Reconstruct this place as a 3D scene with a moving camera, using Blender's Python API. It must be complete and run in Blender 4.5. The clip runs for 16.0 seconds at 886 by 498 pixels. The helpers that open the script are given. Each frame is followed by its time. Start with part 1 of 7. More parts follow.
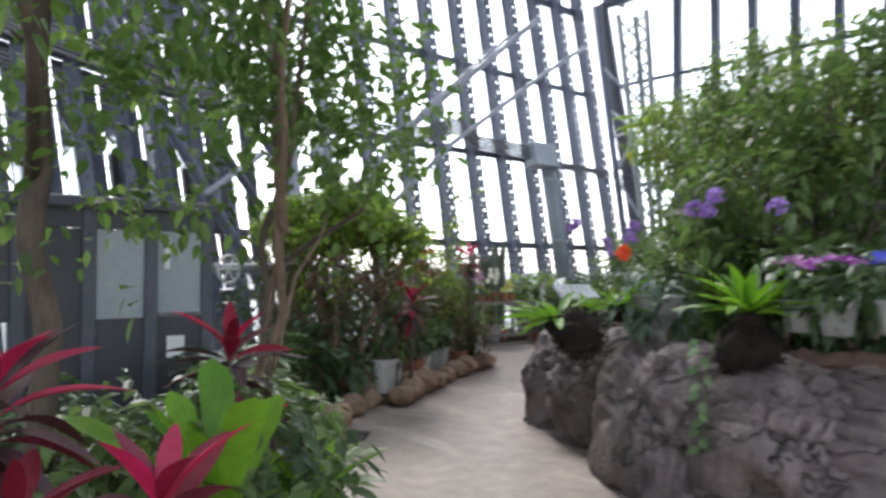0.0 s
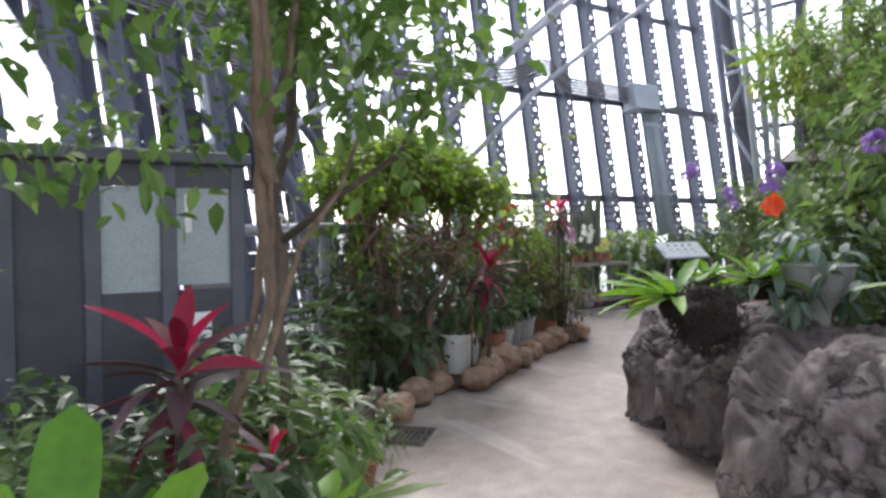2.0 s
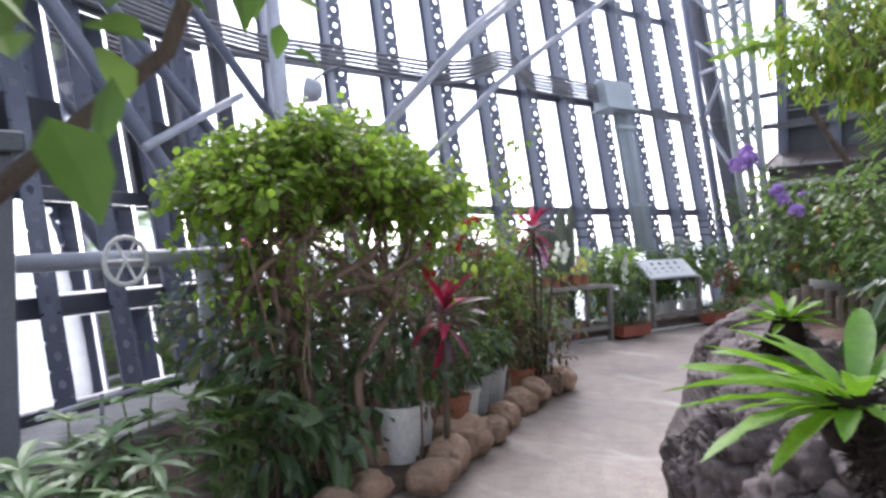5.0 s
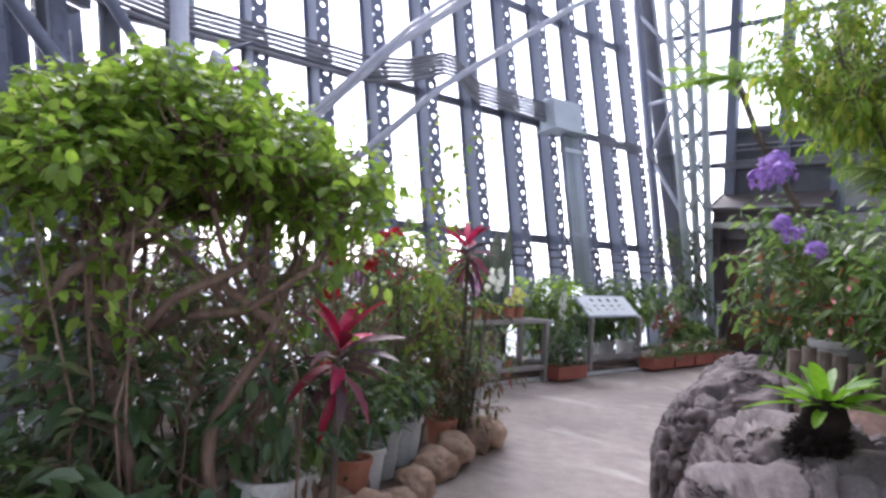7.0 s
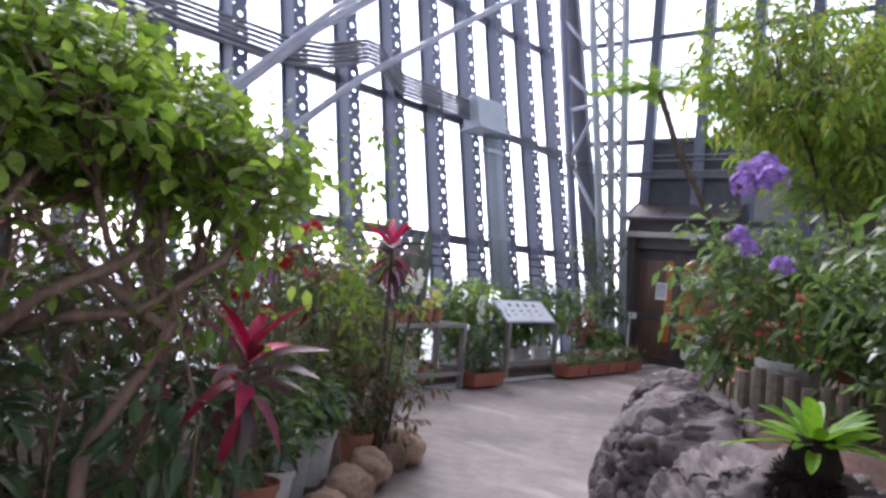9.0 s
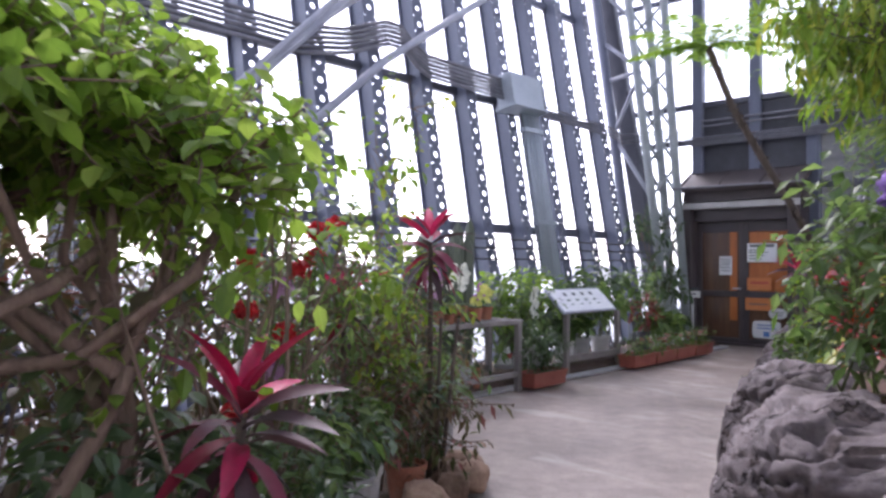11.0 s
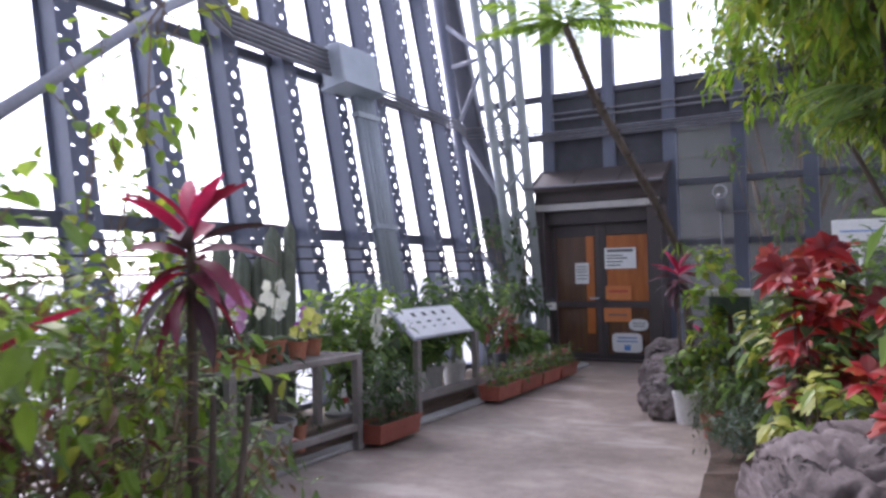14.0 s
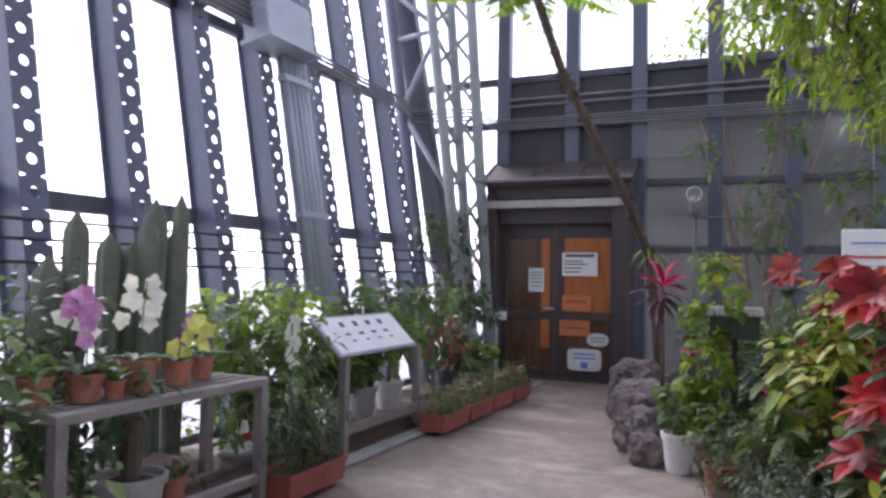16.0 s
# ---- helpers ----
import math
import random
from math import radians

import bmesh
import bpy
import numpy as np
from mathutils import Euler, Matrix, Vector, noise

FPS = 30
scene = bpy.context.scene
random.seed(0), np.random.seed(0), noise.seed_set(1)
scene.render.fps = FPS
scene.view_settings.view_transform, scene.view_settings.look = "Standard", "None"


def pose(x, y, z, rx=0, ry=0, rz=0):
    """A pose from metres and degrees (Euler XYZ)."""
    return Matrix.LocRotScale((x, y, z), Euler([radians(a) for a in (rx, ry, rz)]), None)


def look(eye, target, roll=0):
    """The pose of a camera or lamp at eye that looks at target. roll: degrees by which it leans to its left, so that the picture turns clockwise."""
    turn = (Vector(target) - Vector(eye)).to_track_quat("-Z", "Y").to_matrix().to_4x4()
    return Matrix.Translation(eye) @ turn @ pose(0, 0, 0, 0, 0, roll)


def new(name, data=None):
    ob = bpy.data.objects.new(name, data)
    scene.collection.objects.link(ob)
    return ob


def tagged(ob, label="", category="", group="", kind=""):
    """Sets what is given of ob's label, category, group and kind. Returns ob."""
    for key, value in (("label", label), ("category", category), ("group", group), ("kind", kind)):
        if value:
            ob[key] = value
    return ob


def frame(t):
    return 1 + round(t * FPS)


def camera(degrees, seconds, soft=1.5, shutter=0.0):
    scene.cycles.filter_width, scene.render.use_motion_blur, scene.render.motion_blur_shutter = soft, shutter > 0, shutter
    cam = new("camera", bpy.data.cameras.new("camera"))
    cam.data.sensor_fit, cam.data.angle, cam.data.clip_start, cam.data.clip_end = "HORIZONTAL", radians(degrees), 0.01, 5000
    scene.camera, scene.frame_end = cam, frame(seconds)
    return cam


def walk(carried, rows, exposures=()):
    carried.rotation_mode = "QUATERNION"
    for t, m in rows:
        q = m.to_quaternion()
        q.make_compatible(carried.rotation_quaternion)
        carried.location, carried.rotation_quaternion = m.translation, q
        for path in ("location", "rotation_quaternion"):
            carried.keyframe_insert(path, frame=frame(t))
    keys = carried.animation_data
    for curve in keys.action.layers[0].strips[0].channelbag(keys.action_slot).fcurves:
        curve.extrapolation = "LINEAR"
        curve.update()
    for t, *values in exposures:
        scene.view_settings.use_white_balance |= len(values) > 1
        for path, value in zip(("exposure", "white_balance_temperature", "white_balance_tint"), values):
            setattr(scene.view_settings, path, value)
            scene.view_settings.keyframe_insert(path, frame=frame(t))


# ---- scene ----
cam = camera(62.0, 16.0, soft=2.8, shutter=0.5)
PATH = [
    (0, (2.746, -1.654, 1.245), (1.251, -0.327, 1.304), 0.3),
    (0.5, (2.49, -1.422, 1.162), (0.892, -0.22, 1.222), -0.8),
    (1, (2.317, -1.283, 1.231), (0.714, -0.087, 1.245), -1.0),
    (1.5, (2.17, -1.031, 1.277), (0.554, 0.147, 1.244), 0.9),
    (2, (1.949, -0.841, 1.275), (0.3, 0.29, 1.215), -0.3),
    (2.5, (1.689, -0.677, 1.292), (0.089, 0.521, 1.21), -1.2),
    (3, (1.503, -0.428, 1.306), (-0.123, 0.735, 1.262), -0.7),
    (3.5, (1.175, -0.263, 1.294), (-0.471, 0.872, 1.252), -0.6),
    (4, (0.946, -0.051, 1.303), (-0.668, 1.13, 1.274), -1.8),
    (6.5, (-0.239, 0.921, 1.271), (-1.731, 2.252, 1.283), 1.8),
    (7, (-0.366, 1.123, 1.283), (-1.823, 2.492, 1.331), 2.9),
    (7.5, (-0.551, 1.244, 1.272), (-1.989, 2.632, 1.343), 2.3),
    (8, (-0.688, 1.331, 1.286), (-2.038, 2.805, 1.343), 3.6),
    (8.5, (-0.702, 1.354, 1.294), (-2.0, 2.874, 1.345), 5.3),
    (9, (-0.727, 1.349, 1.293), (-2.006, 2.886, 1.354), 5.1),
    (9.5, (-0.784, 1.379, 1.288), (-2.092, 2.891, 1.345), 2.7),
    (12, (-1.688, 2.33, 1.303), (-3.052, 3.792, 1.335), 0.1),
    (12.5, (-1.92, 2.53, 1.309), (-3.163, 4.097, 1.339), 0.1),
    (13, (-2.073, 2.826, 1.329), (-3.252, 4.44, 1.383), 1.0),
    (13.5, (-2.294, 3.079, 1.315), (-3.396, 4.747, 1.365), 0.5),
    (14, (-2.409, 3.385, 1.312), (-3.404, 5.119, 1.382), -1.2),
    (14.5, (-2.583, 3.678, 1.32), (-3.602, 5.397, 1.398), 1.3),
    (15, (-2.801, 3.94, 1.328), (-3.734, 5.708, 1.393), 0.1),
    (15.5, (-2.94, 4.298, 1.318), (-3.826, 6.09, 1.393), 1.2),
    (16, (-3.134, 4.561, 1.32), (-3.97, 6.377, 1.393), 1.0),
]
walk(cam, [(t, look(e, g, r)) for t, e, g, r in PATH], exposures=[(0, 1.78, 6400, 13), (1.5, 2.0, 6400, 15), (3.5, 2.28, 6350, 17), (6.5, 2.32, 6150, 22), (9.5, 2.1, 6150, 26), (12, 2.2, 6100, 28), (13.5, 2.08, 6100, 28), (15, 1.97, 6200, 28), (16, 2.05, 6250, 29)])

# ---- light ----
world = bpy.data.worlds.new("sky")
scene.world = world
world.use_nodes = True
_wt = world.node_tree
_sky = _wt.nodes.new("ShaderNodeTexSky")
_sky.sky_type = "NISHITA"
_sky.sun_disc = False
_sky.sun_elevation, _sky.sun_rotation = radians(48), radians(-60)
_sky.dust_density, _sky.air_density = 0.6, 1.0
_hs = _wt.nodes.new("ShaderNodeHueSaturation")
_hs.inputs["Saturation"].default_value = 0.3
_bg = _wt.nodes["Background"]
_bg.inputs["Strength"].default_value = 0.15
_wt.links.new(_sky.outputs[0], _hs.inputs["Color"])
_wt.links.new(_hs.outputs[0], _bg.inputs["Color"])
sun = new("sun", bpy.data.lights.new("sun", "SUN"))
sun.data.energy, sun.data.angle, sun.data.color = 1.0, radians(20), (1.0, 0.97, 0.93)
sun.matrix_world = look((-20, 12, 26), (0, 0, 0))


# ---- materials ----
def _nodes(name):
    m = bpy.data.materials.new(name)
    m.use_nodes = True
    nt = m.node_tree
    return m, nt, nt.nodes["Principled BSDF"], nt.nodes["Material Output"]


def _noise(nt, scale, detail=4, rough=0.6, stretch=None):
    tc = nt.nodes.new("ShaderNodeTexCoord")
    n = nt.nodes.new("ShaderNodeTexNoise")
    n.inputs["Scale"].default_value, n.inputs["Detail"].default_value, n.inputs["Roughness"].default_value = scale, detail, rough
    if stretch:
        mp = nt.nodes.new("ShaderNodeMapping")
        mp.inputs["Scale"].default_value = stretch
        nt.links.new(tc.outputs["Object"], mp.inputs["Vector"])
        nt.links.new(mp.outputs["Vector"], n.inputs["Vector"])
    else:
        nt.links.new(tc.outputs["Object"], n.inputs["Vector"])
    return n


def _ramp(nt, src, stops):
    r = nt.nodes.new("ShaderNodeValToRGB")
    while len(r.color_ramp.elements) < len(stops):
        r.color_ramp.elements.new(0.5)
    for e, (p, c) in zip(r.color_ramp.elements, stops):
        e.position, e.color = p, (*c, 1)
    nt.links.new(src, r.inputs["Fac"])
    return r


def _mix(nt, a, b, fac, mode="MIX"):
    m = nt.nodes.new("ShaderNodeMix")
    m.data_type, m.blend_type = "RGBA", mode
    for sock, v in ((m.inputs["Factor"], fac), (m.inputs["A"], a), (m.inputs["B"], b)):
        if hasattr(v, "links"):
            nt.links.new(v, sock)
        elif isinstance(v, tuple):
            sock.default_value = (*v, 1)
        else:
            sock.default_value = v
    return m.outputs["Result"]


def surface(name, c1, c2, scale=4.0, rough=0.7, metal=0.0, fine=60.0, bump=0.15, spread=0.15, stretch=None, dirt=None):
    """A two-scale surface: broad patches c1..c2, fine grain, relief, and a shade of its own for each object."""
    m, nt, p, out = _nodes(name)
    big, small = _noise(nt, scale, 5, 0.65, stretch), _noise(nt, fine, 3, 0.6, stretch)
    col = _ramp(nt, big.outputs["Fac"], [(0.3, c1), (0.7, c2)]).outputs["Color"]
    grain = _ramp(nt, small.outputs["Fac"], [(0.3, (0.72,) * 3), (0.7, (1.15,) * 3)]).outputs["Color"]
    col = _mix(nt, col, grain, 0.6, "MULTIPLY")
    oi = nt.nodes.new("ShaderNodeObjectInfo")
    vary = _ramp(nt, oi.outputs["Random"], [(0.0, (1 - spread,) * 3), (1.0, (1 + spread,) * 3)]).outputs["Color"]
    col = _mix(nt, col, vary, 1.0, "MULTIPLY")
    if dirt:
        d = _noise(nt, scale * 0.6, 6, 0.7)
        fac = _ramp(nt, d.outputs["Fac"], [(0.5, (0, 0, 0)), (0.72, (0.8,) * 3)]).outputs["Color"]
        col = _mix(nt, col, dirt, fac)
    nt.links.new(col, p.inputs["Base Color"])
    p.inputs["Roughness"].default_value, p.inputs["Metallic"].default_value = rough, metal
    b = nt.nodes.new("ShaderNodeBump")
    b.inputs["Strength"].default_value, b.inputs["Distance"].default_value = bump, 0.01
    nt.links.new(small.outputs["Fac"], b.inputs["Height"])
    nt.links.new(b.outputs["Normal"], p.inputs["Normal"])
    return m


def leafy(name, cols, rough=0.42, through_light=0.35, scale=9.0):
    """Leaves: a colour for each leaf out of cols, with mottling, gloss and some light let through."""
    m, nt, p, out = _nodes(name)
    g = nt.nodes.new("ShaderNodeNewGeometry")
    oi = nt.nodes.new("ShaderNodeObjectInfo")
    ad = nt.nodes.new("ShaderNodeMath")
    ad.operation = "ADD"
    fr = nt.nodes.new("ShaderNodeMath")
    fr.operation = "FRACT"
    nt.links.new(g.outputs["Random Per Island"], ad.inputs[0])
    nt.links.new(oi.outputs["Random"], ad.inputs[1])
    nt.links.new(ad.outputs[0], fr.inputs[0])
    stops = [((k + 0.5) / len(cols), c) for k, c in enumerate(cols)]
    col = _ramp(nt, fr.outputs[0], stops).outputs["Color"]
    n = _noise(nt, scale, 4, 0.6)
    mott = _ramp(nt, n.outputs["Fac"], [(0.3, (0.7,) * 3), (0.7, (1.2,) * 3)]).outputs["Color"]
    col = _mix(nt, col, mott, 0.8, "MULTIPLY")
    nt.links.new(col, p.inputs["Base Color"])
    p.inputs["Roughness"].default_value = rough
    tr = nt.nodes.new("ShaderNodeBsdfTranslucent")
    bright = _mix(nt, col, (1.28, 1.3, 1.05), 1.0, "MULTIPLY")
    nt.links.new(bright, tr.inputs["Color"])
    ms = nt.nodes.new("ShaderNodeMixShader")
    ms.inputs[0].default_value = through_light
    nt.links.new(p.outputs[0], ms.inputs[1])
    nt.links.new(tr.outputs[0], ms.inputs[2])
    nt.links.new(ms.outputs[0], out.inputs["Surface"])
    return m


def glassy(name, tint=(0.92, 0.96, 0.97), gloss=0.06, haze=0.0):
    m, nt, p, out = _nodes(name)
    t = nt.nodes.new("ShaderNodeBsdfTransparent")
    t.inputs["Color"].default_value = (*tint, 1)
    gl = nt.nodes.new("ShaderNodeBsdfGlossy")
    gl.inputs["Roughness"].default_value = 0.05
    ms = nt.nodes.new("ShaderNodeMixShader")
    lw = nt.nodes.new("ShaderNodeFresnel")
    lw.inputs["IOR"].default_value = 1.45
    nt.links.new(lw.outputs[0], ms.inputs[0])
    nt.links.new(t.outputs[0], ms.inputs[1])
    nt.links.new(gl.outputs[0], ms.inputs[2])
    last = ms.outputs[0]
    if haze:
        d = nt.nodes.new("ShaderNodeBsdfDiffuse")
        d.inputs["Color"].default_value = (0.55, 0.57, 0.56, 1)
        nz = _noise(nt, 1.3, 5, 0.7)
        f = _ramp(nt, nz.outputs["Fac"], [(0.3, (haze * 0.4,) * 3), (0.75, (haze,) * 3)])
        m2 = nt.nodes.new("ShaderNodeMixShader")
        nt.links.new(f.outputs["Color"], m2.inputs[0])
        nt.links.new(last, m2.inputs[1])
        nt.links.new(d.outputs[0], m2.inputs[2])
        last = m2.outputs[0]
    nt.links.new(last, out.inputs["Surface"])
    return m


def worn_concrete(name):
    """Old path concrete: mottled grey-brown, dark specks, damp patches, and wet sheen painted as pale streaks along the
    walk.
    """
    m, nt, p, out = _nodes(name)
    big, mid, speck = _noise(nt, 0.9, 6, 0.65), _noise(nt, 7.0, 5, 0.7), _noise(nt, 90.0, 3, 0.7)
    col = _ramp(nt, big.outputs["Fac"], [(0.3, (0.19, 0.15, 0.126)), (0.5, (0.3, 0.245, 0.212)), (0.72, (0.41, 0.345, 0.3))]).outputs["Color"]
    col = _mix(nt, col, _ramp(nt, mid.outputs["Fac"], [(0.3, (0.72, 0.71, 0.7)), (0.68, (1.18, 1.17, 1.15))]).outputs["Color"], 0.9, "MULTIPLY")
    col = _mix(nt, col, _ramp(nt, speck.outputs["Fac"], [(0.3, (0.5,) * 3), (0.6, (1.15,) * 3)]).outputs["Color"], 0.85, "MULTIPLY")
    # pale streaks stand in for wet reflections, mixed into the base colour
    tc = nt.nodes.new("ShaderNodeTexCoord")
    mp = nt.nodes.new("ShaderNodeMapping")
    mp.inputs["Rotation"].default_value = (0, 0, radians(35))
    mp.inputs["Scale"].default_value = (0.7, 1.9, 1)
    st = nt.nodes.new("ShaderNodeTexNoise")
    st.inputs["Scale"].default_value, st.inputs["Detail"].default_value, st.inputs["Distortion"].default_value = 1.5, 8, 0.8
    nt.links.new(tc.outputs["Object"], mp.inputs["Vector"])
    nt.links.new(mp.outputs["Vector"], st.inputs["Vector"])
    fac = _ramp(nt, st.outputs["Fac"], [(0.55, (0, 0, 0)), (0.72, (0.7,) * 3)]).outputs["Color"]
    col = _mix(nt, col, (0.47, 0.42, 0.38), fac)
    nt.links.new(col, p.inputs["Base Color"])
    rg_ = _ramp(nt, big.outputs["Fac"], [(0.3, (0.42,) * 3), (0.7, (0.7,) * 3)])
    nt.links.new(rg_.outputs["Color"], p.inputs["Roughness"])
    b = nt.nodes.new("ShaderNodeBump")
    b.inputs["Strength"].default_value, b.inputs["Distance"].default_value = 0.4, 0.01
    nt.links.new(mid.outputs["Fac"], b.inputs["Height"])
    nt.links.new(b.outputs["Normal"], p.inputs["Normal"])
    return m


def craggy(name):
    """Weathered rock: brown-purple greys at two scales, thin dark clefts, pitted relief and paler worn tops."""
    m, nt, p, out = _nodes(name)
    big, mid, fine = _noise(nt, 1.6, 6, 0.65), _noise(nt, 9.0, 6, 0.7), _noise(nt, 70.0, 4, 0.7)
    col = _ramp(nt, big.outputs["Fac"], [(0.3, (0.09, 0.072, 0.073)), (0.5, (0.165, 0.136, 0.132)), (0.7, (0.27, 0.235, 0.225))]).outputs["Color"]
    col = _mix(nt, col, _ramp(nt, mid.outputs["Fac"], [(0.32, (0.55, 0.53, 0.54)), (0.66, (1.25, 1.22, 1.2))]).outputs["Color"], 0.85, "MULTIPLY")
    col = _mix(nt, col, _ramp(nt, fine.outputs["Fac"], [(0.3, (0.65,) * 3), (0.65, (1.15,) * 3)]).outputs["Color"], 0.7, "MULTIPLY")
    warp = _noise(nt, 3.0, 4, 0.6)
    tc = nt.nodes.new("ShaderNodeTexCoord")
    wv = nt.nodes.new("ShaderNodeVectorMath")
    wv.operation = "MULTIPLY_ADD"
    wv.inputs[1].default_value = (0.5, 0.5, 0.5)
    nt.links.new(warp.outputs["Color"], wv.inputs[0])
    nt.links.new(tc.outputs["Object"], wv.inputs[2])
    mp = nt.nodes.new("ShaderNodeMapping")
    mp.inputs["Scale"].default_value = (1.0, 1.0, 2.2)
    nt.links.new(wv.outputs[0], mp.inputs["Vector"])
    vo = nt.nodes.new("ShaderNodeTexVoronoi")
    vo.feature = "DISTANCE_TO_EDGE"
    vo.inputs["Scale"].default_value = 1.5
    nt.links.new(mp.outputs["Vector"], vo.inputs["Vector"])
    cleft = _ramp(nt, vo.outputs["Distance"], [(0.0, (0.3,) * 3), (0.035, (1.0,) * 3)])
    gaps = _ramp(nt, big.outputs["Fac"], [(0.42, (0.0,) * 3), (0.6, (0.75,) * 3)])
    col = _mix(nt, col, cleft.outputs["Color"], gaps.outputs["Color"], "MULTIPLY")
    nt.links.new(col, p.inputs["Base Color"])
    p.inputs["Roughness"].default_value = 0.82
    b1, b2 = nt.nodes.new("ShaderNodeBump"), nt.nodes.new("ShaderNodeBump")
    b1.inputs["Strength"].default_value, b1.inputs["Distance"].default_value = 0.9, 0.03
    b2.inputs["Strength"].default_value, b2.inputs["Distance"].default_value = 0.8, 0.012
    nt.links.new(cleft.outputs["Color"], b1.inputs["Height"])
    nt.links.new(mid.outputs["Fac"], b2.inputs["Height"])
    nt.links.new(b1.outputs["Normal"], b2.inputs["Normal"])
    nt.links.new(b2.outputs["Normal"], p.inputs["Normal"])
    return m


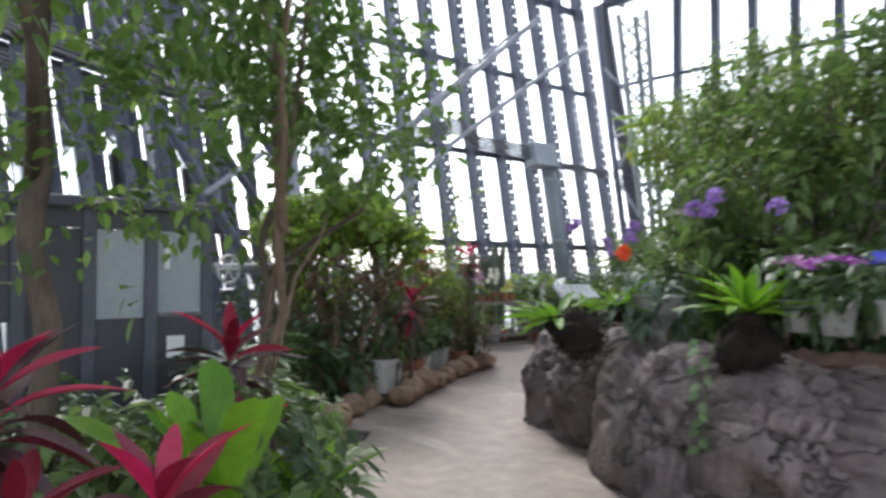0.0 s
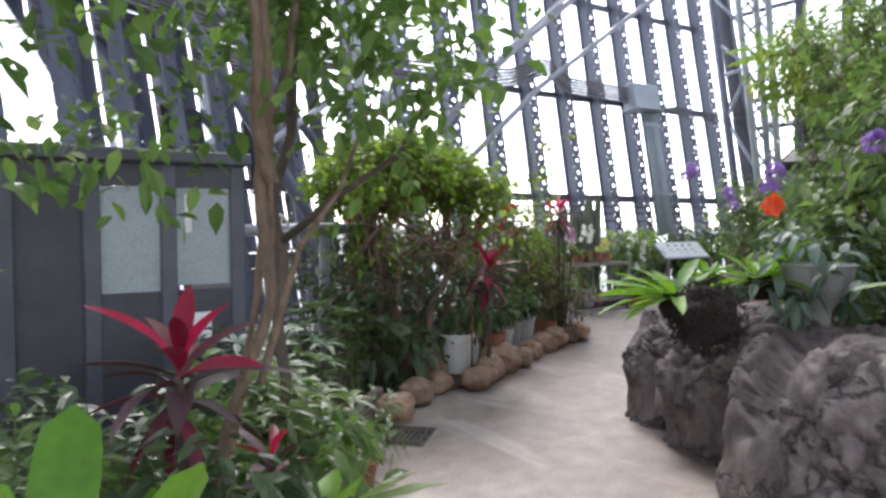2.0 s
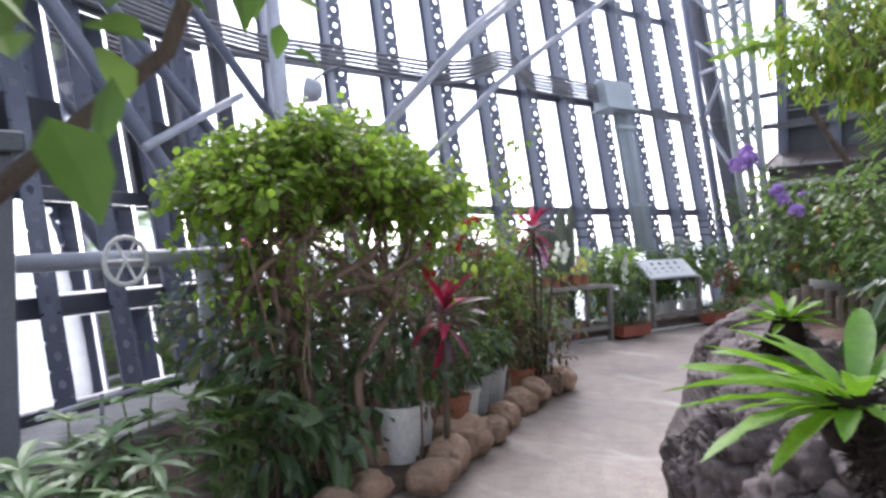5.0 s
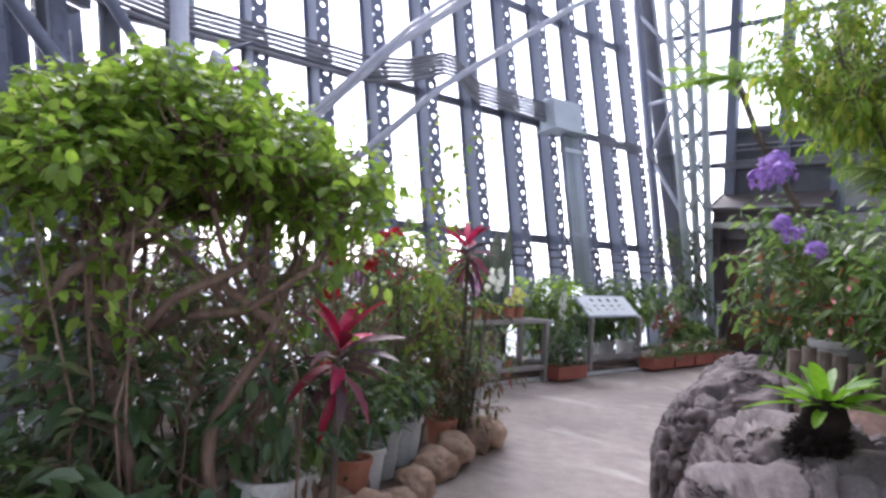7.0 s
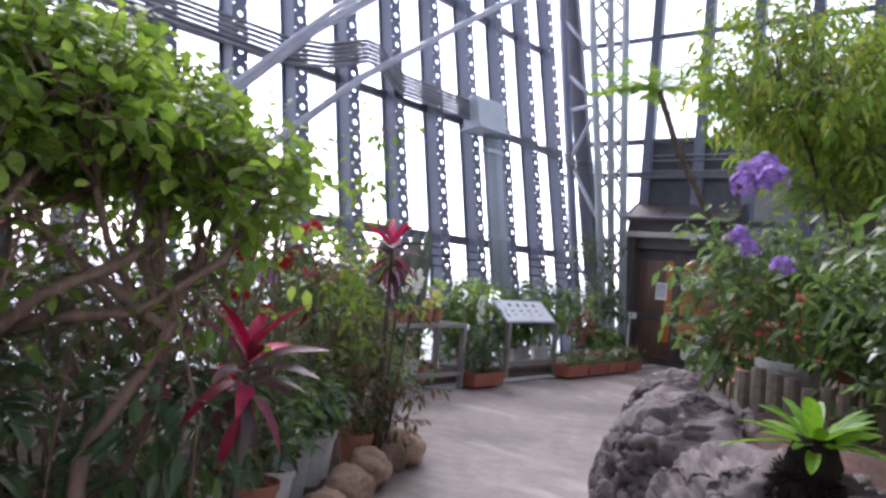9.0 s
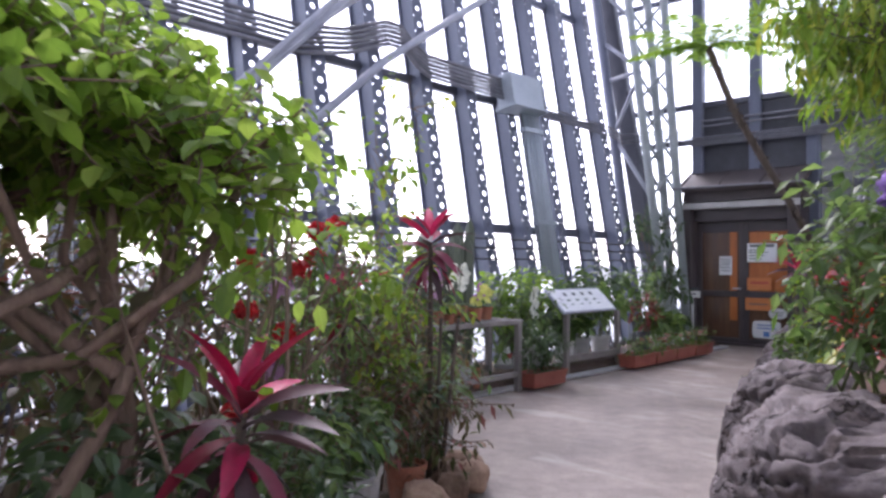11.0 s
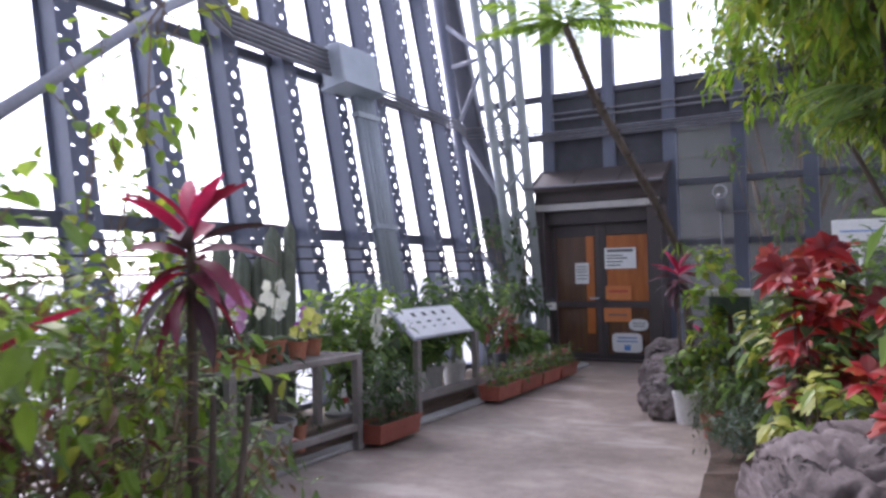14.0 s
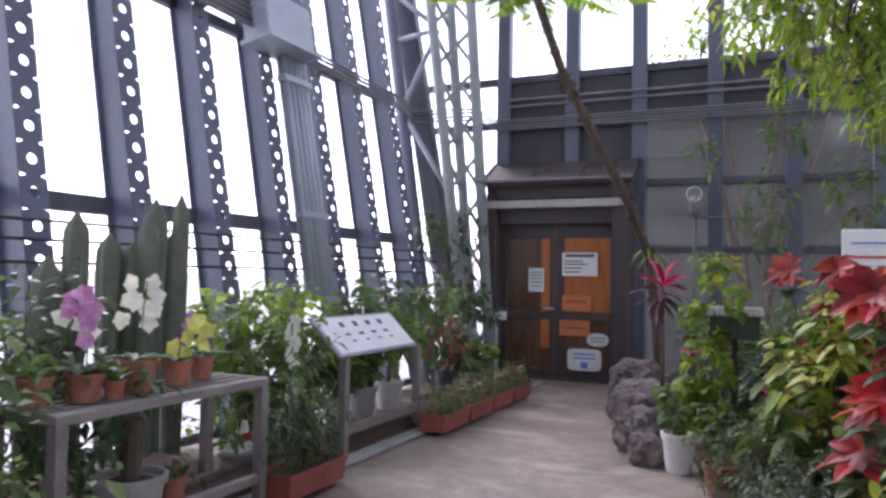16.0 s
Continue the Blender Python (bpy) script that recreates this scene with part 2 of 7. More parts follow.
M = {
    "concrete": worn_concrete("path_concrete"),
    "kerb": surface("kerb_concrete", (0.26, 0.25, 0.24), (0.4, 0.39, 0.37), 3, 0.85, fine=50, bump=0.4),
    "soil": surface("bed_soil", (0.045, 0.03, 0.022), (0.12, 0.08, 0.055), 5, 0.95, fine=45, bump=1.0, spread=0),
    "bark_soil": surface("reddish_soil", (0.08, 0.045, 0.035), (0.17, 0.1, 0.075), 7, 0.95, fine=55, bump=1.0, spread=0),
    "rock": craggy("grey_rock"),
    "board": surface("beige_board", (0.36, 0.35, 0.34), (0.46, 0.45, 0.43), 3, 0.6, fine=60, bump=0.05),
    "leaf_tree": leafy("fresh_green_leaves", [(0.085, 0.16, 0.04), (0.14, 0.235, 0.055), (0.065, 0.125, 0.035), (0.18, 0.28, 0.08)], 0.45, 0.52),
    "stone": surface("brown_stone", (0.22, 0.13, 0.085), (0.42, 0.29, 0.2), 6, 0.85, fine=40, bump=0.6, spread=0.3, dirt=(0.14, 0.09, 0.065)),
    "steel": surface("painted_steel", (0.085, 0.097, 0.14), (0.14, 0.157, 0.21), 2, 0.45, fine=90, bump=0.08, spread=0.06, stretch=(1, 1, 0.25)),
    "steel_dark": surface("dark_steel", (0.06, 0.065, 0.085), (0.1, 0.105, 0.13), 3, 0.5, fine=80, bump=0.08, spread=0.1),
    "steel_light": surface("pale_steel", (0.3, 0.32, 0.38), (0.42, 0.44, 0.5), 3, 0.4, fine=80, bump=0.06, spread=0.08),
    "tower_paint": surface("grey_green_paint", (0.26, 0.3, 0.31), (0.37, 0.41, 0.41), 3, 0.45, fine=80, bump=0.06),
    "zinc": surface("grey_box_paint", (0.33, 0.38, 0.43), (0.42, 0.47, 0.52), 4, 0.45, fine=90, bump=0.05),
    "conduit": surface("grey_conduit", (0.11, 0.11, 0.13), (0.19, 0.19, 0.21), 5, 0.5, fine=80, bump=0.05, spread=0.2),
    "glass": glassy("window_glass"),
    "dusty": glassy("dusty_glass", (0.72, 0.76, 0.75), haze=0.2),
    "siding": surface("grey_siding", (0.12, 0.12, 0.115), (0.17, 0.17, 0.162), 1.2, 0.7, fine=30, bump=0.1),
    "panel": surface("pale_blue_panel", (0.31, 0.36, 0.39), (0.43, 0.48, 0.5), 1.5, 0.35, fine=70, bump=0.05),
    "dark": surface("dark_paint", (0.035, 0.037, 0.045), (0.06, 0.062, 0.075), 3, 0.5, fine=70, bump=0.08),
    "brown": surface("dark_brown_paint", (0.045, 0.034, 0.034), (0.075, 0.058, 0.056), 3, 0.55, fine=60, bump=0.1),
    "doorframe": surface("brown_grey_frame", (0.05, 0.04, 0.042), (0.075, 0.06, 0.06), 3, 0.5, fine=60, bump=0.08),
    "door_orange": surface("orange_door_panel", (0.36, 0.1, 0.02), (0.5, 0.16, 0.035), 2, 0.4, fine=40, bump=0.08, stretch=(6, 6, 0.6)),
    "doorglass": surface("brown_door_panel", (0.09, 0.05, 0.035), (0.16, 0.085, 0.05), 2, 0.25, fine=40, bump=0.03, stretch=(5, 5, 0.6)),
    "white": surface("white_paint", (0.66, 0.66, 0.64), (0.8, 0.8, 0.78), 3, 0.5, fine=60, bump=0.05),
    "paper": surface("white_paper", (0.74, 0.75, 0.76), (0.82, 0.83, 0.83), 6, 0.7, fine=60, bump=0.03),
    "paper_orange": surface("orange_paper", (0.62, 0.2, 0.06), (0.72, 0.26, 0.09), 6, 0.7, fine=60, bump=0.03),
    "ink": surface("dark_print", (0.07, 0.08, 0.08), (0.16, 0.17, 0.17), 20, 0.7),
    "ink_blue": surface("blue_print", (0.08, 0.2, 0.5), (0.12, 0.28, 0.6), 20, 0.6),
    "ink_red": surface("red_print", (0.5, 0.06, 0.05), (0.6, 0.1, 0.08), 20, 0.6),
    "terracotta": surface("terracotta", (0.3, 0.105, 0.06), (0.42, 0.17, 0.1), 6, 0.8, fine=60, bump=0.2, spread=0.2, dirt=(0.3, 0.2, 0.15)),
    "red_plastic": surface("brick_red_plastic", (0.28, 0.075, 0.05), (0.36, 0.11, 0.075), 5, 0.5, fine=60, bump=0.08),
    "pot_white": surface("white_plastic_pot", (0.5, 0.49, 0.46), (0.64, 0.63, 0.6), 4, 0.5, fine=50, bump=0.08, spread=0.12, dirt=(0.34, 0.31, 0.27)),
    "pot_grey": surface("grey_pot", (0.3, 0.3, 0.29), (0.42, 0.42, 0.4), 4, 0.6, fine=50, bump=0.1, spread=0.15, dirt=(0.22, 0.2, 0.18)),
    "wood": surface("weathered_wood", (0.17, 0.13, 0.1), (0.3, 0.24, 0.19), 3, 0.8, fine=30, bump=0.5, stretch=(8, 1, 8)),
    "wood_dark": surface("dark_timber", (0.07, 0.045, 0.035), (0.13, 0.085, 0.065), 3, 0.8, fine=30, bump=0.5, stretch=(8, 1, 8)),
    "bench": surface("grey_metal_bench", (0.15, 0.135, 0.125), (0.25, 0.225, 0.21), 4, 0.6, fine=60, bump=0.1),
    "bark": surface("pale_bark", (0.09, 0.062, 0.042), (0.24, 0.17, 0.115), 14, 0.88, fine=48, bump=1.4, stretch=(1, 1, 0.3), spread=0.1),
    "bark_dark": surface("dark_bark", (0.06, 0.045, 0.035), (0.13, 0.1, 0.075), 9, 0.9, fine=45, bump=1.0, stretch=(1, 1, 0.4), spread=0.1),
    "bark_red": surface("reddish_bark", (0.12, 0.075, 0.055), (0.25, 0.165, 0.12), 12, 0.88, fine=45, bump=1.2, stretch=(1, 1, 0.3), spread=0.1),
    "fibre": surface("root_fibre", (0.009, 0.005, 0.005), (0.026, 0.013, 0.01), 12, 0.95, fine=80, bump=1.2),
    "stem": surface("green_stem", (0.07, 0.1, 0.03), (0.13, 0.15, 0.05), 9, 0.6, fine=60, bump=0.2),
    "outside": surface("outside_paving", (0.3, 0.3, 0.3), (0.42, 0.42, 0.415), 0.3, 0.8, fine=5, bump=0.1, spread=0),
    "iron": surface("iron_grating", (0.06, 0.055, 0.05), (0.13, 0.11, 0.09), 6, 0.6, metal=0.4, fine=60, bump=0.2),
    "leaf_lime": leafy("lime_leaves", [(0.16, 0.27, 0.035), (0.24, 0.36, 0.05), (0.11, 0.2, 0.03), (0.3, 0.41, 0.08)], 0.42, 0.6),
    "leaf_mid": leafy("green_leaves", [(0.095, 0.165, 0.045), (0.135, 0.215, 0.06), (0.07, 0.13, 0.04), (0.18, 0.26, 0.085)], 0.42, 0.5),
    "leaf_dark": leafy("dark_green_leaves", [(0.045, 0.085, 0.036), (0.068, 0.115, 0.046), (0.09, 0.145, 0.06)], 0.33, 0.35),
    "leaf_grey": leafy("grey_green_leaves", [(0.09, 0.14, 0.1), (0.13, 0.19, 0.14), (0.06, 0.1, 0.07)], 0.5, 0.2),
    "leaf_pale": leafy("pale_edged_leaves", [(0.11, 0.2, 0.08), (0.32, 0.4, 0.25), (0.07, 0.14, 0.05), (0.16, 0.25, 0.1)], 0.45, 0.25),
    "leaf_yellow": leafy("yellow_green_leaves", [(0.4, 0.42, 0.06), (0.25, 0.35, 0.05), (0.08, 0.17, 0.03), (0.5, 0.5, 0.12)], 0.4, 0.3),
    "leaf_bamboo": leafy("yellowish_green_leaves", [(0.15, 0.27, 0.03), (0.24, 0.36, 0.04), (0.1, 0.19, 0.02), (0.33, 0.36, 0.05)], 0.45, 0.45),
    "nest": leafy("glossy_bright_fronds", [(0.14, 0.3, 0.02), (0.2, 0.38, 0.03), (0.09, 0.22, 0.015)], 0.5, 0.4, 12),
    "magenta": leafy("magenta_leaves", [(0.5, 0.012, 0.07), (0.62, 0.03, 0.13), (0.32, 0.012, 0.05), (0.2, 0.012, 0.03)], 0.5, 0.25, 6),
    "maroon": leafy("maroon_leaves", [(0.07, 0.035, 0.042), (0.1, 0.04, 0.05), (0.06, 0.045, 0.045), (0.2, 0.02, 0.05)], 0.52, 0.12, 4),
    "red_leaf": leafy("red_bracts", [(0.34, 0.012, 0.016), (0.5, 0.02, 0.02), (0.14, 0.012, 0.016), (0.52, 0.07, 0.03), (0.2, 0.012, 0.02)], 0.45, 0.25, 5),
    "red_leaf2": leafy("dusky_red_leaves", [(0.22, 0.05, 0.045), (0.32, 0.08, 0.06), (0.12, 0.08, 0.04)], 0.45, 0.2, 5),
    "red_flower": leafy("scarlet_petals", [(0.62, 0.008, 0.01), (0.5, 0.006, 0.012)], 0.5, 0.2, 8),
    "orange_flower": leafy("orange_petals", [(0.75, 0.09, 0.01), (0.65, 0.05, 0.01)], 0.5, 0.25, 8),
    "lilac": leafy("lilac_petals", [(0.36, 0.2, 0.62), (0.48, 0.3, 0.72), (0.28, 0.14, 0.5)], 0.6, 0.25, 9),
    "purple": leafy("purple_petals", [(0.3, 0.03, 0.35), (0.4, 0.05, 0.42), (0.55, 0.3, 0.6)], 0.6, 0.25, 9),
    "blue": leafy("blue_petals", [(0.06, 0.08, 0.6), (0.1, 0.14, 0.75)], 0.6, 0.25, 9),
    "white_flower": leafy("white_petals", [(0.75, 0.76, 0.72), (0.82, 0.82, 0.78)], 0.5, 0.3, 9),
    "yellow_flower": leafy("pale_yellow_petals", [(0.7, 0.68, 0.22), (0.6, 0.62, 0.15)], 0.5, 0.3, 9),
    "pink_flower": leafy("pink_petals", [(0.5, 0.2, 0.45), (0.6, 0.35, 0.58)], 0.5, 0.3, 9),
    "leaf_brown": leafy("brownish_leaves", [(0.12, 0.09, 0.04), (0.1, 0.13, 0.04), (0.2, 0.11, 0.06), (0.07, 0.1, 0.03), (0.22, 0.07, 0.06)], 0.55, 0.25),
    "leaf_under": leafy("dull_undergrowth_leaves", [(0.075, 0.11, 0.045), (0.11, 0.15, 0.06), (0.11, 0.085, 0.055), (0.14, 0.17, 0.075), (0.15, 0.09, 0.065)], 0.45, 0.35),
    "cactus": surface("cactus_skin", (0.075, 0.1, 0.07), (0.15, 0.17, 0.12), 6, 0.6, fine=60, bump=0.2),
    "rope": surface("black_cable", (0.02, 0.02, 0.022), (0.04, 0.04, 0.042), 6, 0.5),
    "brass": surface("valve_metal", (0.4, 0.42, 0.45), (0.55, 0.56, 0.58), 6, 0.35, metal=0.7),
}


# ---- building blocks ----
class Geo:
    """Vertices and faces gathered for one mesh."""

    def __init__(self):
        self.v, self.f = [], []

    def add(self, verts, faces):
        o = len(self.v)
        self.v.extend(tuple(p) for p in verts)
        self.f.extend(tuple(i + o for i in f) for f in faces)

    def box(self, x0, x1, y0, y1, z0, z1, m=None, ch=0.0):
        """A box, its long edges chamfered by ch."""
        bm = bmesh.new()
        bmesh.ops.create_cube(bm, size=1)
        for v in bm.verts:
            v.co = Vector((x0 if v.co.x < 0 else x1, y0 if v.co.y < 0 else y1, z0 if v.co.z < 0 else z1))
        if ch:
            bmesh.ops.bevel(bm, geom=bm.edges[:], offset=ch, segments=1, affect="EDGES")
        bm.verts.index_update()
        vs = [m @ v.co if m else v.co.copy() for v in bm.verts]
        fs = [[v.index for v in f.verts] for f in bm.faces]
        bm.free()
        self.add(vs, fs)
        return self

    def tube(self, pts, r, n=8, r2=None, cap=True):
        pts = [Vector(p) for p in pts]
        k = len(pts)
        rs = [r if r2 is None else r + (r2 - r) * i / (k - 1) for i in range(k)]
        vs, fs = [], []
        up = Vector((0.31, 0.17, 0.93))
        for i, p in enumerate(pts):
            d = (pts[min(i + 1, k - 1)] - pts[max(i - 1, 0)]).normalized()
            a = d.cross(up)
            if a.length < 0.05:
                a = d.cross(Vector((1, 0, 0)))
            a.normalize()
            b = d.cross(a)
            for j in range(n):
                th = 2 * math.pi * j / n
                vs.append(p + (a * math.cos(th) + b * math.sin(th)) * rs[i])
        for i in range(k - 1):
            for j in range(n):
                fs.append((i * n + j, i * n + (j + 1) % n, (i + 1) * n + (j + 1) % n, (i + 1) * n + j))
        if cap:
            fs.append(tuple(range(n))[::-1])
            fs.append(tuple((k - 1) * n + j for j in range(n)))
        self.add(vs, fs)
        return self

    def lathe(self, prof, n=24, at=(0, 0, 0), squash=(1, 1)):
        vs, fs = [], []
        for r, z in prof:
            for j in range(n):
                th = 2 * math.pi * j / n
                vs.append((at[0] + r * math.cos(th) * squash[0], at[1] + r * math.sin(th) * squash[1], at[2] + z))
        for i in range(len(prof) - 1):
            for j in range(n):
                fs.append((i * n + j, i * n + (j + 1) % n, (i + 1) * n + (j + 1) % n, (i + 1) * n + j))
        fs.append(tuple(range(n))[::-1])
        fs.append(tuple((len(prof) - 1) * n + j for j in range(n)))
        self.add(vs, fs)
        return self

    def leaf(self, p, d, nrm, length, width, droop=0.3, seg=2, fold=0.25, shape=0.45, wave=0.0, blunt=0.8):
        """One leaf from p along d, face to nrm, widest at shape of its length, drooping and folded along its rib."""
        d = Vector(d).normalized()
        s = d.cross(Vector(nrm))
        if s.length < 1e-3:
            s = d.cross(Vector((0.3, 0.5, 0.8)))
        s.normalize()
        n = s.cross(d)
        p = Vector(p)
        vs, fs = [p], []
        down = Vector((0, 0, -1))
        last = None
        for i in range(1, seg + 1):
            t = i / (seg + 1)
            c = p + d * (length * t) + down * (droop * length * t * t)
            w = width * 0.5 * (math.sin(math.pi * t ** (math.log(0.5) / math.log(shape)))) ** blunt
            o = len(vs)
            lift = n * (fold * w)
            ripple = n * (wave * width * math.sin(t * 23))
            vs += [c + s * w + lift + ripple, c, c - s * w + lift - ripple]
            if last is None:
                fs += [(0, o + 1, o), (0, o + 2, o + 1)]
            else:
                fs += [(last, last + 1, o + 1, o), (last + 1, last + 2, o + 2, o + 1)]
            last = o
        vs.append(p + d * length + down * (droop * length))
        e = len(vs) - 1
        fs += [(last, last + 1, e), (last + 1, last + 2, e)]
        self.add(vs, fs)
        return self

    def mesh(self, name, material, smooth=False):
        me = bpy.data.meshes.new(name)
        me.from_pydata(self.v, [], self.f)
        me.materials.append(material)
        if smooth:
            me.polygons.foreach_set("use_smooth", [True] * len(me.polygons))
        me.update()
        return me


def part(name, geo, material, parent, label="", smooth=False, m=None, kind=""):
    me = geo if isinstance(geo, bpy.types.Mesh) else geo.mesh(name, material, smooth)
    ob = new(name, me)
    ob.parent = parent
    if m is not None:
        ob.matrix_basis = m
    tagged(ob, label=label, kind=kind)
    return ob


def thing(name, label, category, m=None, group="", kind=""):
    ob = new(name)
    ob.empty_display_size = 0.1
    if m is not None:
        ob.matrix_basis = m
    return tagged(ob, label, category, group, kind)


def solid(name, geo, material, label, category, group="", kind="", m=None, smooth=False):
    ob = new(name, geo if isinstance(geo, bpy.types.Mesh) else geo.mesh(name, material, smooth))
    if m is not None:
        ob.matrix_basis = m
    return tagged(ob, label, category, group, kind)


R = random.Random(7)


def rvec(s=1.0):
    return Vector((R.uniform(-s, s), R.uniform(-s, s), R.uniform(-s, s)))


# ---- setting: ground, walls, roof ----
WX, LEAN, PITCH = -7.03, 0.18, 0.85      # foot of the leaning wall, its lean, bay width
TILT = -math.degrees(math.atan(LEAN))
FY = 14.2                                 # the end wall with the door


def wx(z, off=0.0):
    return WX - LEAN * z + off


def slab(name, pts, z0, z1, material, label, category, kind="structure"):
    bm = bmesh.new()
    lo = [bm.verts.new((x, y, z0)) for x, y in pts]
    hi = [bm.verts.new((x, y, z1)) for x, y in pts]
    n = len(pts)
    bm.faces.new(hi)
    bm.faces.new(lo[::-1])
    for i in range(n):
        bm.faces.new((lo[i], lo[(i + 1) % n], hi[(i + 1) % n], hi[i]))
    bmesh.ops.recalc_face_normals(bm, faces=bm.faces[:])
    me = bpy.data.meshes.new(name)
    bm.to_mesh(me)
    bm.free()
    me.materials.append(material)
    return tagged(new(name, me), label, category, kind=kind)


og = Geo()
og.add([(-900, -900, -0.35), (900, -900, -0.35), (900, 900, -0.35), (-900, 900, -0.35)], [(0, 1, 2, 3)])
solid("ground", og, M["outside"], "pale paved ground outside the greenhouse", "ground", kind="structure")
slab("floor", [(-0.3, -7), (7, -7), (7, 14.6), (-7.3, 14.6), (-7.3, 3.7)], -0.3, 0.0, M["concrete"], "worn grey-brown concrete path with wet sheen painted as pale streaks", "floor")


def bed(name, pts, h, material, label, bumpy=0.05):
    """A planting bed: an uneven sheet of soil over the outline pts."""
    bm = bmesh.new()
    vs = [bm.verts.new((x, y, h)) for x, y in pts]
    face = bm.faces.new(vs)
    bmesh.ops.triangulate(bm, faces=[face])
    for _ in range(5):
        bmesh.ops.subdivide_edges(bm, edges=[e for e in bm.edges if e.calc_length() > 0.22], cuts=1, use_grid_fill=False)
        bmesh.ops.triangulate(bm, faces=bm.faces[:])
    edge = {v for e in bm.edges if e.is_boundary for v in e.verts}
    for v in bm.verts:
        k = noise.noise(v.co * 3.1) + 0.5 * noise.noise(v.co * 9.0)
        v.co.z += bumpy * k - (0.03 if v in edge else 0)
    ret = bmesh.ops.extrude_edge_only(bm, edges=[e for e in bm.edges if e.is_boundary])
    for v in [q for q in ret["geom"] if isinstance(q, bmesh.types.BMVert)]:
        v.co.z = 0.003
    bmesh.ops.recalc_face_normals(bm, faces=bm.faces[:])
    me = bpy.data.meshes.new(name)
    bm.to_mesh(me)
    bm.free()
    me.materials.append(material)
    return tagged(new(name, me), label, "soil", kind="structure")


bed("planting_bed", [(3.2, -3.6), (1.6, -1.2), (0.3, -0.1), (-0.95, 0.72), (-1.7, 1.02), (-2.45, 1.75), (-2.75, 2.1), (-2.75, 2.6), (-3.1, 3.35), (-3.75, 4.5), (-4.2, 5.25), (-4.9, 5.6), (-5.6, 5.9), (-6.9, 5.9), (-6.9, 4.4), (-6.05, 3.75), (-2.2, -2.4), (-1.2, -3.6)], 0.06, M["soil"], "dark damp soil of the planting bed")
bed("raised_bed", [(2.6, 2.6), (0.6, 2.6), (-0.6, 3.2), (-1.3, 3.9), (-1.9, 4.9), (-2.3, 5.9), (-2.2, 6.8), (-1.0, 7.4), (3.0, 7.4)], 0.78, M["bark_soil"], "reddish bark-strewn soil behind the rocks", 0.08)
bed("side_bed", [(-3.2, 7.2), (-3.35, 8.6), (-3.75, 10.4), (-4.25, 12.2), (-4.5, 13.6), (-4.4, 13.95), (2.0, 13.95), (3.0, 7.2)], 0.1, M["soil"], "dark soil of the bed along the end wall", 0.06)
bed("window_bed", [(-5.95, 6.5), (-5.95, 13.4), (-6.5, 13.6), (-7.0, 13.6), (-7.0, 6.5)], 0.07, M["soil"], "dark soil strip under the glass wall", 0.03)

# the leaning glass wall: glazing, rails, columns
west = thing("wall_west", "tall leaning glass wall of bluish steel and clear panes", "wall", kind="structure")
Y0, BAYS = 9.35 - PITCH * 6, 11
LEVELS = (0.05, 1.78, 3.62, 5.5, 7.6)
for k in range(BAYS):
    y = Y0 + k * PITCH
    if k == BAYS - 1:
        break
    for z0, z1 in zip(LEVELS[:-1], LEVELS[1:]):
        pg = Geo()
        pg.add([(wx(z0, -0.31), y + 0.02, z0), (wx(z0, -0.31), y + PITCH - 0.02, z0), (wx(z1, -0.31), y + PITCH - 0.02, z1), (wx(z1, -0.31), y + 0.02, z1)], [(0, 1, 2, 3)])
        o = part("pane", pg, M["glass"], west)
        o.visible_shadow = False
YA, YB = 3.72, Y0 + (BAYS - 1) * PITCH + 0.3
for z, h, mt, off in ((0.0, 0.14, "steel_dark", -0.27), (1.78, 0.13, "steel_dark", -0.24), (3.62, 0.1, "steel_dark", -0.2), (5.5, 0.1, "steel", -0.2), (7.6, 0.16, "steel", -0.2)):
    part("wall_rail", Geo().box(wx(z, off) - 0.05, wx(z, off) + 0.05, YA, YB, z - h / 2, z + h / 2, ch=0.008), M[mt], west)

# the wall's second face, bent inward from the end of the first
JX, JY, DX, DY = -7.03, 3.7, 0.53, -0.848


def fp(u, z, off=0.0):
    """A point of the bent face: u along it, z up, off inward from the columns."""
    k = off - LEAN * z
    return (JX + DX * u - DY * k, JY + DY * u + DX * k, z)


FACE = Matrix(((-DY, DX, 0, JX), (DX, DY, 0, JY), (0, 0, 1, 0), (0, 0, 0, 1)))   # inward, along, up
bent = thing("wall_southwest", "leaning glass wall face of steel columns, dark frames and panes", "wall", kind="structure")
US = [0.52 + 0.69 * k for k in range(18)]
for k, u in enumerate([-0.15] + US[:-1]):
    v = US[k]
    for z0, z1 in ((0.12, 0.78), (0.98, 1.74), (1.86, 3.56), (3.68, 5.45), (5.55, 8.0)):
        pg = Geo()
        pg.add([fp(u + 0.02, z0, -0.31), fp(v - 0.02, z0, -0.31), fp(v - 0.02, z1, -0.31), fp(u + 0.02, z1, -0.31)], [(0, 1, 2, 3)])
        part("pane", pg, M["glass"], bent).visible_shadow = False
    if k in (1, 3, 8):
        part("dark_sheet", Geo().box(-0.27, -0.25, u + 0.03, v - 0.03, 1.9, 2.7, m=FACE @ Matrix.Rotation(radians(TILT), 4, "Y")), M["dark"], bent, "dark sheet behind the columns")
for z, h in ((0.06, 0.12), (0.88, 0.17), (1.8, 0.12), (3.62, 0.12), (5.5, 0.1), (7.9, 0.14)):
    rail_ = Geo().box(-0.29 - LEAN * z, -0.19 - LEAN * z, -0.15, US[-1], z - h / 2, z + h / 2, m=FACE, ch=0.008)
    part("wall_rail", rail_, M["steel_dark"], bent)


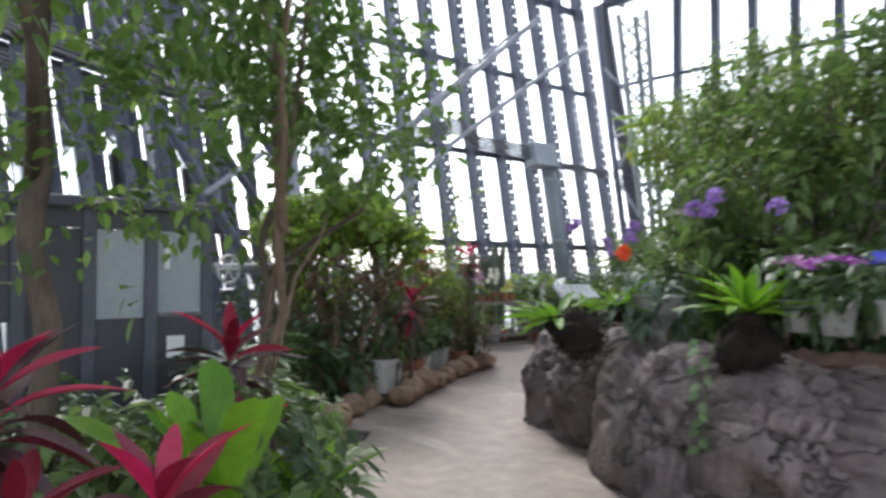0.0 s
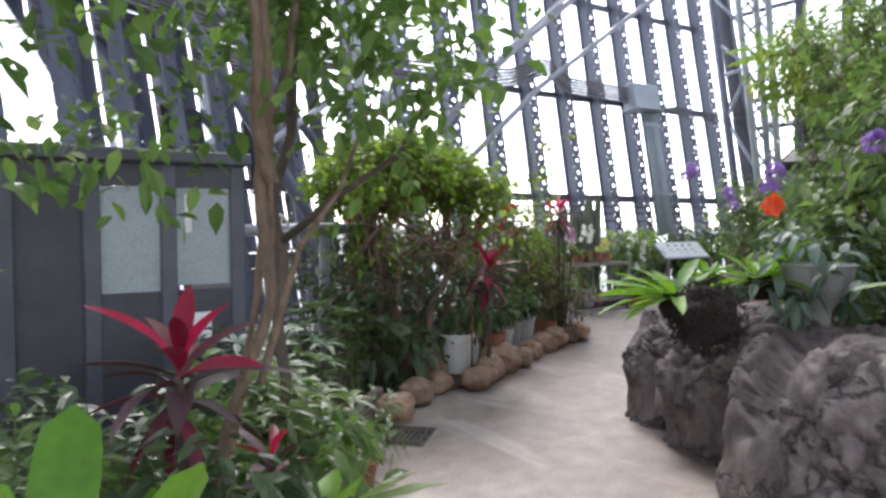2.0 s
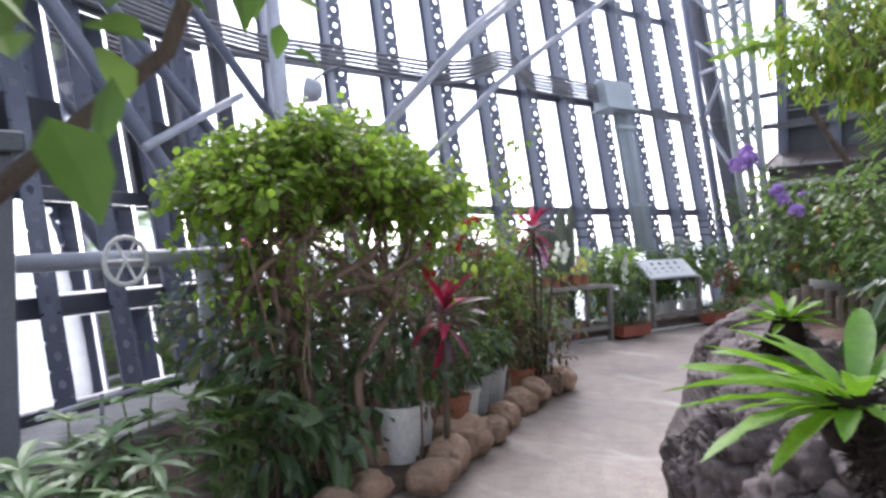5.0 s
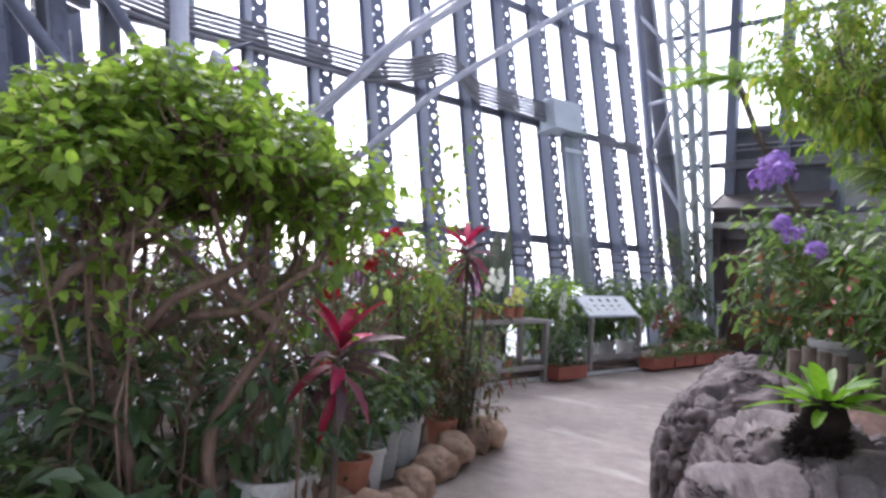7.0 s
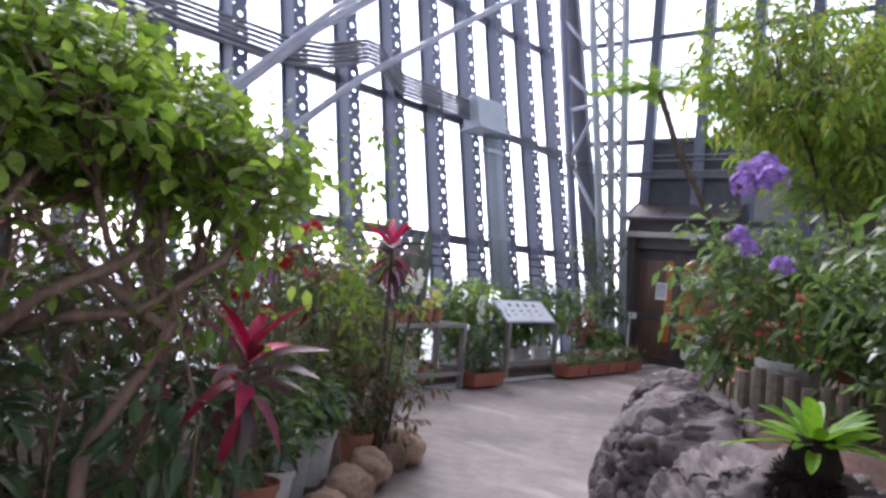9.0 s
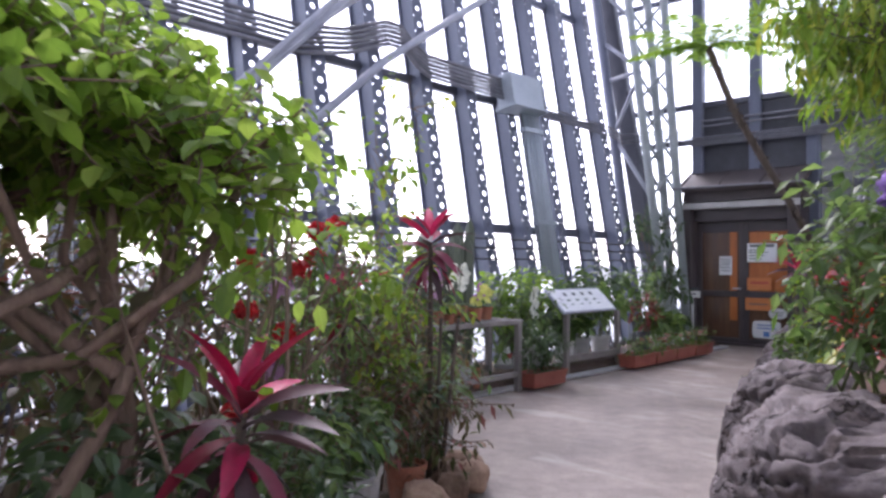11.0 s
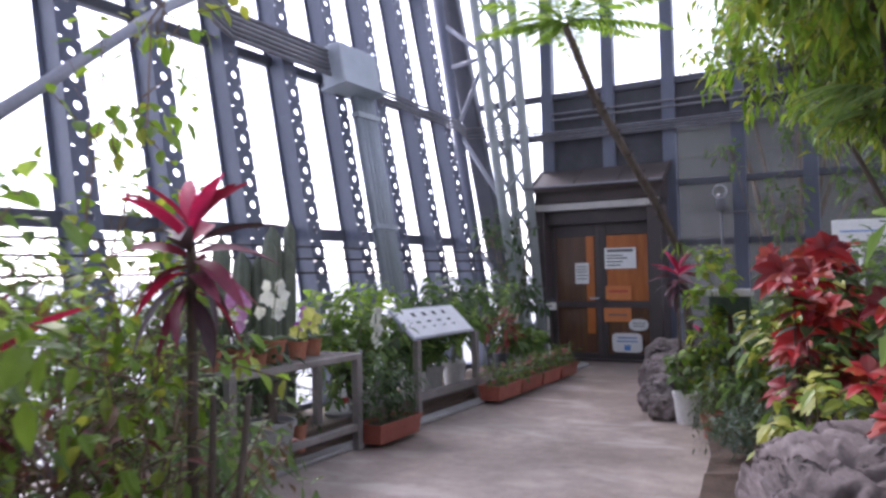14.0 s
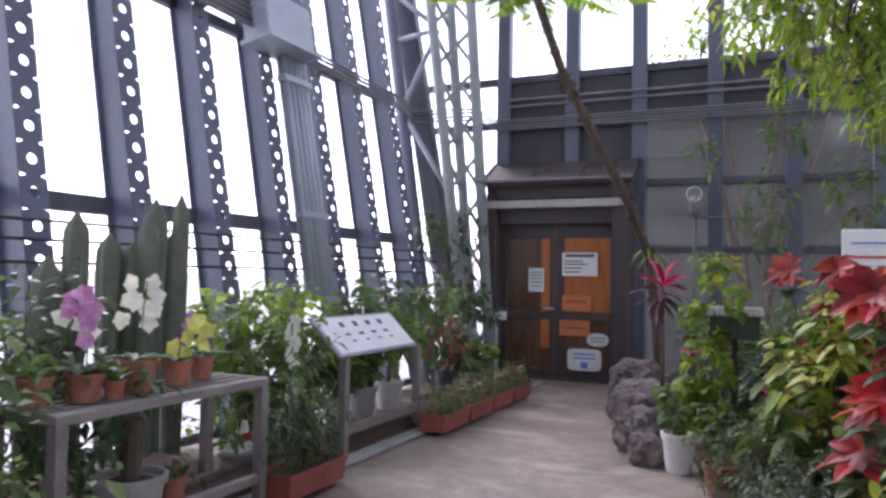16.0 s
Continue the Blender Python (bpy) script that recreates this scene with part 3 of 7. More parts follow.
def column_mesh(height=8.4):
    """A channel of plate: a face pierced by round holes and a plain side towards the glass."""
    w, cell, hole, th, depth = 0.185, 0.215, 0.035, 0.012, 0.2
    geo = Geo()
    n = 16
    sq = []
    for j in range(n):
        a = 2 * math.pi * j / n
        c, s = math.cos(a), math.sin(a)
        k = max(abs(c) / (w / 2), abs(s) / (cell / 2))
        sq.append((c / k, s / k, c * hole, s * hole))
    for i in range(int(height / cell)):
        zc = cell * (i + 0.5)
        vs = []
        for x in (0.0, -th):
            vs += [(x, a, zc + b) for a, b, _, _ in sq] + [(x, c, zc + d) for _, _, c, d in sq]
        fs = []
        for j in range(n):
            q = (j + 1) % n
            fs.append((j, q, n + q, n + j))
            fs.append((2 * n + q, 2 * n + j, 3 * n + j, 3 * n + q))
            fs.append((n + j, n + q, 3 * n + q, 3 * n + j))
        geo.add(vs, fs)
    geo.box(-depth, -0.001, -w / 2 - 0.012, -w / 2, 0, height)
    geo.box(-depth - 0.012, -depth, -w / 2 - 0.05, -w / 2, 0, height)
    return geo.mesh("column", M["steel"])


col = column_mesh()
for k in range(BAYS):
    tagged(new("steel_column", col), "tall bluish steel column with a row of round holes", "column", "columns of the glass wall").matrix_basis = pose(WX, Y0 + k * PITCH, 0, 0, TILT, 0)

for u in US:
    tagged(new("steel_column", col), "tall bluish steel column with a row of round holes", "column", "columns of the glass wall").matrix_basis = FACE @ Matrix.Translation((0, u, 0)) @ Matrix.Rotation(radians(TILT), 4, "Y")

# the end wall with the door
north = thing("wall_north", "end wall of grey steel posts, dusty glass and dark bands", "wall", kind="structure")
posts = [-6.65, -5.68, -4.8, -3.88, -3.0, -2.1, -1.1, 0.0, 1.2, 2.6, 4.2, 6.0]
for x in posts:
    part("post", Geo().box(x - 0.09, x + 0.09, FY - 0.1, FY + 0.06, 0 if x not in (-5.68,) else 2.4, 8.3, ch=0.006), M["steel"], north)
for x0, x1 in zip([-8.4] + posts[:-1], posts):
    for z0, z1 in ((0.1, 1.66), (1.74, 2.52), (2.6, 3.38), (4.08, 8.2)) if x1 > -4.5 else ((4.1, 8.2),) if x1 > -6.6 else ((0.1, 1.7), (1.78, 3.36), (3.48, 4.0), (4.08, 8.2)):
        pg = Geo()
        pg.add([(x0 + 0.09, FY, z0), (x1 - 0.09, FY, z0), (x1 - 0.09, FY, z1), (x0 + 0.09, FY, z1)], [(0, 1, 2, 3)])
        o = part("pane", pg, M["dusty" if x1 > -4.5 and z1 < 3.5 else "glass"], north)
        o.visible_shadow = False
for z, h, x0, mt in ((3.42, 0.09, -8.4, "steel_dark"), (4.04, 0.1, -8.4, "steel_dark"), (2.56, 0.09, -4.75, "steel_dark"), (1.7, 0.09, -4.75, "steel_dark"), (6.0, 0.08, -8.4, "steel")):
    part("wall_rail", Geo().box(x0, 6.0, FY - 0.06, FY + 0.04, z - h / 2, z + h / 2, ch=0.006), M[mt], north)
part("dark_band", Geo().box(-6.56, 6.0, FY - 0.02, FY + 0.03, 3.468, 3.985), M["dark"], north, "dark band of sheet above the door")
part("spandrel", Geo().box(-6.56, -4.9, FY - 0.01, FY + 0.04, 2.4, 3.372), M["dark"], north, "dark louvred sheet")
for z in (3.66, 3.75):
    part("pipe", Geo().tube([(-6.56, FY - 0.12, z), (6, FY - 0.12, z - 0.05)], 0.018), M["conduit"], north)
# neighbouring building outside the end wall
nb = thing("back_building", "low grey building with boarded siding behind the glass", "building", pose(0, 17.2, -0.35))
part("wall", Geo().box(-7.2, 9, 0, 5, 0, 4.9), M["siding"], nb)
for k in range(10):
    part("batten", Geo().box(-7.2, 9, -0.03, 0, 0.35 + k * 0.48, 0.39 + k * 0.48), M["siding"], nb)
part("roof", Geo().box(-5.5, 9.2, -0.3, 5.2, 4.9, 5.05), M["dark"], nb)

# plain glass closing the other sides, and the roof
for name, a, b in (("wall_east", (6.5, -7), (6.5, 14.3)), ("wall_south", (-0.3, -7), (6.5, -7))):
    w = thing(name, "plain glazed wall of steel posts", "wall", kind="structure")
    n = 12
    for k in range(n + 1):
        x, y = a[0] + (b[0] - a[0]) * k / n, a[1] + (b[1] - a[1]) * k / n
        part("post", Geo().box(x - 0.07, x + 0.07, y - 0.07, y + 0.07, 0, 8.2), M["steel"], w)
    pg = Geo()
    pg.add([(*a, 0), (*b, 0), (*b, 8.2), (*a, 8.2)], [(0, 1, 2, 3)])
    part("pane", pg, M["glass"], w).visible_shadow = False
    part("low_wall", Geo().box(min(a[0], b[0]) - 0.1, max(a[0], b[0]) + 0.1, min(a[1], b[1]) - 0.1, max(a[1], b[1]) + 0.1, 0, 0.9), M["kerb"], w)
rg = Geo()
rg.add([(-8.6, -7.2, 8.25), (6.7, -7.2, 8.25), (6.7, 14.4, 8.25), (-8.6, 14.4, 8.25)], [(0, 1, 2, 3)])
roof = solid("ceiling", rg, M["glass"], "glass roof of the greenhouse", "roof", kind="structure")
roof.visible_shadow = False
rb = Geo()
for k in range(12):
    rb.box(-8.6, 6.7, -6.5 + k * 1.85, -6.38 + k * 1.85, 8.0, 8.24)
for k in range(8):
    rb.box(-8.3 + k * 2.05, -8.2 + k * 2.05, -7, 14.3, 8.05, 8.2)
solid("roof_beams", rb, M["steel"], "bluish steel beams under the glass roof", "beams", kind="structure")

# ---- steelwork along the glass wall ----
def pipes(name, runs, r, material, label, category, n=10):
    th = thing(name, label, category)
    for pts in runs:
        part("tube", Geo().tube(pts, r, n), material, th, smooth=True)
    return th


def wp(y, z, off=0.28):
    return (wx(z, off), y, z)


pipes("wind_brace", [[wp(4.6, 2.0), wp(6.76, 3.95), wp(8.3, 5.1), wp(10.6, 6.8)]], 0.062, M["steel_light"], "thick pale steel tube running diagonally up the wall", "brace")
truss = thing("truss_brace", "slender pale steel truss slanting up the glass wall", "brace")
part("tube", Geo().tube([wp(5.1, 2.55, 0.42), wp(6.9, 4.2, 0.42), wp(9.4, 6.1, 0.42)], 0.035, 8), M["steel_light"], truss, smooth=True)
for k in range(9):
    t0, t1 = k / 9, (k + 0.55) / 9
    a = Vector(wp(4.9 + 4.2 * t0, 2.3 + 3.7 * t0, 0.28))
    b = Vector(wp(5.1 + 4.3 * t1, 2.55 + 3.55 * t1, 0.42))
    part("lacing", Geo().tube([a, b], 0.014, 6), M["steel_light"], truss)
pipes("long_brace", [[wp(5.9, 2.3), wp(7.54, 3.6), wp(10.5, 5.5), wp(12.2, 6.5)]], 0.048, M["steel_light"], "long pale steel tube crossing the columns", "brace")
pipes("low_brace", [[fp(3.4, 4.5, 0.3), fp(1.89, 2.65, 0.3), fp(0.96, 1.5, 0.3), fp(-0.2, 0.07, 0.3)]], 0.075, M["steel"], "thick steel tube slanting down to the floor", "brace")
pipes("low_brace", [[fp(3.0, 4.5, 0.3), fp(1.37, 3.13, 0.3), fp(0.98, 2.8, 0.3), fp(0.3, 2.2, 0.3)]], 0.06, M["steel"], "steel tube slanting down behind the shrubs", "brace")
pipes("low_brace", [[fp(1.7, 2.2, 0.38), fp(0.99, 2.54, 0.38), fp(0.1, 2.95, 0.38)]], 0.042, M["steel_light"], "short steel tube between the columns", "brace")
pipes("low_brace", [[fp(1.4, 4.5, 0.3), fp(0.16, 3.44, 0.3), fp(-0.31, 3.03, 0.3), fp(-0.6, 2.78, 0.3)]], 0.055, M["steel"], "steel tube slanting down to the bend of the wall", "brace")
pipes("corner_post", [[(-7.0, 3.62, 0.0), (-7.75, 3.4, 4.6), (-8.3, 3.2, 8.0)]], 0.1, M["steel_dark"], "thick dark steel post where the wall bends", "post")
pipes("post_tube", [[(-6.35, 3.75, 0.05), (-6.5, 3.75, 2.2), (-6.85, 3.75, 4.6)]], 0.08, M["steel_light"], "thick grey steel tube standing in the bed", "post")
drum = thing("floodlight", "round grey floodlight clamped to a steel tube", "lamp", pose(-6.5, 4.05, 2.95, 80, 0, -35))
part("housing", Geo().lathe([(0.05, -0.12), (0.11, -0.08), (0.14, 0.04), (0.15, 0.06), (0.13, 0.065)], 20), M["steel_light"], drum, smooth=False)
part("bracket", Geo().tube([(0, 0.12, -0.02), (0.0, 0.2, -0.1), (-0.03, 0.3, -0.25)], 0.018, 8), M["steel"], drum)

# conduits: a bundle that bends over the brace and runs on to the box
for k in range(6):
    dz = 0.055 * k
    pts = [fp(7.0, 3.5 + dz, 0.1), fp(0.5, 3.5 + dz, 0.1), wp(4.0, 3.51 + dz, 0.1), wp(4.8, 3.52 + dz, 0.1), wp(6.5, 3.5 + dz * 1.1, 0.1), wp(7.1, 3.62 + dz, 0.14), wp(7.7, 3.85 + dz, 0.2), wp(7.95, 3.85 + dz, 0.2), wp(8.2, 3.7 + dz, 0.14), wp(8.45, 3.62 + dz, 0.1), wp(9.95, 3.6 + dz, 0.1)]
    tagged(solid("conduit", Geo().tube(pts, 0.025, 6), M["conduit"], "grey electrical conduit clipped along the columns", "conduit", smooth=True), group="conduits on the glass wall")
for k in range(4):
    dz = 0.05 * k
    pts = [wp(10.6, 3.5 + dz, 0.1), wp(12.9, 3.42 + dz, 0.12), (-7.75, 13.5, 3.42 + dz), (-7.0, FY - 0.2, 3.5 + dz), (-6.7, FY - 0.17, 3.34 + dz * 0.8), (0, FY - 0.17, 3.3 + dz * 0.8), (6, FY - 0.17, 3.28 + dz * 0.8)]
    tagged(solid("conduit", Geo().tube(pts, 0.017, 6), M["conduit"], "thin grey conduit running round to the end wall", "conduit", smooth=True), group="conduits on the glass wall")
jb = thing("junction_box", "grey-blue metal junction box high on the wall", "box", pose(wx(3.62, 0.02), 10.28, 3.42, 0, TILT, 0))
part("body", Geo().box(0.0, 0.3, -0.36, 0.36, 0.03, 0.5, ch=0.012), M["zinc"], jb)
part("base_plate", Geo().box(-0.02, 0.34, -0.4, 0.4, 0, 0.03), M["zinc"], jb)
duct = thing("cable_duct", "ribbed grey-blue cable duct running down the column", "duct", pose(wx(1.1, 0.03), 10.52, 1.1, 0, TILT, 0))
part("back", Geo().box(0.0, 0.03, -0.2, 0.2, 0, 2.36), M["zinc"], duct)
for k in range(5):
    part("conduit", Geo().tube([(0.06, -0.16 + 0.08 * k, 0), (0.06, -0.16 + 0.08 * k, 2.36)], 0.032, 8), M["zinc"], duct, smooth=True)
for z in (0.75, 2.1):
    part("strap", Geo().box(0.0, 0.105, -0.22, 0.22, z, z + 0.06), M["zinc"], duct)
for z in (1.36, 1.5, 1.62):
    tagged(solid("wire_rail", Geo().tube([wp(5.5, z, 0.05), wp(13.3, z, 0.05)], 0.011, 6), M["rope"], "thin dark wire stretched across the columns", "wire"), group="wires on the glass wall")

# corner: pole, dark column and lattice tower
pipes("corner_pole", [[(-7.32, 13.4, 0), (-8.5, 13.4, 7.9)]], 0.085, M["steel"], "bluish steel corner pole leaning with the wall", "post")
solid("corner_column", Geo().box(-0.15, 0.15, -0.1, 0.1, 0, 8.2, ch=0.03), M["steel_dark"], "dark rough-coated steel column in the corner", "column", m=pose(-7.08, 13.72, 0, 0, TILT, 0))
tower = thing("lattice_tower", "pale green-grey lattice tower of welded tubes", "tower", pose(-6.86, 13.45, 0))
legs = [((0.08, -0.1), (-0.9, -0.1)), ((0.3, 0.1), (-0.25, 0.1)), ((0.0, 0.3), (-0.68, 0.3))]
tl = lambda i, z: Vector((legs[i][0][0] + (legs[i][1][0] - legs[i][0][0]) * z / 7.5, legs[i][0][1] + (legs[i][1][1] - legs[i][0][1]) * z / 7.5, z))
for i in range(3):
    part("leg", Geo().tube([tl(i, 0), tl(i, 7.5)], 0.074, 10), M["tower_paint"], tower, smooth=True)
for k in range(13):
    for i in range(3):
        z = 0.2 + k * 0.56
        part("lacing", Geo().tube([tl(i, z), tl((i + 1) % 3, z + 0.5)], 0.028, 6), M["tower_paint"], tower)
pipes("corner_brace", [[(-7.85, 13.4, 3.55), (-7.05, 13.4, 2.3)], [(-7.85, 13.4, 3.6), (-7.3, 13.35, 4.6)], [(-7.95, 13.4, 4.55), (-7.35, 13.35, 4.6)], [(-7.58, 13.4, 1.75), (-6.9, 13.4, 0.85)], [(-8.0, 13.4, 5.2), (-7.4, 13.35, 4.7)], [(-8.3, 13.4, 6.4), (-7.55, 13.35, 5.6)]], 0.035, M["steel_light"], "pale steel braces tying the tower to the pole", "brace")

# ---- the door in the end wall ----
porch = thing("entrance_porch", "dark brown porch with a sloping hood over the door", "porch", pose(-5.78, FY - 0.1, 0))
part("jamb", Geo().box(-0.93, -0.79, -0.42, 0.05, 0, 2.42, ch=0.008), M["doorframe"], porch)
part("jamb", Geo().box(0.74, 0.93, -0.42, 0.05, 0, 2.42, ch=0.008), M["doorframe"], porch)
part("lintel", Geo().box(-0.79, 0.74, -0.299, 0.02, 2.02, 2.344, ch=0.006), M["doorframe"], porch)
part("white_strip", Geo().box(-0.95, 0.93, -0.46, -0.301, 2.22, 2.32, ch=0.006), M["board"], porch, "white board above the door")
part("fascia", Geo().box(-0.93, 0.95, -0.4, 0.0, 2.345, 2.63), M["brown"], porch)
hood = Geo()
hood.box(-0.98, 1.0, -0.62, 0.02, -0.03, 0.03, m=Matrix.Translation((0, 0, 2.83)) @ Matrix.Rotation(radians(30), 4, "X"))
part("hood", hood, M["brown"], porch, "sloping dark brown hood")
for k in range(4):
    part("rib", Geo().box(-0.98 + 0.65 * k, -0.95 + 0.65 * k, -0.62, 0.02, 0.03, 0.05, m=Matrix.Translation((0, 0, 2.83)) @ Matrix.Rotation(radians(30), 4, "X")), M["brown"], porch)
part("gutter", Geo().tube([(-1.0, -0.62, 2.56), (1.02, -0.62, 2.55)], 0.02, 8), M["conduit"], porch)
dr = thing("door_1", "double door of dark frames and orange-brown glazed leaves", "door", pose(-5.8, FY - 0.24, 0), kind="structure")
part("threshold", Geo().box(-0.77, 0.76, -0.1, 0.1, 0.0, 0.04), M["doorframe"], dr)
for x0, x1, up, lo in ((-0.77, 0.0, "doorglass", "doorglass"), (0.0, 0.76, "door_orange", "door_orange")):
    part("stile", Geo().box(x0, x0 + 0.09, -0.03, 0.03, 0.04, 2.02, ch=0.005), M["doorframe"], dr)
    part("stile", Geo().box(x1 - 0.07, x1, -0.03, 0.03, 0.04, 2.02, ch=0.005), M["doorframe"], dr)
    for z0, z1 in ((0.04, 0.12), (0.78, 0.88), (1.84, 2.02)):
        part("rail", Geo().box(x0 + 0.09, x1 - 0.07, -0.03, 0.03, z0, z1, ch=0.005), M["doorframe"], dr)
    part("panel", Geo().box(x0 + 0.09, x1 - 0.07, -0.012, 0.012, 0.88, 1.84), M[up], dr)
    part("panel", Geo().box(x0 + 0.09, x1 - 0.07, -0.012, 0.012, 0.12, 0.78), M["doorglass"], dr)
# reflection in the dark leaf, put on as a thin orange strip
part("strip", Geo().box(-0.22, -0.1, -0.02, -0.014, 0.4, 1.84), M["door_orange"], dr, "orange strip painted as a reflection in the dark leaf")
part("door_handle", Geo().tube([(-0.04, -0.03, 0.92), (-0.04, -0.07, 0.92), (-0.16, -0.07, 0.92)], 0.012, 8), M["brass"], dr, "small metal lever handle")


def notice(x, z, w, h, rows, paper="paper", ink="ink", rounded=0.0, label="white paper notice taped to the door"):
    nt_ = thing("notice", label, "notice", pose(x, FY - 0.285, z))
    bm = bmesh.new()
    n = 20
    if rounded:
        vs = []
        for j in range(n):
            a = 2 * math.pi * j / n
            c, s = math.cos(a), math.sin(a)
            vs.append(bm.verts.new((math.copysign(abs(c) ** rounded, c) * w / 2, 0, math.copysign(abs(s) ** rounded, s) * h / 2)))
        bm.faces.new(vs)
        gg = Geo()
        gg.add([v.co.copy() for v in vs], [tuple(range(n))])
        gg.add([v.co + Vector((0, 0.006, 0)) for v in vs], [tuple(range(n))[::-1]])
        gg.f += [(j, (j + 1) % n, n + (j + 1) % n, n + j) for j in range(n)]
    else:
        gg = Geo().box(-w / 2, w / 2, 0, 0.006, -h / 2, h / 2)
    bm.free()
    part("sheet", gg, M[paper], nt_)
    for k, (rx, rz, rw, rh) in enumerate(rows):
        part("print_line", Geo().box(rx - rw / 2, rx + rw / 2, -0.002, -0.0003, rz - rh / 2, rz + rh / 2), M[ink], nt_)
    return nt_


notice(-5.5, 1.5, 0.46, 0.3, [(0, 0.11, 0.38, 0.04), (-0.08, 0.04, 0.24, 0.018), (-0.05, 0.0, 0.3, 0.018), (-0.08, -0.05, 0.24, 0.018), (-0.1, -0.1, 0.2, 0.018)])
notice(-6.08, 1.29, 0.21, 0.31, [(0, 0.1, 0.15, 0.014), (0, 0.06, 0.16, 0.014), (0, 0.02, 0.15, 0.014), (0, -0.03, 0.16, 0.014), (0, -0.08, 0.14, 0.014)])
notice(-5.54, 1.0, 0.38, 0.2, [(0, 0.02, 0.28, 0.03)], "paper_orange", "ink_red", label="orange paper notice on the door")
notice(-5.56, 0.68, 0.4, 0.2, [(0, 0.0, 0.28, 0.02)], "paper_orange", "ink", label="faded orange paper notice low on the door")
notice(-5.26, 0.54, 0.28, 0.17, [(0, 0.02, 0.18, 0.012), (0, -0.02, 0.16, 0.012)], "paper", "ink", 0.8, label="white rounded paper label on the door")
notice(-5.43, 0.28, 0.44, 0.28, [(0, 0.07, 0.28, 0.018), (0, 0.02, 0.3, 0.018), (0.0, -0.07, 0.09, 0.08)], "paper", "ink_blue", 0.35, label="white rounded notice with a blue mark")
ps = thing("signpost", "small white sign on a thin post beside the door", "sign", pose(-6.56, 13.72, 0))
part("post", Geo().box(-0.02, 0.02, -0.02, 0.02, 0, 0.86, ch=0.003), M["white"], ps)
part("board", Geo().box(-0.15, 0.15, -0.035, -0.021, 0.76, 0.87, ch=0.003), M["white"], ps)
part("arrow", Geo().box(-0.08, 0.08, -0.04, -0.0355, 0.805, 0.825), M["ink"], ps)
part("plate", Geo().box(-0.13, 0.13, -0.03, -0.021, 0.885, 0.92, ch=0.003), M["steel_dark"], ps)
vp = thing("water_valve", "metal water valve on a grey pipe", "valve", pose(-4.1, FY - 0.22, 0.1))
part("pipe", Geo().tube([(0, 0, 0), (0, 0, 2.2)], 0.02, 10), M["conduit"], vp, smooth=True)
part("valve_body", Geo().lathe([(0.05, -0.12), (0.07, -0.05), (0.07, 0.06), (0.045, 0.12)], 12, (0, 0, 2.12)), M["conduit"], vp, smooth=True)
part("branch", Geo().tube([(0, 0, 1.98), (0.3, 0, 1.98), (0.75, 0, 1.95)], 0.014, 8), M["conduit"], vp)
part("hand_wheel", Geo().tube([(0.09 * math.cos(a / 2), -0.1 + 0.0 * a, 2.26 + 0.09 * math.sin(a / 2)) for a in range(14)], 0.009, 6), M["brass"], vp)

# ---- kerb, rail bench, sign ----
solid("kerb", Geo().box(-5.98, -5.82, 5.9, 13.4, 0.0, 0.035, ch=0.01), M["kerb"], "low concrete kerb along the window bed", "kerb", kind="structure")
solid("timber_edge", Geo().box(-6.12, -5.985, 6.3, 13.3, 0.0, 0.13, ch=0.015), M["wood_dark"], "dark weathered timber edging behind the kerb", "timber")


def bench(y0, y1, x0=-6.22, x1=-5.77, h=0.73):
    b = thing("plant_bench", "grey metal bench with slats carrying orchid pots", "bench", pose(0, 0, 0.0))
    for x in (x0 + 0.03, x1 - 0.03):
        for y in (y0 + 0.03, y1 - 0.03):
            part("leg", Geo().box(x - 0.03, x + 0.03, y - 0.03, y + 0.03, 0, h - 0.045, ch=0.004), M["bench"], b)
    part("frame", Geo().box(x1 - 0.05, x1, y0, y1, h - 0.045, h, ch=0.004), M["bench"], b)
    part("frame", Geo().box(x0, x0 + 0.05, y0, y1, h - 0.045, h, ch=0.004), M["bench"], b)
    part("frame", Geo().box(x0 + 0.05, x1 - 0.05, y0, y0 + 0.05, h - 0.045, h, ch=0.004), M["bench"], b)
    part("frame", Geo().box(x0 + 0.05, x1 - 0.05, y1 - 0.05, y1, h - 0.045, h, ch=0.004), M["bench"], b)
    for k in range(4):
        x = x0 + 0.09 + k * 0.085
        part("slat", Geo().box(x, x + 0.05, y0 + 0.05, y1 - 0.05, h - 0.03, h - 0.006), M["bench"], b)
    part("low_rail", Geo().box(x1 - 0.055, x1 - 0.005, y0 + 0.06, y1 - 0.06, 0.15, 0.2, ch=0.004), M["bench"], b)
    return b


bench(6.62, 7.97)
sg = thing("display_sign", "slanted white plant display panel on a grey stand", "sign", pose(-6.1, 9.6, 0))
part("panel", Geo().box(-0.19, 0.19, -0.59, 0.59, -0.012, 0.012, m=Matrix.Translation((0, 0, 0.86)) @ Matrix.Rotation(radians(44), 4, "Y"), ch=0.004), M["steel_light"], sg)
pm = Matrix.Translation((0, 0, 0.86)) @ Matrix.Rotation(radians(44), 4, "Y")
part("sheet", Geo().box(-0.17, 0.17, -0.56, 0.56, 0.0125, 0.016, m=pm), M["paper"], sg, "printed white sheet")
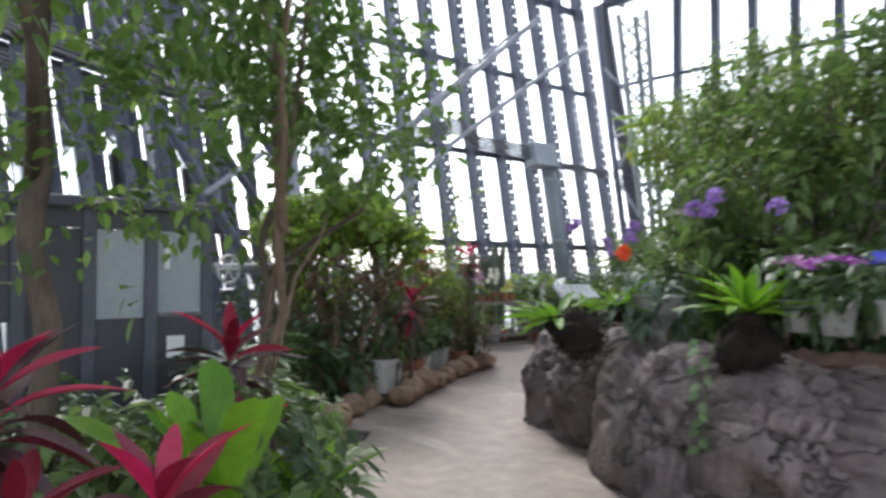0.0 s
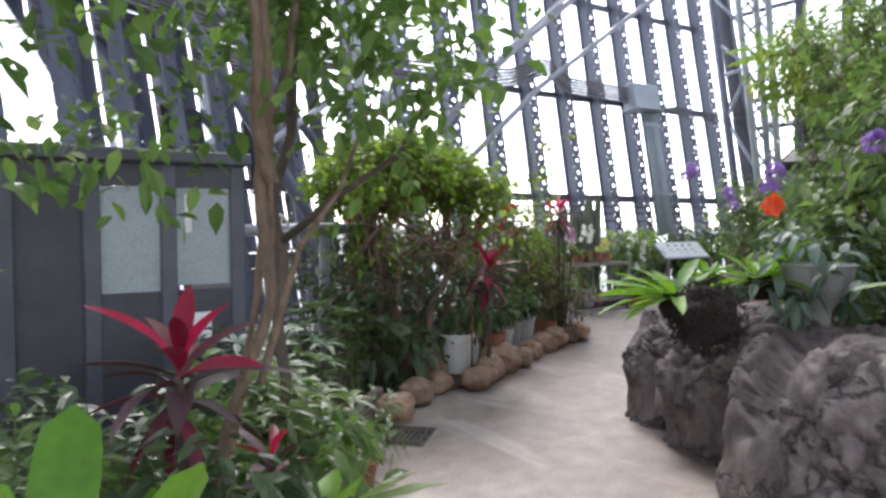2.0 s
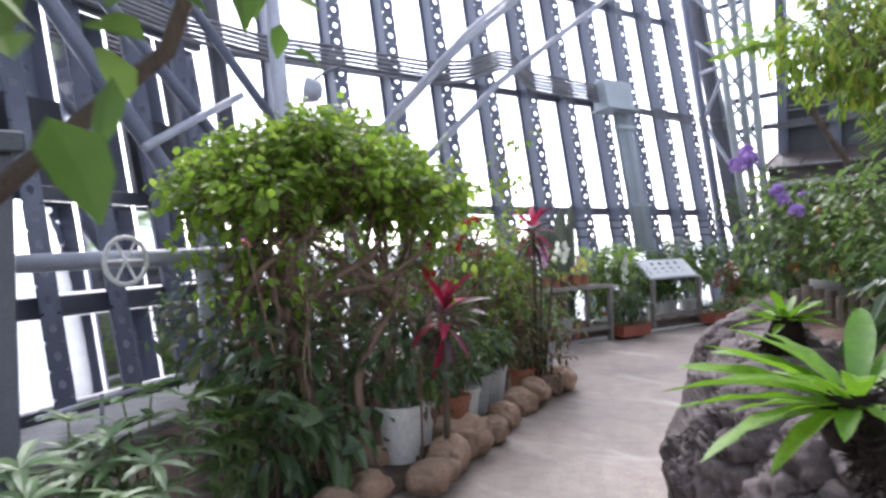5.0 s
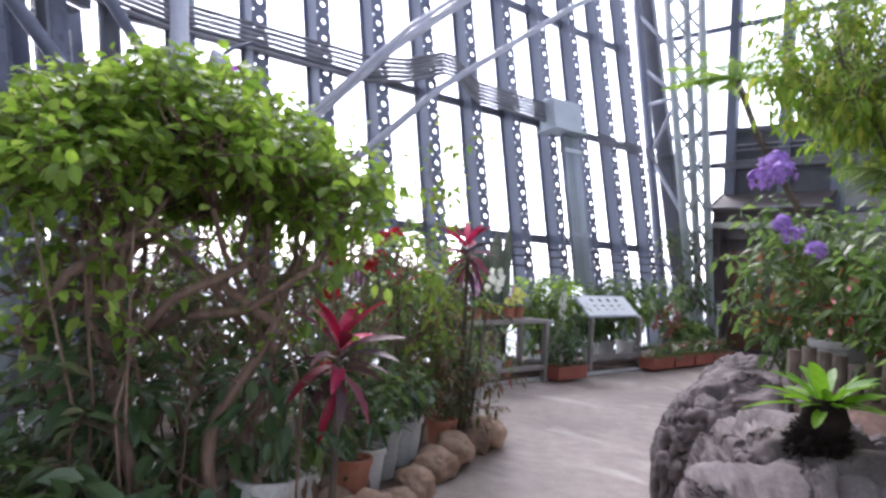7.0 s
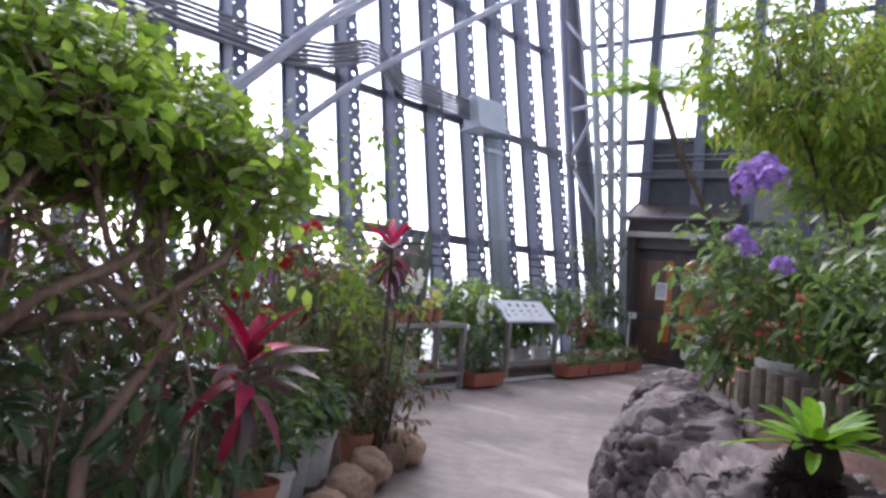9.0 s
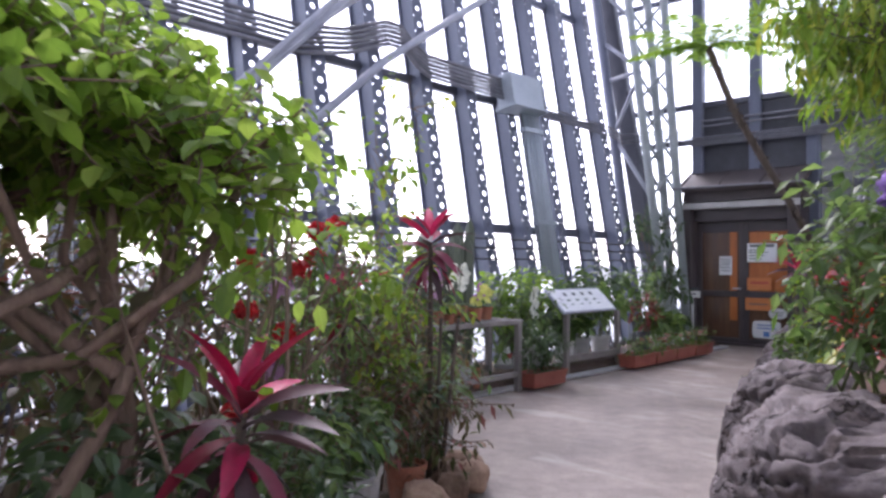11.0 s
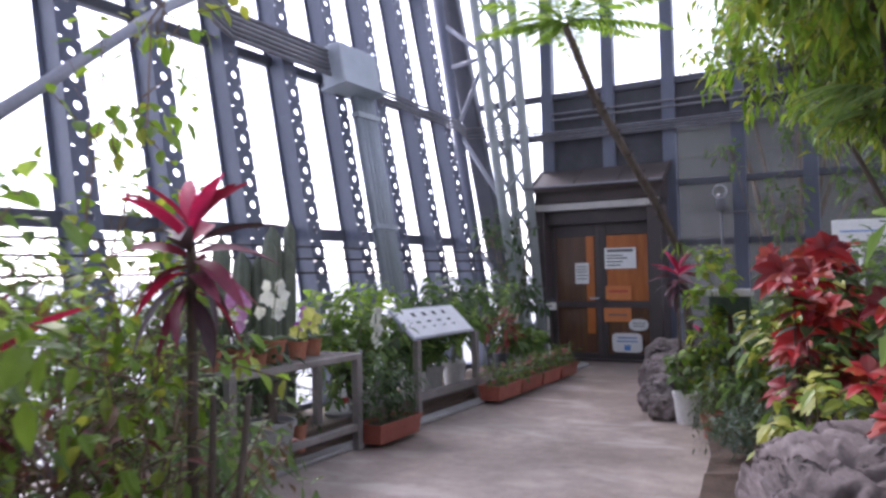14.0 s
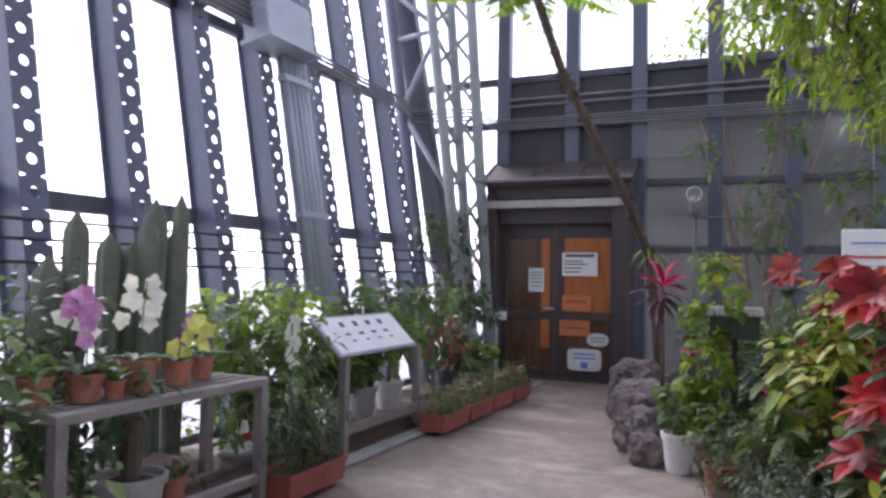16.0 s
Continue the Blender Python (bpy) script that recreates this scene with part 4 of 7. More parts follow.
for k in range(4):
    y = -0.28 + 0.19 * k
    part("picture", Geo().box(-0.12, -0.07, y - 0.03, y + 0.03, 0.0165, 0.018, m=pm), M["ink"], sg, "small dark picture")
    part("print_line", Geo().box(-0.01, 0.015, y - 0.05, y + 0.02, 0.0165, 0.018, m=pm), M["leaf_grey"], sg)
    part("print_line", Geo().box(0.06, 0.075, y - 0.02, y + 0.03, 0.0165, 0.018, m=pm), M["leaf_grey"], sg)
for y in (-0.52, 0.62):
    part("leg", Geo().box(0.1, 0.16, y - 0.03, y + 0.03, 0.0, 0.72, ch=0.005), M["bench"], sg)
part("crossbar", Geo().box(0.105, 0.155, -0.49, 0.59, 0.17, 0.24, ch=0.004), M["bench"], sg)

# ---- rocks ----
def boulder_mesh(name, size, seed, material, sub=5, rough_amt=0.16, square=0.55, crack=0.05, blocky=0.0):
    """A boulder: a squared ball with slabs at different heights, cracks between them and fine relief."""
    bm = bmesh.new()
    bmesh.ops.create_icosphere(bm, subdivisions=sub, radius=1.0)
    off = Vector((seed * 7.3, seed * 3.1, seed * 5.7))
    for v in bm.verts:
        c = v.co.copy()
        q = Vector([math.copysign(abs(a) ** square, a) for a in c])
        q = q / max(q.length, 1e-6) * (0.35 + 0.65 * c.length) * (0.85 + 0.3 * (q.length - 1))
        w = Vector((q.x * size[0], q.y * size[1], q.z * size[2]))
        s = w / max(size) * 1.6 + off
        n1, n2, n3 = noise.noise(s * 1.1), noise.noise(s * 3.0), noise.noise(s * 8.0)
        k = 1 + rough_amt * n1 + rough_amt * 0.45 * n2 + rough_amt * 0.16 * n3
        if blocky:
            warp = rvecn(s, off) * 0.45
            dist, pts_ = noise.voronoi(Vector((s.x * 1.3, s.y * 1.3, s.z * 2.4)) + warp)
            gap = min(1.0, (dist[1] - dist[0]) / 0.11)
            dist2, _p = noise.voronoi(s * 4.2 + warp * 2)
            gap2 = min(1.0, (dist2[1] - dist2[0]) / 0.1)
            k += blocky * noise.noise(pts_[0] * 3.7 + off) - crack * (1 - gap) ** 1.5 - crack * 0.35 * (1 - gap2)
            k += 0.02 * (abs(noise.noise(s * 14.0)) - 0.3)
        v.co = w * k
    for f in bm.faces:
        f.smooth = True
    me = bpy.data.meshes.new(name)
    bm.to_mesh(me)
    bm.free()
    me.materials.append(material)
    return me


def rvecn(c, off):
    return Vector((noise.noise(c * 4 + off), noise.noise(c * 4 - off), noise.noise(c * 5 + off * 2)))


rocks = [((0.4, 2.42, 0.22), (0.86, 0.62, 0.74), -38, 1), ((1.05, 2.22, 0.2), (0.7, 0.6, 0.72), -14, 9), ((-1.16, 3.28, 0.2), (0.5, 0.52, 0.66), 36, 10), ((1.55, 2.35, 0.2), (0.78, 0.62, 0.68), -6, 2), ((-0.5, 3.0, 0.2), (0.62, 0.55, 0.7), 40, 3),
         ((-1.32, 3.8, 0.24), (0.5, 0.66, 0.7), 38, 4), ((-1.98, 4.75, 0.24), (0.5, 0.82, 0.7), 24, 5), ((-2.42, 5.85, 0.24), (0.48, 0.66, 0.7), 16, 6), ((2.75, 2.4, 0.2), (0.75, 0.7, 0.66), 10, 7),
         ((-2.35, 6.9, 0.15), (0.5, 0.6, 0.62), -15, 8)]
for (c, sz, rz, sd) in rocks:
    solid("boulder", boulder_mesh("boulder", sz, sd, M["rock"], 6 if sd not in (7, 8) else 5, 0.13, 0.55, 0.1, 0.09), M["rock"], "large grey weathered boulder with deep cracks edging the path", "rock", "boulders along the path", m=pose(*c, 0, 0, rz))
for (x, y, s, sd) in ((-4.1, 10.45, 0.24, 11), (-4.02, 10.05, 0.15, 12), (-4.28, 11.35, 0.3, 13), (-4.45, 12.4, 0.36, 14), (-3.75, 11.6, 0.3, 15), (-3.2, 10.9, 0.34, 16)):
    solid("boulder", boulder_mesh("boulder", (s, s * 1.15, s * 0.9), sd, M["rock"], 5, 0.24, 0.6, 0.06, 0.12), M["rock"], "rounded grey-brown boulder at the bed's edge", "rock", "boulders of the side bed", m=pose(x, y, s * 0.62, 0, 0, sd * 31))
row = [(-2.2, 1.62), (-2.5, 1.98), (-2.72, 2.3), (-2.62, 2.62), (-2.86, 2.92), (-3.02, 3.2), (-3.16, 3.52), (-3.4, 3.85), (-3.62, 4.2), (-3.78, 4.52), (-3.98, 4.9), (-4.12, 5.2)]
for k, (x, y) in enumerate(row):
    s = R.uniform(0.14, 0.2)
    solid("edging_stone", boulder_mesh("edging_stone", (s * 0.82, s * R.uniform(1.0, 1.35), s * R.uniform(0.62, 0.8)), 30 + k, M["stone"], 4, 0.3, 0.62, 0.03, 0.12), M["stone"], "rounded brown edging stone beside the path", "stone", "edging stones of the bed", m=pose(x, y, s * 0.55, 0, 0, R.uniform(20, 60)))
for (x, y, s) in ((-3.15, 2.62, 0.12), (-3.3, 3.25, 0.12), (-3.95, 5.05, 0.13)):
    solid("edging_stone", boulder_mesh("edging_stone", (s, s * 1.2, s * 0.8), int(x * -77), M["stone"], 3, 0.2, 0.75, 0.02), M["stone"], "small brown stone between the pots", "stone", "edging stones of the bed", m=pose(x, y, 0.1, 0, 0, 30))

# drain grating and timber planter edge
gr = thing("drain_grating", "rusty iron drain grating set in the path", "grating", pose(-1.93, 1.43, 0.0, 0, 0, 44))
part("rim", Geo().box(-0.24, 0.24, -0.2, 0.2, 0.0, 0.004), M["iron"], gr)
for k in range(13):
    part("bar", Geo().box(-0.22 + 0.0345 * k, -0.2 + 0.0345 * k, -0.18, 0.18, 0.004, 0.014), M["iron"], gr)
for k in range(2):
    part("cross_bar", Geo().box(-0.22, 0.23, -0.07 + 0.13 * k, -0.055 + 0.13 * k, 0.004, 0.013), M["iron"], gr)
solid("timber_edge", Geo().box(-0.55, 0.55, -0.035, 0.035, 0.0, 0.17, ch=0.01), M["wood"], "pale weathered timber board edging the bed", "timber", m=pose(-2.1, 1.3, 0, 0, 0, 138))

# ---- kiosk in the left bed ----
ks = thing("display_kiosk", "dark steel kiosk with pale blue-grey panels", "kiosk", pose(-2.65, 0.0, 0))
for y in (-1.15, -0.55, -0.12, 0.3, 0.72):
    part("post", Geo().box(-0.05, 0.05, y - 0.045, y + 0.045, 0, 1.66, ch=0.006), M["steel_dark"], ks)
for y0, y1, mt, z0 in ((-0.505, -0.165, "dark", 0.05), (-0.075, 0.255, "panel", 0.9), (0.345, 0.675, "panel", 0.93), (-1.105, -0.595, "dark", 0.9)):
    part("panel", Geo().box(-0.02, 0.02, y0, y1, z0, 1.52), M[mt], ks)
part("apron", Geo().box(-0.03, 0.03, -0.075, 0.675, 0.05, 0.9), M["dark"], ks)
part("cap", Geo().box(-0.9, 0.1, -1.25, 0.8, 1.66, 1.74, ch=0.01), M["steel_dark"], ks)
part("header", Geo().box(-0.04, 0.04, -1.1, 0.675, 1.525, 1.655), M["dark"], ks)
part("side", Geo().box(-0.85, -0.05, 0.68, 0.76, 0, 1.65), M["dark"], ks)
part("side", Geo().box(-0.85, -0.05, -1.2, -1.12, 0, 1.65), M["dark"], ks)
part("label_strip", Geo().box(0.0205, 0.024, 0.4, 0.44, 1.25, 1.48), M["white"], ks, "white vertical label")
part("label_card", Geo().box(0.031, 0.036, 0.42, 0.55, 0.6, 0.76), M["paper"], ks, "white card with a small picture")
hw = thing("hand_wheel_valve", "white hand wheel on a steel pipe", "valve", pose(-3.95, 1.45, 0.05))
part("pipe", Geo().tube([(0, -0.5, 1.2), (0, 0.9, 1.22)], 0.05, 10), M["steel_light"], hw, smooth=True)
part("stand", Geo().tube([(0, 0.5, 0.0), (0, 0.5, 1.2)], 0.05, 10), M["steel_light"], hw, smooth=True)
part("wheel", Geo().tube([(0.16, 0.11 * math.cos(a * 0.4), 1.2 + 0.13 * math.sin(a * 0.4)) for a in range(17)], 0.014, 6), M["white"], hw, smooth=True)
for k in range(3):
    a = k * math.pi / 3
    part("spoke", Geo().tube([(0.16, 0.11 * math.cos(a), 1.2 + 0.13 * math.sin(a)), (0.16, -0.11 * math.cos(a), 1.2 - 0.13 * math.sin(a))], 0.008, 6), M["white"], hw)
part("spindle", Geo().tube([(0, 0, 1.2), (0.17, 0, 1.2)], 0.015, 6), M["brass"], hw)
hr = thing("hand_rail", "thin grey steel rail along the bed's back", "rail")
part("rail", Geo().tube([fp(0.3, 0.36, 0.62), fp(1.5, 0.33, 0.64), fp(3.4, 0.28, 0.66)], 0.017, 8), M["steel_light"], hr)
for u in (0.55, 1.6, 2.9):
    q = fp(u, 0.0, 0.63)
    part("post", Geo().tube([(q[0], q[1], 0.0), (q[0], q[1], 0.34)], 0.014, 8), M["steel_light"], hr)
solid("sill", Geo().box(0.1, 0.92, -0.1, 9.0, 0.0, 0.11, m=FACE, ch=0.012), M["kerb"], "broad pale concrete sill along the bent glass wall", "sill", kind="structure")

# ---- plants: builders ----
UP = Vector((0, 0, 1))


def unit():
    while True:
        u = rvec()
        if 0.05 < u.length < 1:
            return u.normalized()


def twig_leaves(geo, wood, clumps, twigs, per, length, width, droop=0.35, spread=0.9, seg=1, twig=0.16, shell=0.55, fold=0.25, shape=0.45):
    """Leafy twigs over the clumps (x, y, z, rx, ry, rz): twigs point outward and up, leaves alternate along them."""
    vol = [c[3] * c[4] + c[3] * c[5] + c[4] * c[5] for c in clumps]
    for c, share in zip(clumps, vol):
        cen, rad = Vector(c[:3]), Vector(c[3:6])
        for _ in range(max(1, int(twigs * share / sum(vol)))):
            u = unit()
            lump = 1 + 0.35 * noise.noise(u * 2.3 + cen)
            k = (shell + (1 - shell) * R.random() ** 0.6) * lump
            p = cen + Vector((u.x * rad.x, u.y * rad.y, u.z * rad.z)) * k
            d = (u + UP * R.uniform(0.1, 0.7) + rvec(0.5)).normalized()
            tl_ = twig * R.uniform(0.6, 1.3)
            if wood is not None and R.random() < 0.5:
                wood.tube([p - d * tl_ * 0.8, p + d * tl_], 0.004, 4, 0.002, cap=False)
            side = d.cross(rvec()).normalized()
            for j in range(per):
                q = p + d * (tl_ * (j + 0.6) / per)
                sgn = 1 if j % 2 else -1
                ld = (d * 0.45 + side * sgn * spread + rvec(0.35) + Vector((0, 0, -0.1))).normalized()
                nn = (UP + rvec(0.55)).normalized()
                s = R.uniform(0.65, 1.2)
                geo.leaf(q, ld, nn, length * s, width * s, droop, seg, fold, shape)


def branch_to(wood, base, tip, r, n=6, wob=0.06):
    base, tip = Vector(base), Vector(tip)
    pts = []
    for i in range(6):
        t = i / 5
        p = base.lerp(tip, t)
        p.x += (tip.x - base.x) * (t * t - t) * 0.5
        p.y += (tip.y - base.y) * (t * t - t) * 0.5
        if 0 < i < 5:
            p += rvec(wob)
        pts.append(p)
    wood.tube(pts, r, n, r * 0.45)


def shrub(label, at, clumps, twigs, per, length, width, leaf, bark="bark_dark", stems=5, r=0.018, name="shrub", category="shrub", group="", droop=0.35, twig=0.16, seg=1, shell=0.55, shape=0.45, base_r=0.12, flowers=()):
    th = thing(name, label, category, pose(*at), group)
    wood, lv = Geo(), Geo()
    for k in range(stems):
        c = clumps[k % len(clumps)]
        tip = Vector(c[:3]) + Vector((R.uniform(-0.5, 0.5) * c[3], R.uniform(-0.5, 0.5) * c[4], R.uniform(-0.3, 0.5) * c[5]))
        branch_to(wood, (R.uniform(-base_r, base_r), R.uniform(-base_r, base_r), -0.03), tip, r * R.uniform(0.7, 1.2))
    for c in clumps:
        for k in range(4):
            u = unit()
            wood_tip = Vector(c[:3]) + Vector((u.x * c[3], u.y * c[4], abs(u.z) * c[5])) * 0.8
            branch_to(wood, Vector(c[:3]) - Vector((0, 0, c[5] * 0.6)), wood_tip, r * 0.4, 5, 0.03)
    twig_leaves(lv, wood, clumps, twigs, per, length, width, droop, 0.9, seg, twig, shell, shape=shape)
    part("branchwork", wood, M[bark], th, smooth=True, kind="stuff")
    part("foliage", lv, M[leaf], th, kind="stuff")
    for fn in flowers:
        fn(th)
    return th


def rosette(geo, c, axis, n, length, width, droop=0.3, rise=0.35, seg=2):
    """A star of petals or bracts round c."""
    axis = Vector(axis).normalized()
    a = axis.cross(Vector((0.3, 0.9, 0.2))).normalized()
    b = axis.cross(a)
    o = R.random() * 6
    for j in range(n):
        th = o + 2 * math.pi * j / n
        d = a * math.cos(th) + b * math.sin(th) + axis * (rise * R.uniform(0.6, 1.4))
        geo.leaf(c, d, axis, length * R.uniform(0.8, 1.1), width, droop, seg)


def head_of_petals(geo, c, r, n, size):
    """A domed flower head of many small petals."""
    for _ in range(n):
        u = unit()
        if u.z < -0.5:
            u.z = -u.z
        p = Vector(c) + u * r * R.uniform(0.75, 1.05)
        rosette(geo, p, u, 4, size, size * 0.8, 0.1, 0.2, 1)


def flowers_part(name, spots, material, fn, label=""):
    def make(th):
        inv = th.matrix_basis.inverted()
        for s in spots:
            geo = Geo()
            fn(geo, inv @ Vector(s))
            part(name, geo, M[material], th, label)
    return make


_blade_cache = {}


def blade(kind, length, width, droop, shape, fold, seg=7, wave=0.0, mat="maroon", blunt=0.8):
    key = (kind, mat, round(width, 3))
    if key not in _blade_cache:
        _blade_cache[key] = Geo().leaf((0, 0, 0), (1, 0, 0), (0, 0, 1), length, width, droop, seg, fold, shape, wave, blunt).mesh("leaf", M[mat], True)
    return _blade_cache[key]


def cordyline(at, crown, n=30, size=0.42, red=9, label="cordyline with magenta young leaves over dark maroon ones", stem="bark_dark", cane=1, group="cordylines of the bed", lean=(0, 0)):
    th = thing("cordyline", label, "plant", pose(*at), group)
    w = Geo()
    tip = Vector((lean[0], lean[1], crown))
    w.tube([(0, 0, -0.03), (lean[0] * 0.3, lean[1] * 0.3, crown * 0.5), tip], 0.02, 7, 0.013)
    for k in range(cane - 1):
        w.tube([(0.03 * k, 0.04, -0.03), (0.08 * (k + 1), 0.05 * k, crown * 0.7)], 0.015, 6, 0.01)
    part("cane", w, M[stem], th, smooth=True)
    for k in range(n):
        f = k / (n - 1)
        el = 62 - 100 * f + R.uniform(-16, 16)
        az = k * 137.5 + R.uniform(-15, 15)
        mt = "magenta" if k < red * 0.62 or R.random() < 0.12 else "maroon"
        dr = 0.32 if f < 0.3 else 0.55 if f < 0.7 else 0.75
        me = blade(f"cord{dr}", 1.0, 0.235, dr, 0.5, 0.4, 8, 0.004, mt)
        s = size * 0.68 * (0.62 + 0.4 * math.sin(math.pi * min(1, f + 0.2))) * R.uniform(0.8, 1.12)
        m = Matrix.Translation(tip + Vector((0, 0, 0.05 - 0.2 * f))) @ Matrix.Rotation(radians(az), 4, "Z") @ Matrix.Rotation(radians(-el), 4, "Y") @ Matrix.Rotation(R.uniform(-0.5, 0.5), 4, "X") @ Matrix.Diagonal((s, s, s, 1))
        part("leaf", me, None, th, m=m)
    return th


def nest_fern(at, n=16, length=0.55, width=0.12, rise=58, label="bright green bird's nest fern with broad glossy fronds", mat="nest", flop=0.3, group="bird's nest ferns", spread=(0, 360), tip=0.55, blunt=0.7):
    th = thing("nest_fern", label, "fern", pose(*at), group)
    part("crown", Geo().lathe([(0.05, -0.03), (0.075, 0.02), (0.05, 0.09)], 12), M["fibre"], th, smooth=True)
    for k in range(n):
        f = k / max(1, n - 1)
        az = spread[0] + ((k * 137.5) % 360) * (spread[1] - spread[0]) / 360
        el = rise - 45 * f + R.uniform(-7, 7)
        me = blade(f"nest{int(flop * 10)}{k % 2}", 1.0, width / length, flop * (0.8 + 0.5 * (k % 2)), tip, 0.3, 13, 0.05, mat, blunt)
        s = length * R.uniform(0.65, 1.1)
        m = Matrix.Translation((0, 0, 0.05)) @ Matrix.Rotation(radians(az), 4, "Z") @ Matrix.Rotation(radians(-el), 4, "Y") @ Matrix.Rotation(R.uniform(-0.35, 0.35), 4, "X") @ Matrix.Diagonal((s, s, s, 1))
        part("frond", me, None, th, m=m)
    return th


def pot(at, r, h, material, label, plant=None, taper=0.74, group="pots of the bed", rim=True, name="plant_pot"):
    """A flower pot with rim and soil; plant(th, soil_height) grows in it."""
    th = thing(name, label, "pot", pose(*at), group)
    prof = [(r * taper * 0.9, 0.0), (r * taper, 0.004), (r * 0.95, h * 0.84)]
    prof += [(r * 1.03, h * 0.85), (r * 1.06, h * 0.99), (r * 1.03, h), (r * 0.93, h), (r * 0.9, h * 0.88)] if rim else [(r, h), (r * 0.92, h), (r * 0.9, h * 0.88)]
    part("body", Geo().lathe(prof, 28), M[material], th, smooth=False)
    part("soil", Geo().lathe([(r * 0.89, h * 0.86), (r * 0.5, h * 0.9), (0.004, h * 0.91)], 16), M["soil"], th)
    if plant:
        plant(th, h * 0.88)
    return th


def tuft(mat, height, spread, n, length, width, seg=1, stems=5, bark="stem", droop=0.3, shell=0.3):
    """A small leafy plant for a pot."""
    def grow(th, z):
        wood, lv = Geo(), Geo()
        for k in range(stems):
            branch_to(wood, (R.uniform(-0.03, 0.03), R.uniform(-0.03, 0.03), z), (R.uniform(-spread, spread) * 0.6, R.uniform(-spread, spread) * 0.6, z + height * R.uniform(0.6, 0.95)), 0.008, 5, 0.03)
        twig_leaves(lv, None, [(0, 0, z + height * 0.68, spread * 0.9, spread * 0.9, height * 0.4)], n, 4, length, width, droop, 0.9, seg, 0.1, shell)
        part("branchwork", wood, M[bark], th, kind="stuff")
        part("foliage", lv, M[mat], th, kind="stuff")
    return grow


def fan(mat, n, length, width, rise=60, droop=0.4):
    """Arching strap leaves from one point."""
    def grow(th, z):
        lv = Geo()
        for k in range(n):
            az, el = radians(k * 137.5), radians(rise - 50 * k / n + R.uniform(-8, 8))
            d = Vector((math.cos(az) * math.cos(el), math.sin(az) * math.cos(el), math.sin(el)))
            lv.leaf((0, 0, z), d, UP, length * R.uniform(0.7, 1.1), width, droop, 4, 0.3)
        part("leaves", lv, M[mat], th, kind="stuff")
    return grow


def gnarled(geo, way, r, r2, wob=1.0):
    """A crooked trunk with swellings, ridges and broken stubs along the way."""
    pts = []
    for a, b in zip(way[:-1], way[1:]):
        a, b = Vector(a), Vector(b)
        n = max(2, int((b - a).length / 0.09))
        pts += [a.lerp(b, i / n) for i in range(n)]
    pts.append(Vector(way[-1]))
    k, sides = len(pts), 12
    o = R.random() * 50
    vs, fs = [], []
    for i, p in enumerate(pts):
        t = i / (k - 1)
        c = p + Vector((noise.noise((o, p.z * 2.6, 0)), noise.noise((o, p.z * 2.6, 9)), 0)) * 0.05 * wob * min(1, i / 3)
        rr = (r + (r2 - r) * t) * (1 + 0.28 * noise.noise((o, p.z * 5, 3)))
        for j in range(sides):
            th = 2 * math.pi * j / sides
            q = rr * (1 + 0.3 * noise.noise((math.cos(th) * 1.6 + o, math.sin(th) * 1.6, p.z * 2.2)))
            vs.append(c + Vector((math.cos(th) * q, math.sin(th) * q, 0)))
        if i % 5 == 3:
            a = R.random() * 6.28
            d = Vector((math.cos(a), math.sin(a), 0.5))
            geo.tube([c, c + d * rr * 1.5, c + d * rr * R.uniform(2.0, 3.5)], rr * 0.35, 6, rr * 0.14)
    for i in range(k - 1):
        for j in range(sides):
            fs.append((i * sides + j, i * sides + (j + 1) % sides, (i + 1) * sides + (j + 1) % sides, (i + 1) * sides + j))
    fs.append(tuple((k - 1) * sides + j for j in range(sides)))
    geo.add(vs, fs)


# ---- left bed, near the start ----
tree = thing("fig_tree", "leaning pale-barked tree with large dark green leaves", "tree", pose(-0.18, -0.05, 0.06))
tw = Geo()
gnarled(tw, [(-0.16, -0.2, -0.1), (-0.08, -0.1, 0.5), (0.02, 0.02, 1.0), (0.05, 0.05, 1.45), (0.0, 0.0, 2.0), (-0.12, -0.1, 2.7), (-0.2, -0.1, 3.6)], 0.02, 0.012)
gnarled(tw, [(-0.2, -0.12, -0.1), (-0.15, -0.06, 0.5), (-0.08, 0.02, 1.0), (-0.02, 0.03, 1.4), (-0.2, 0.1, 1.95)], 0.015, 0.01, 0.6)
gnarled(tw, [(0.02, 0.02, 1.1), (-0.12, 0.1, 1.6), (-0.3, 0.3, 2.2), (-0.4, 0.5, 3.1)], 0.017, 0.01)
gnarled(tw, [(0.03, 0.03, 1.35), (0.3, -0.15, 1.9), (0.55, -0.2, 2.5)], 0.02, 0.01)
tw.tube([(0.0, 0.0, 0.75), (-0.2, 0.22, 1.15), (-0.3, 0.42, 1.35), (-0.42, 0.62, 1.7)], 0.014, 7, 0.007)
tw.tube([(-0.2, 0.25, 2.0), (-0.5, 0.2, 2.3), (-0.8, 0.25, 2.5)], 0.022, 7, 0.01)
part("trunk", tw, M["bark"], tree, smooth=True)
lv = Geo()
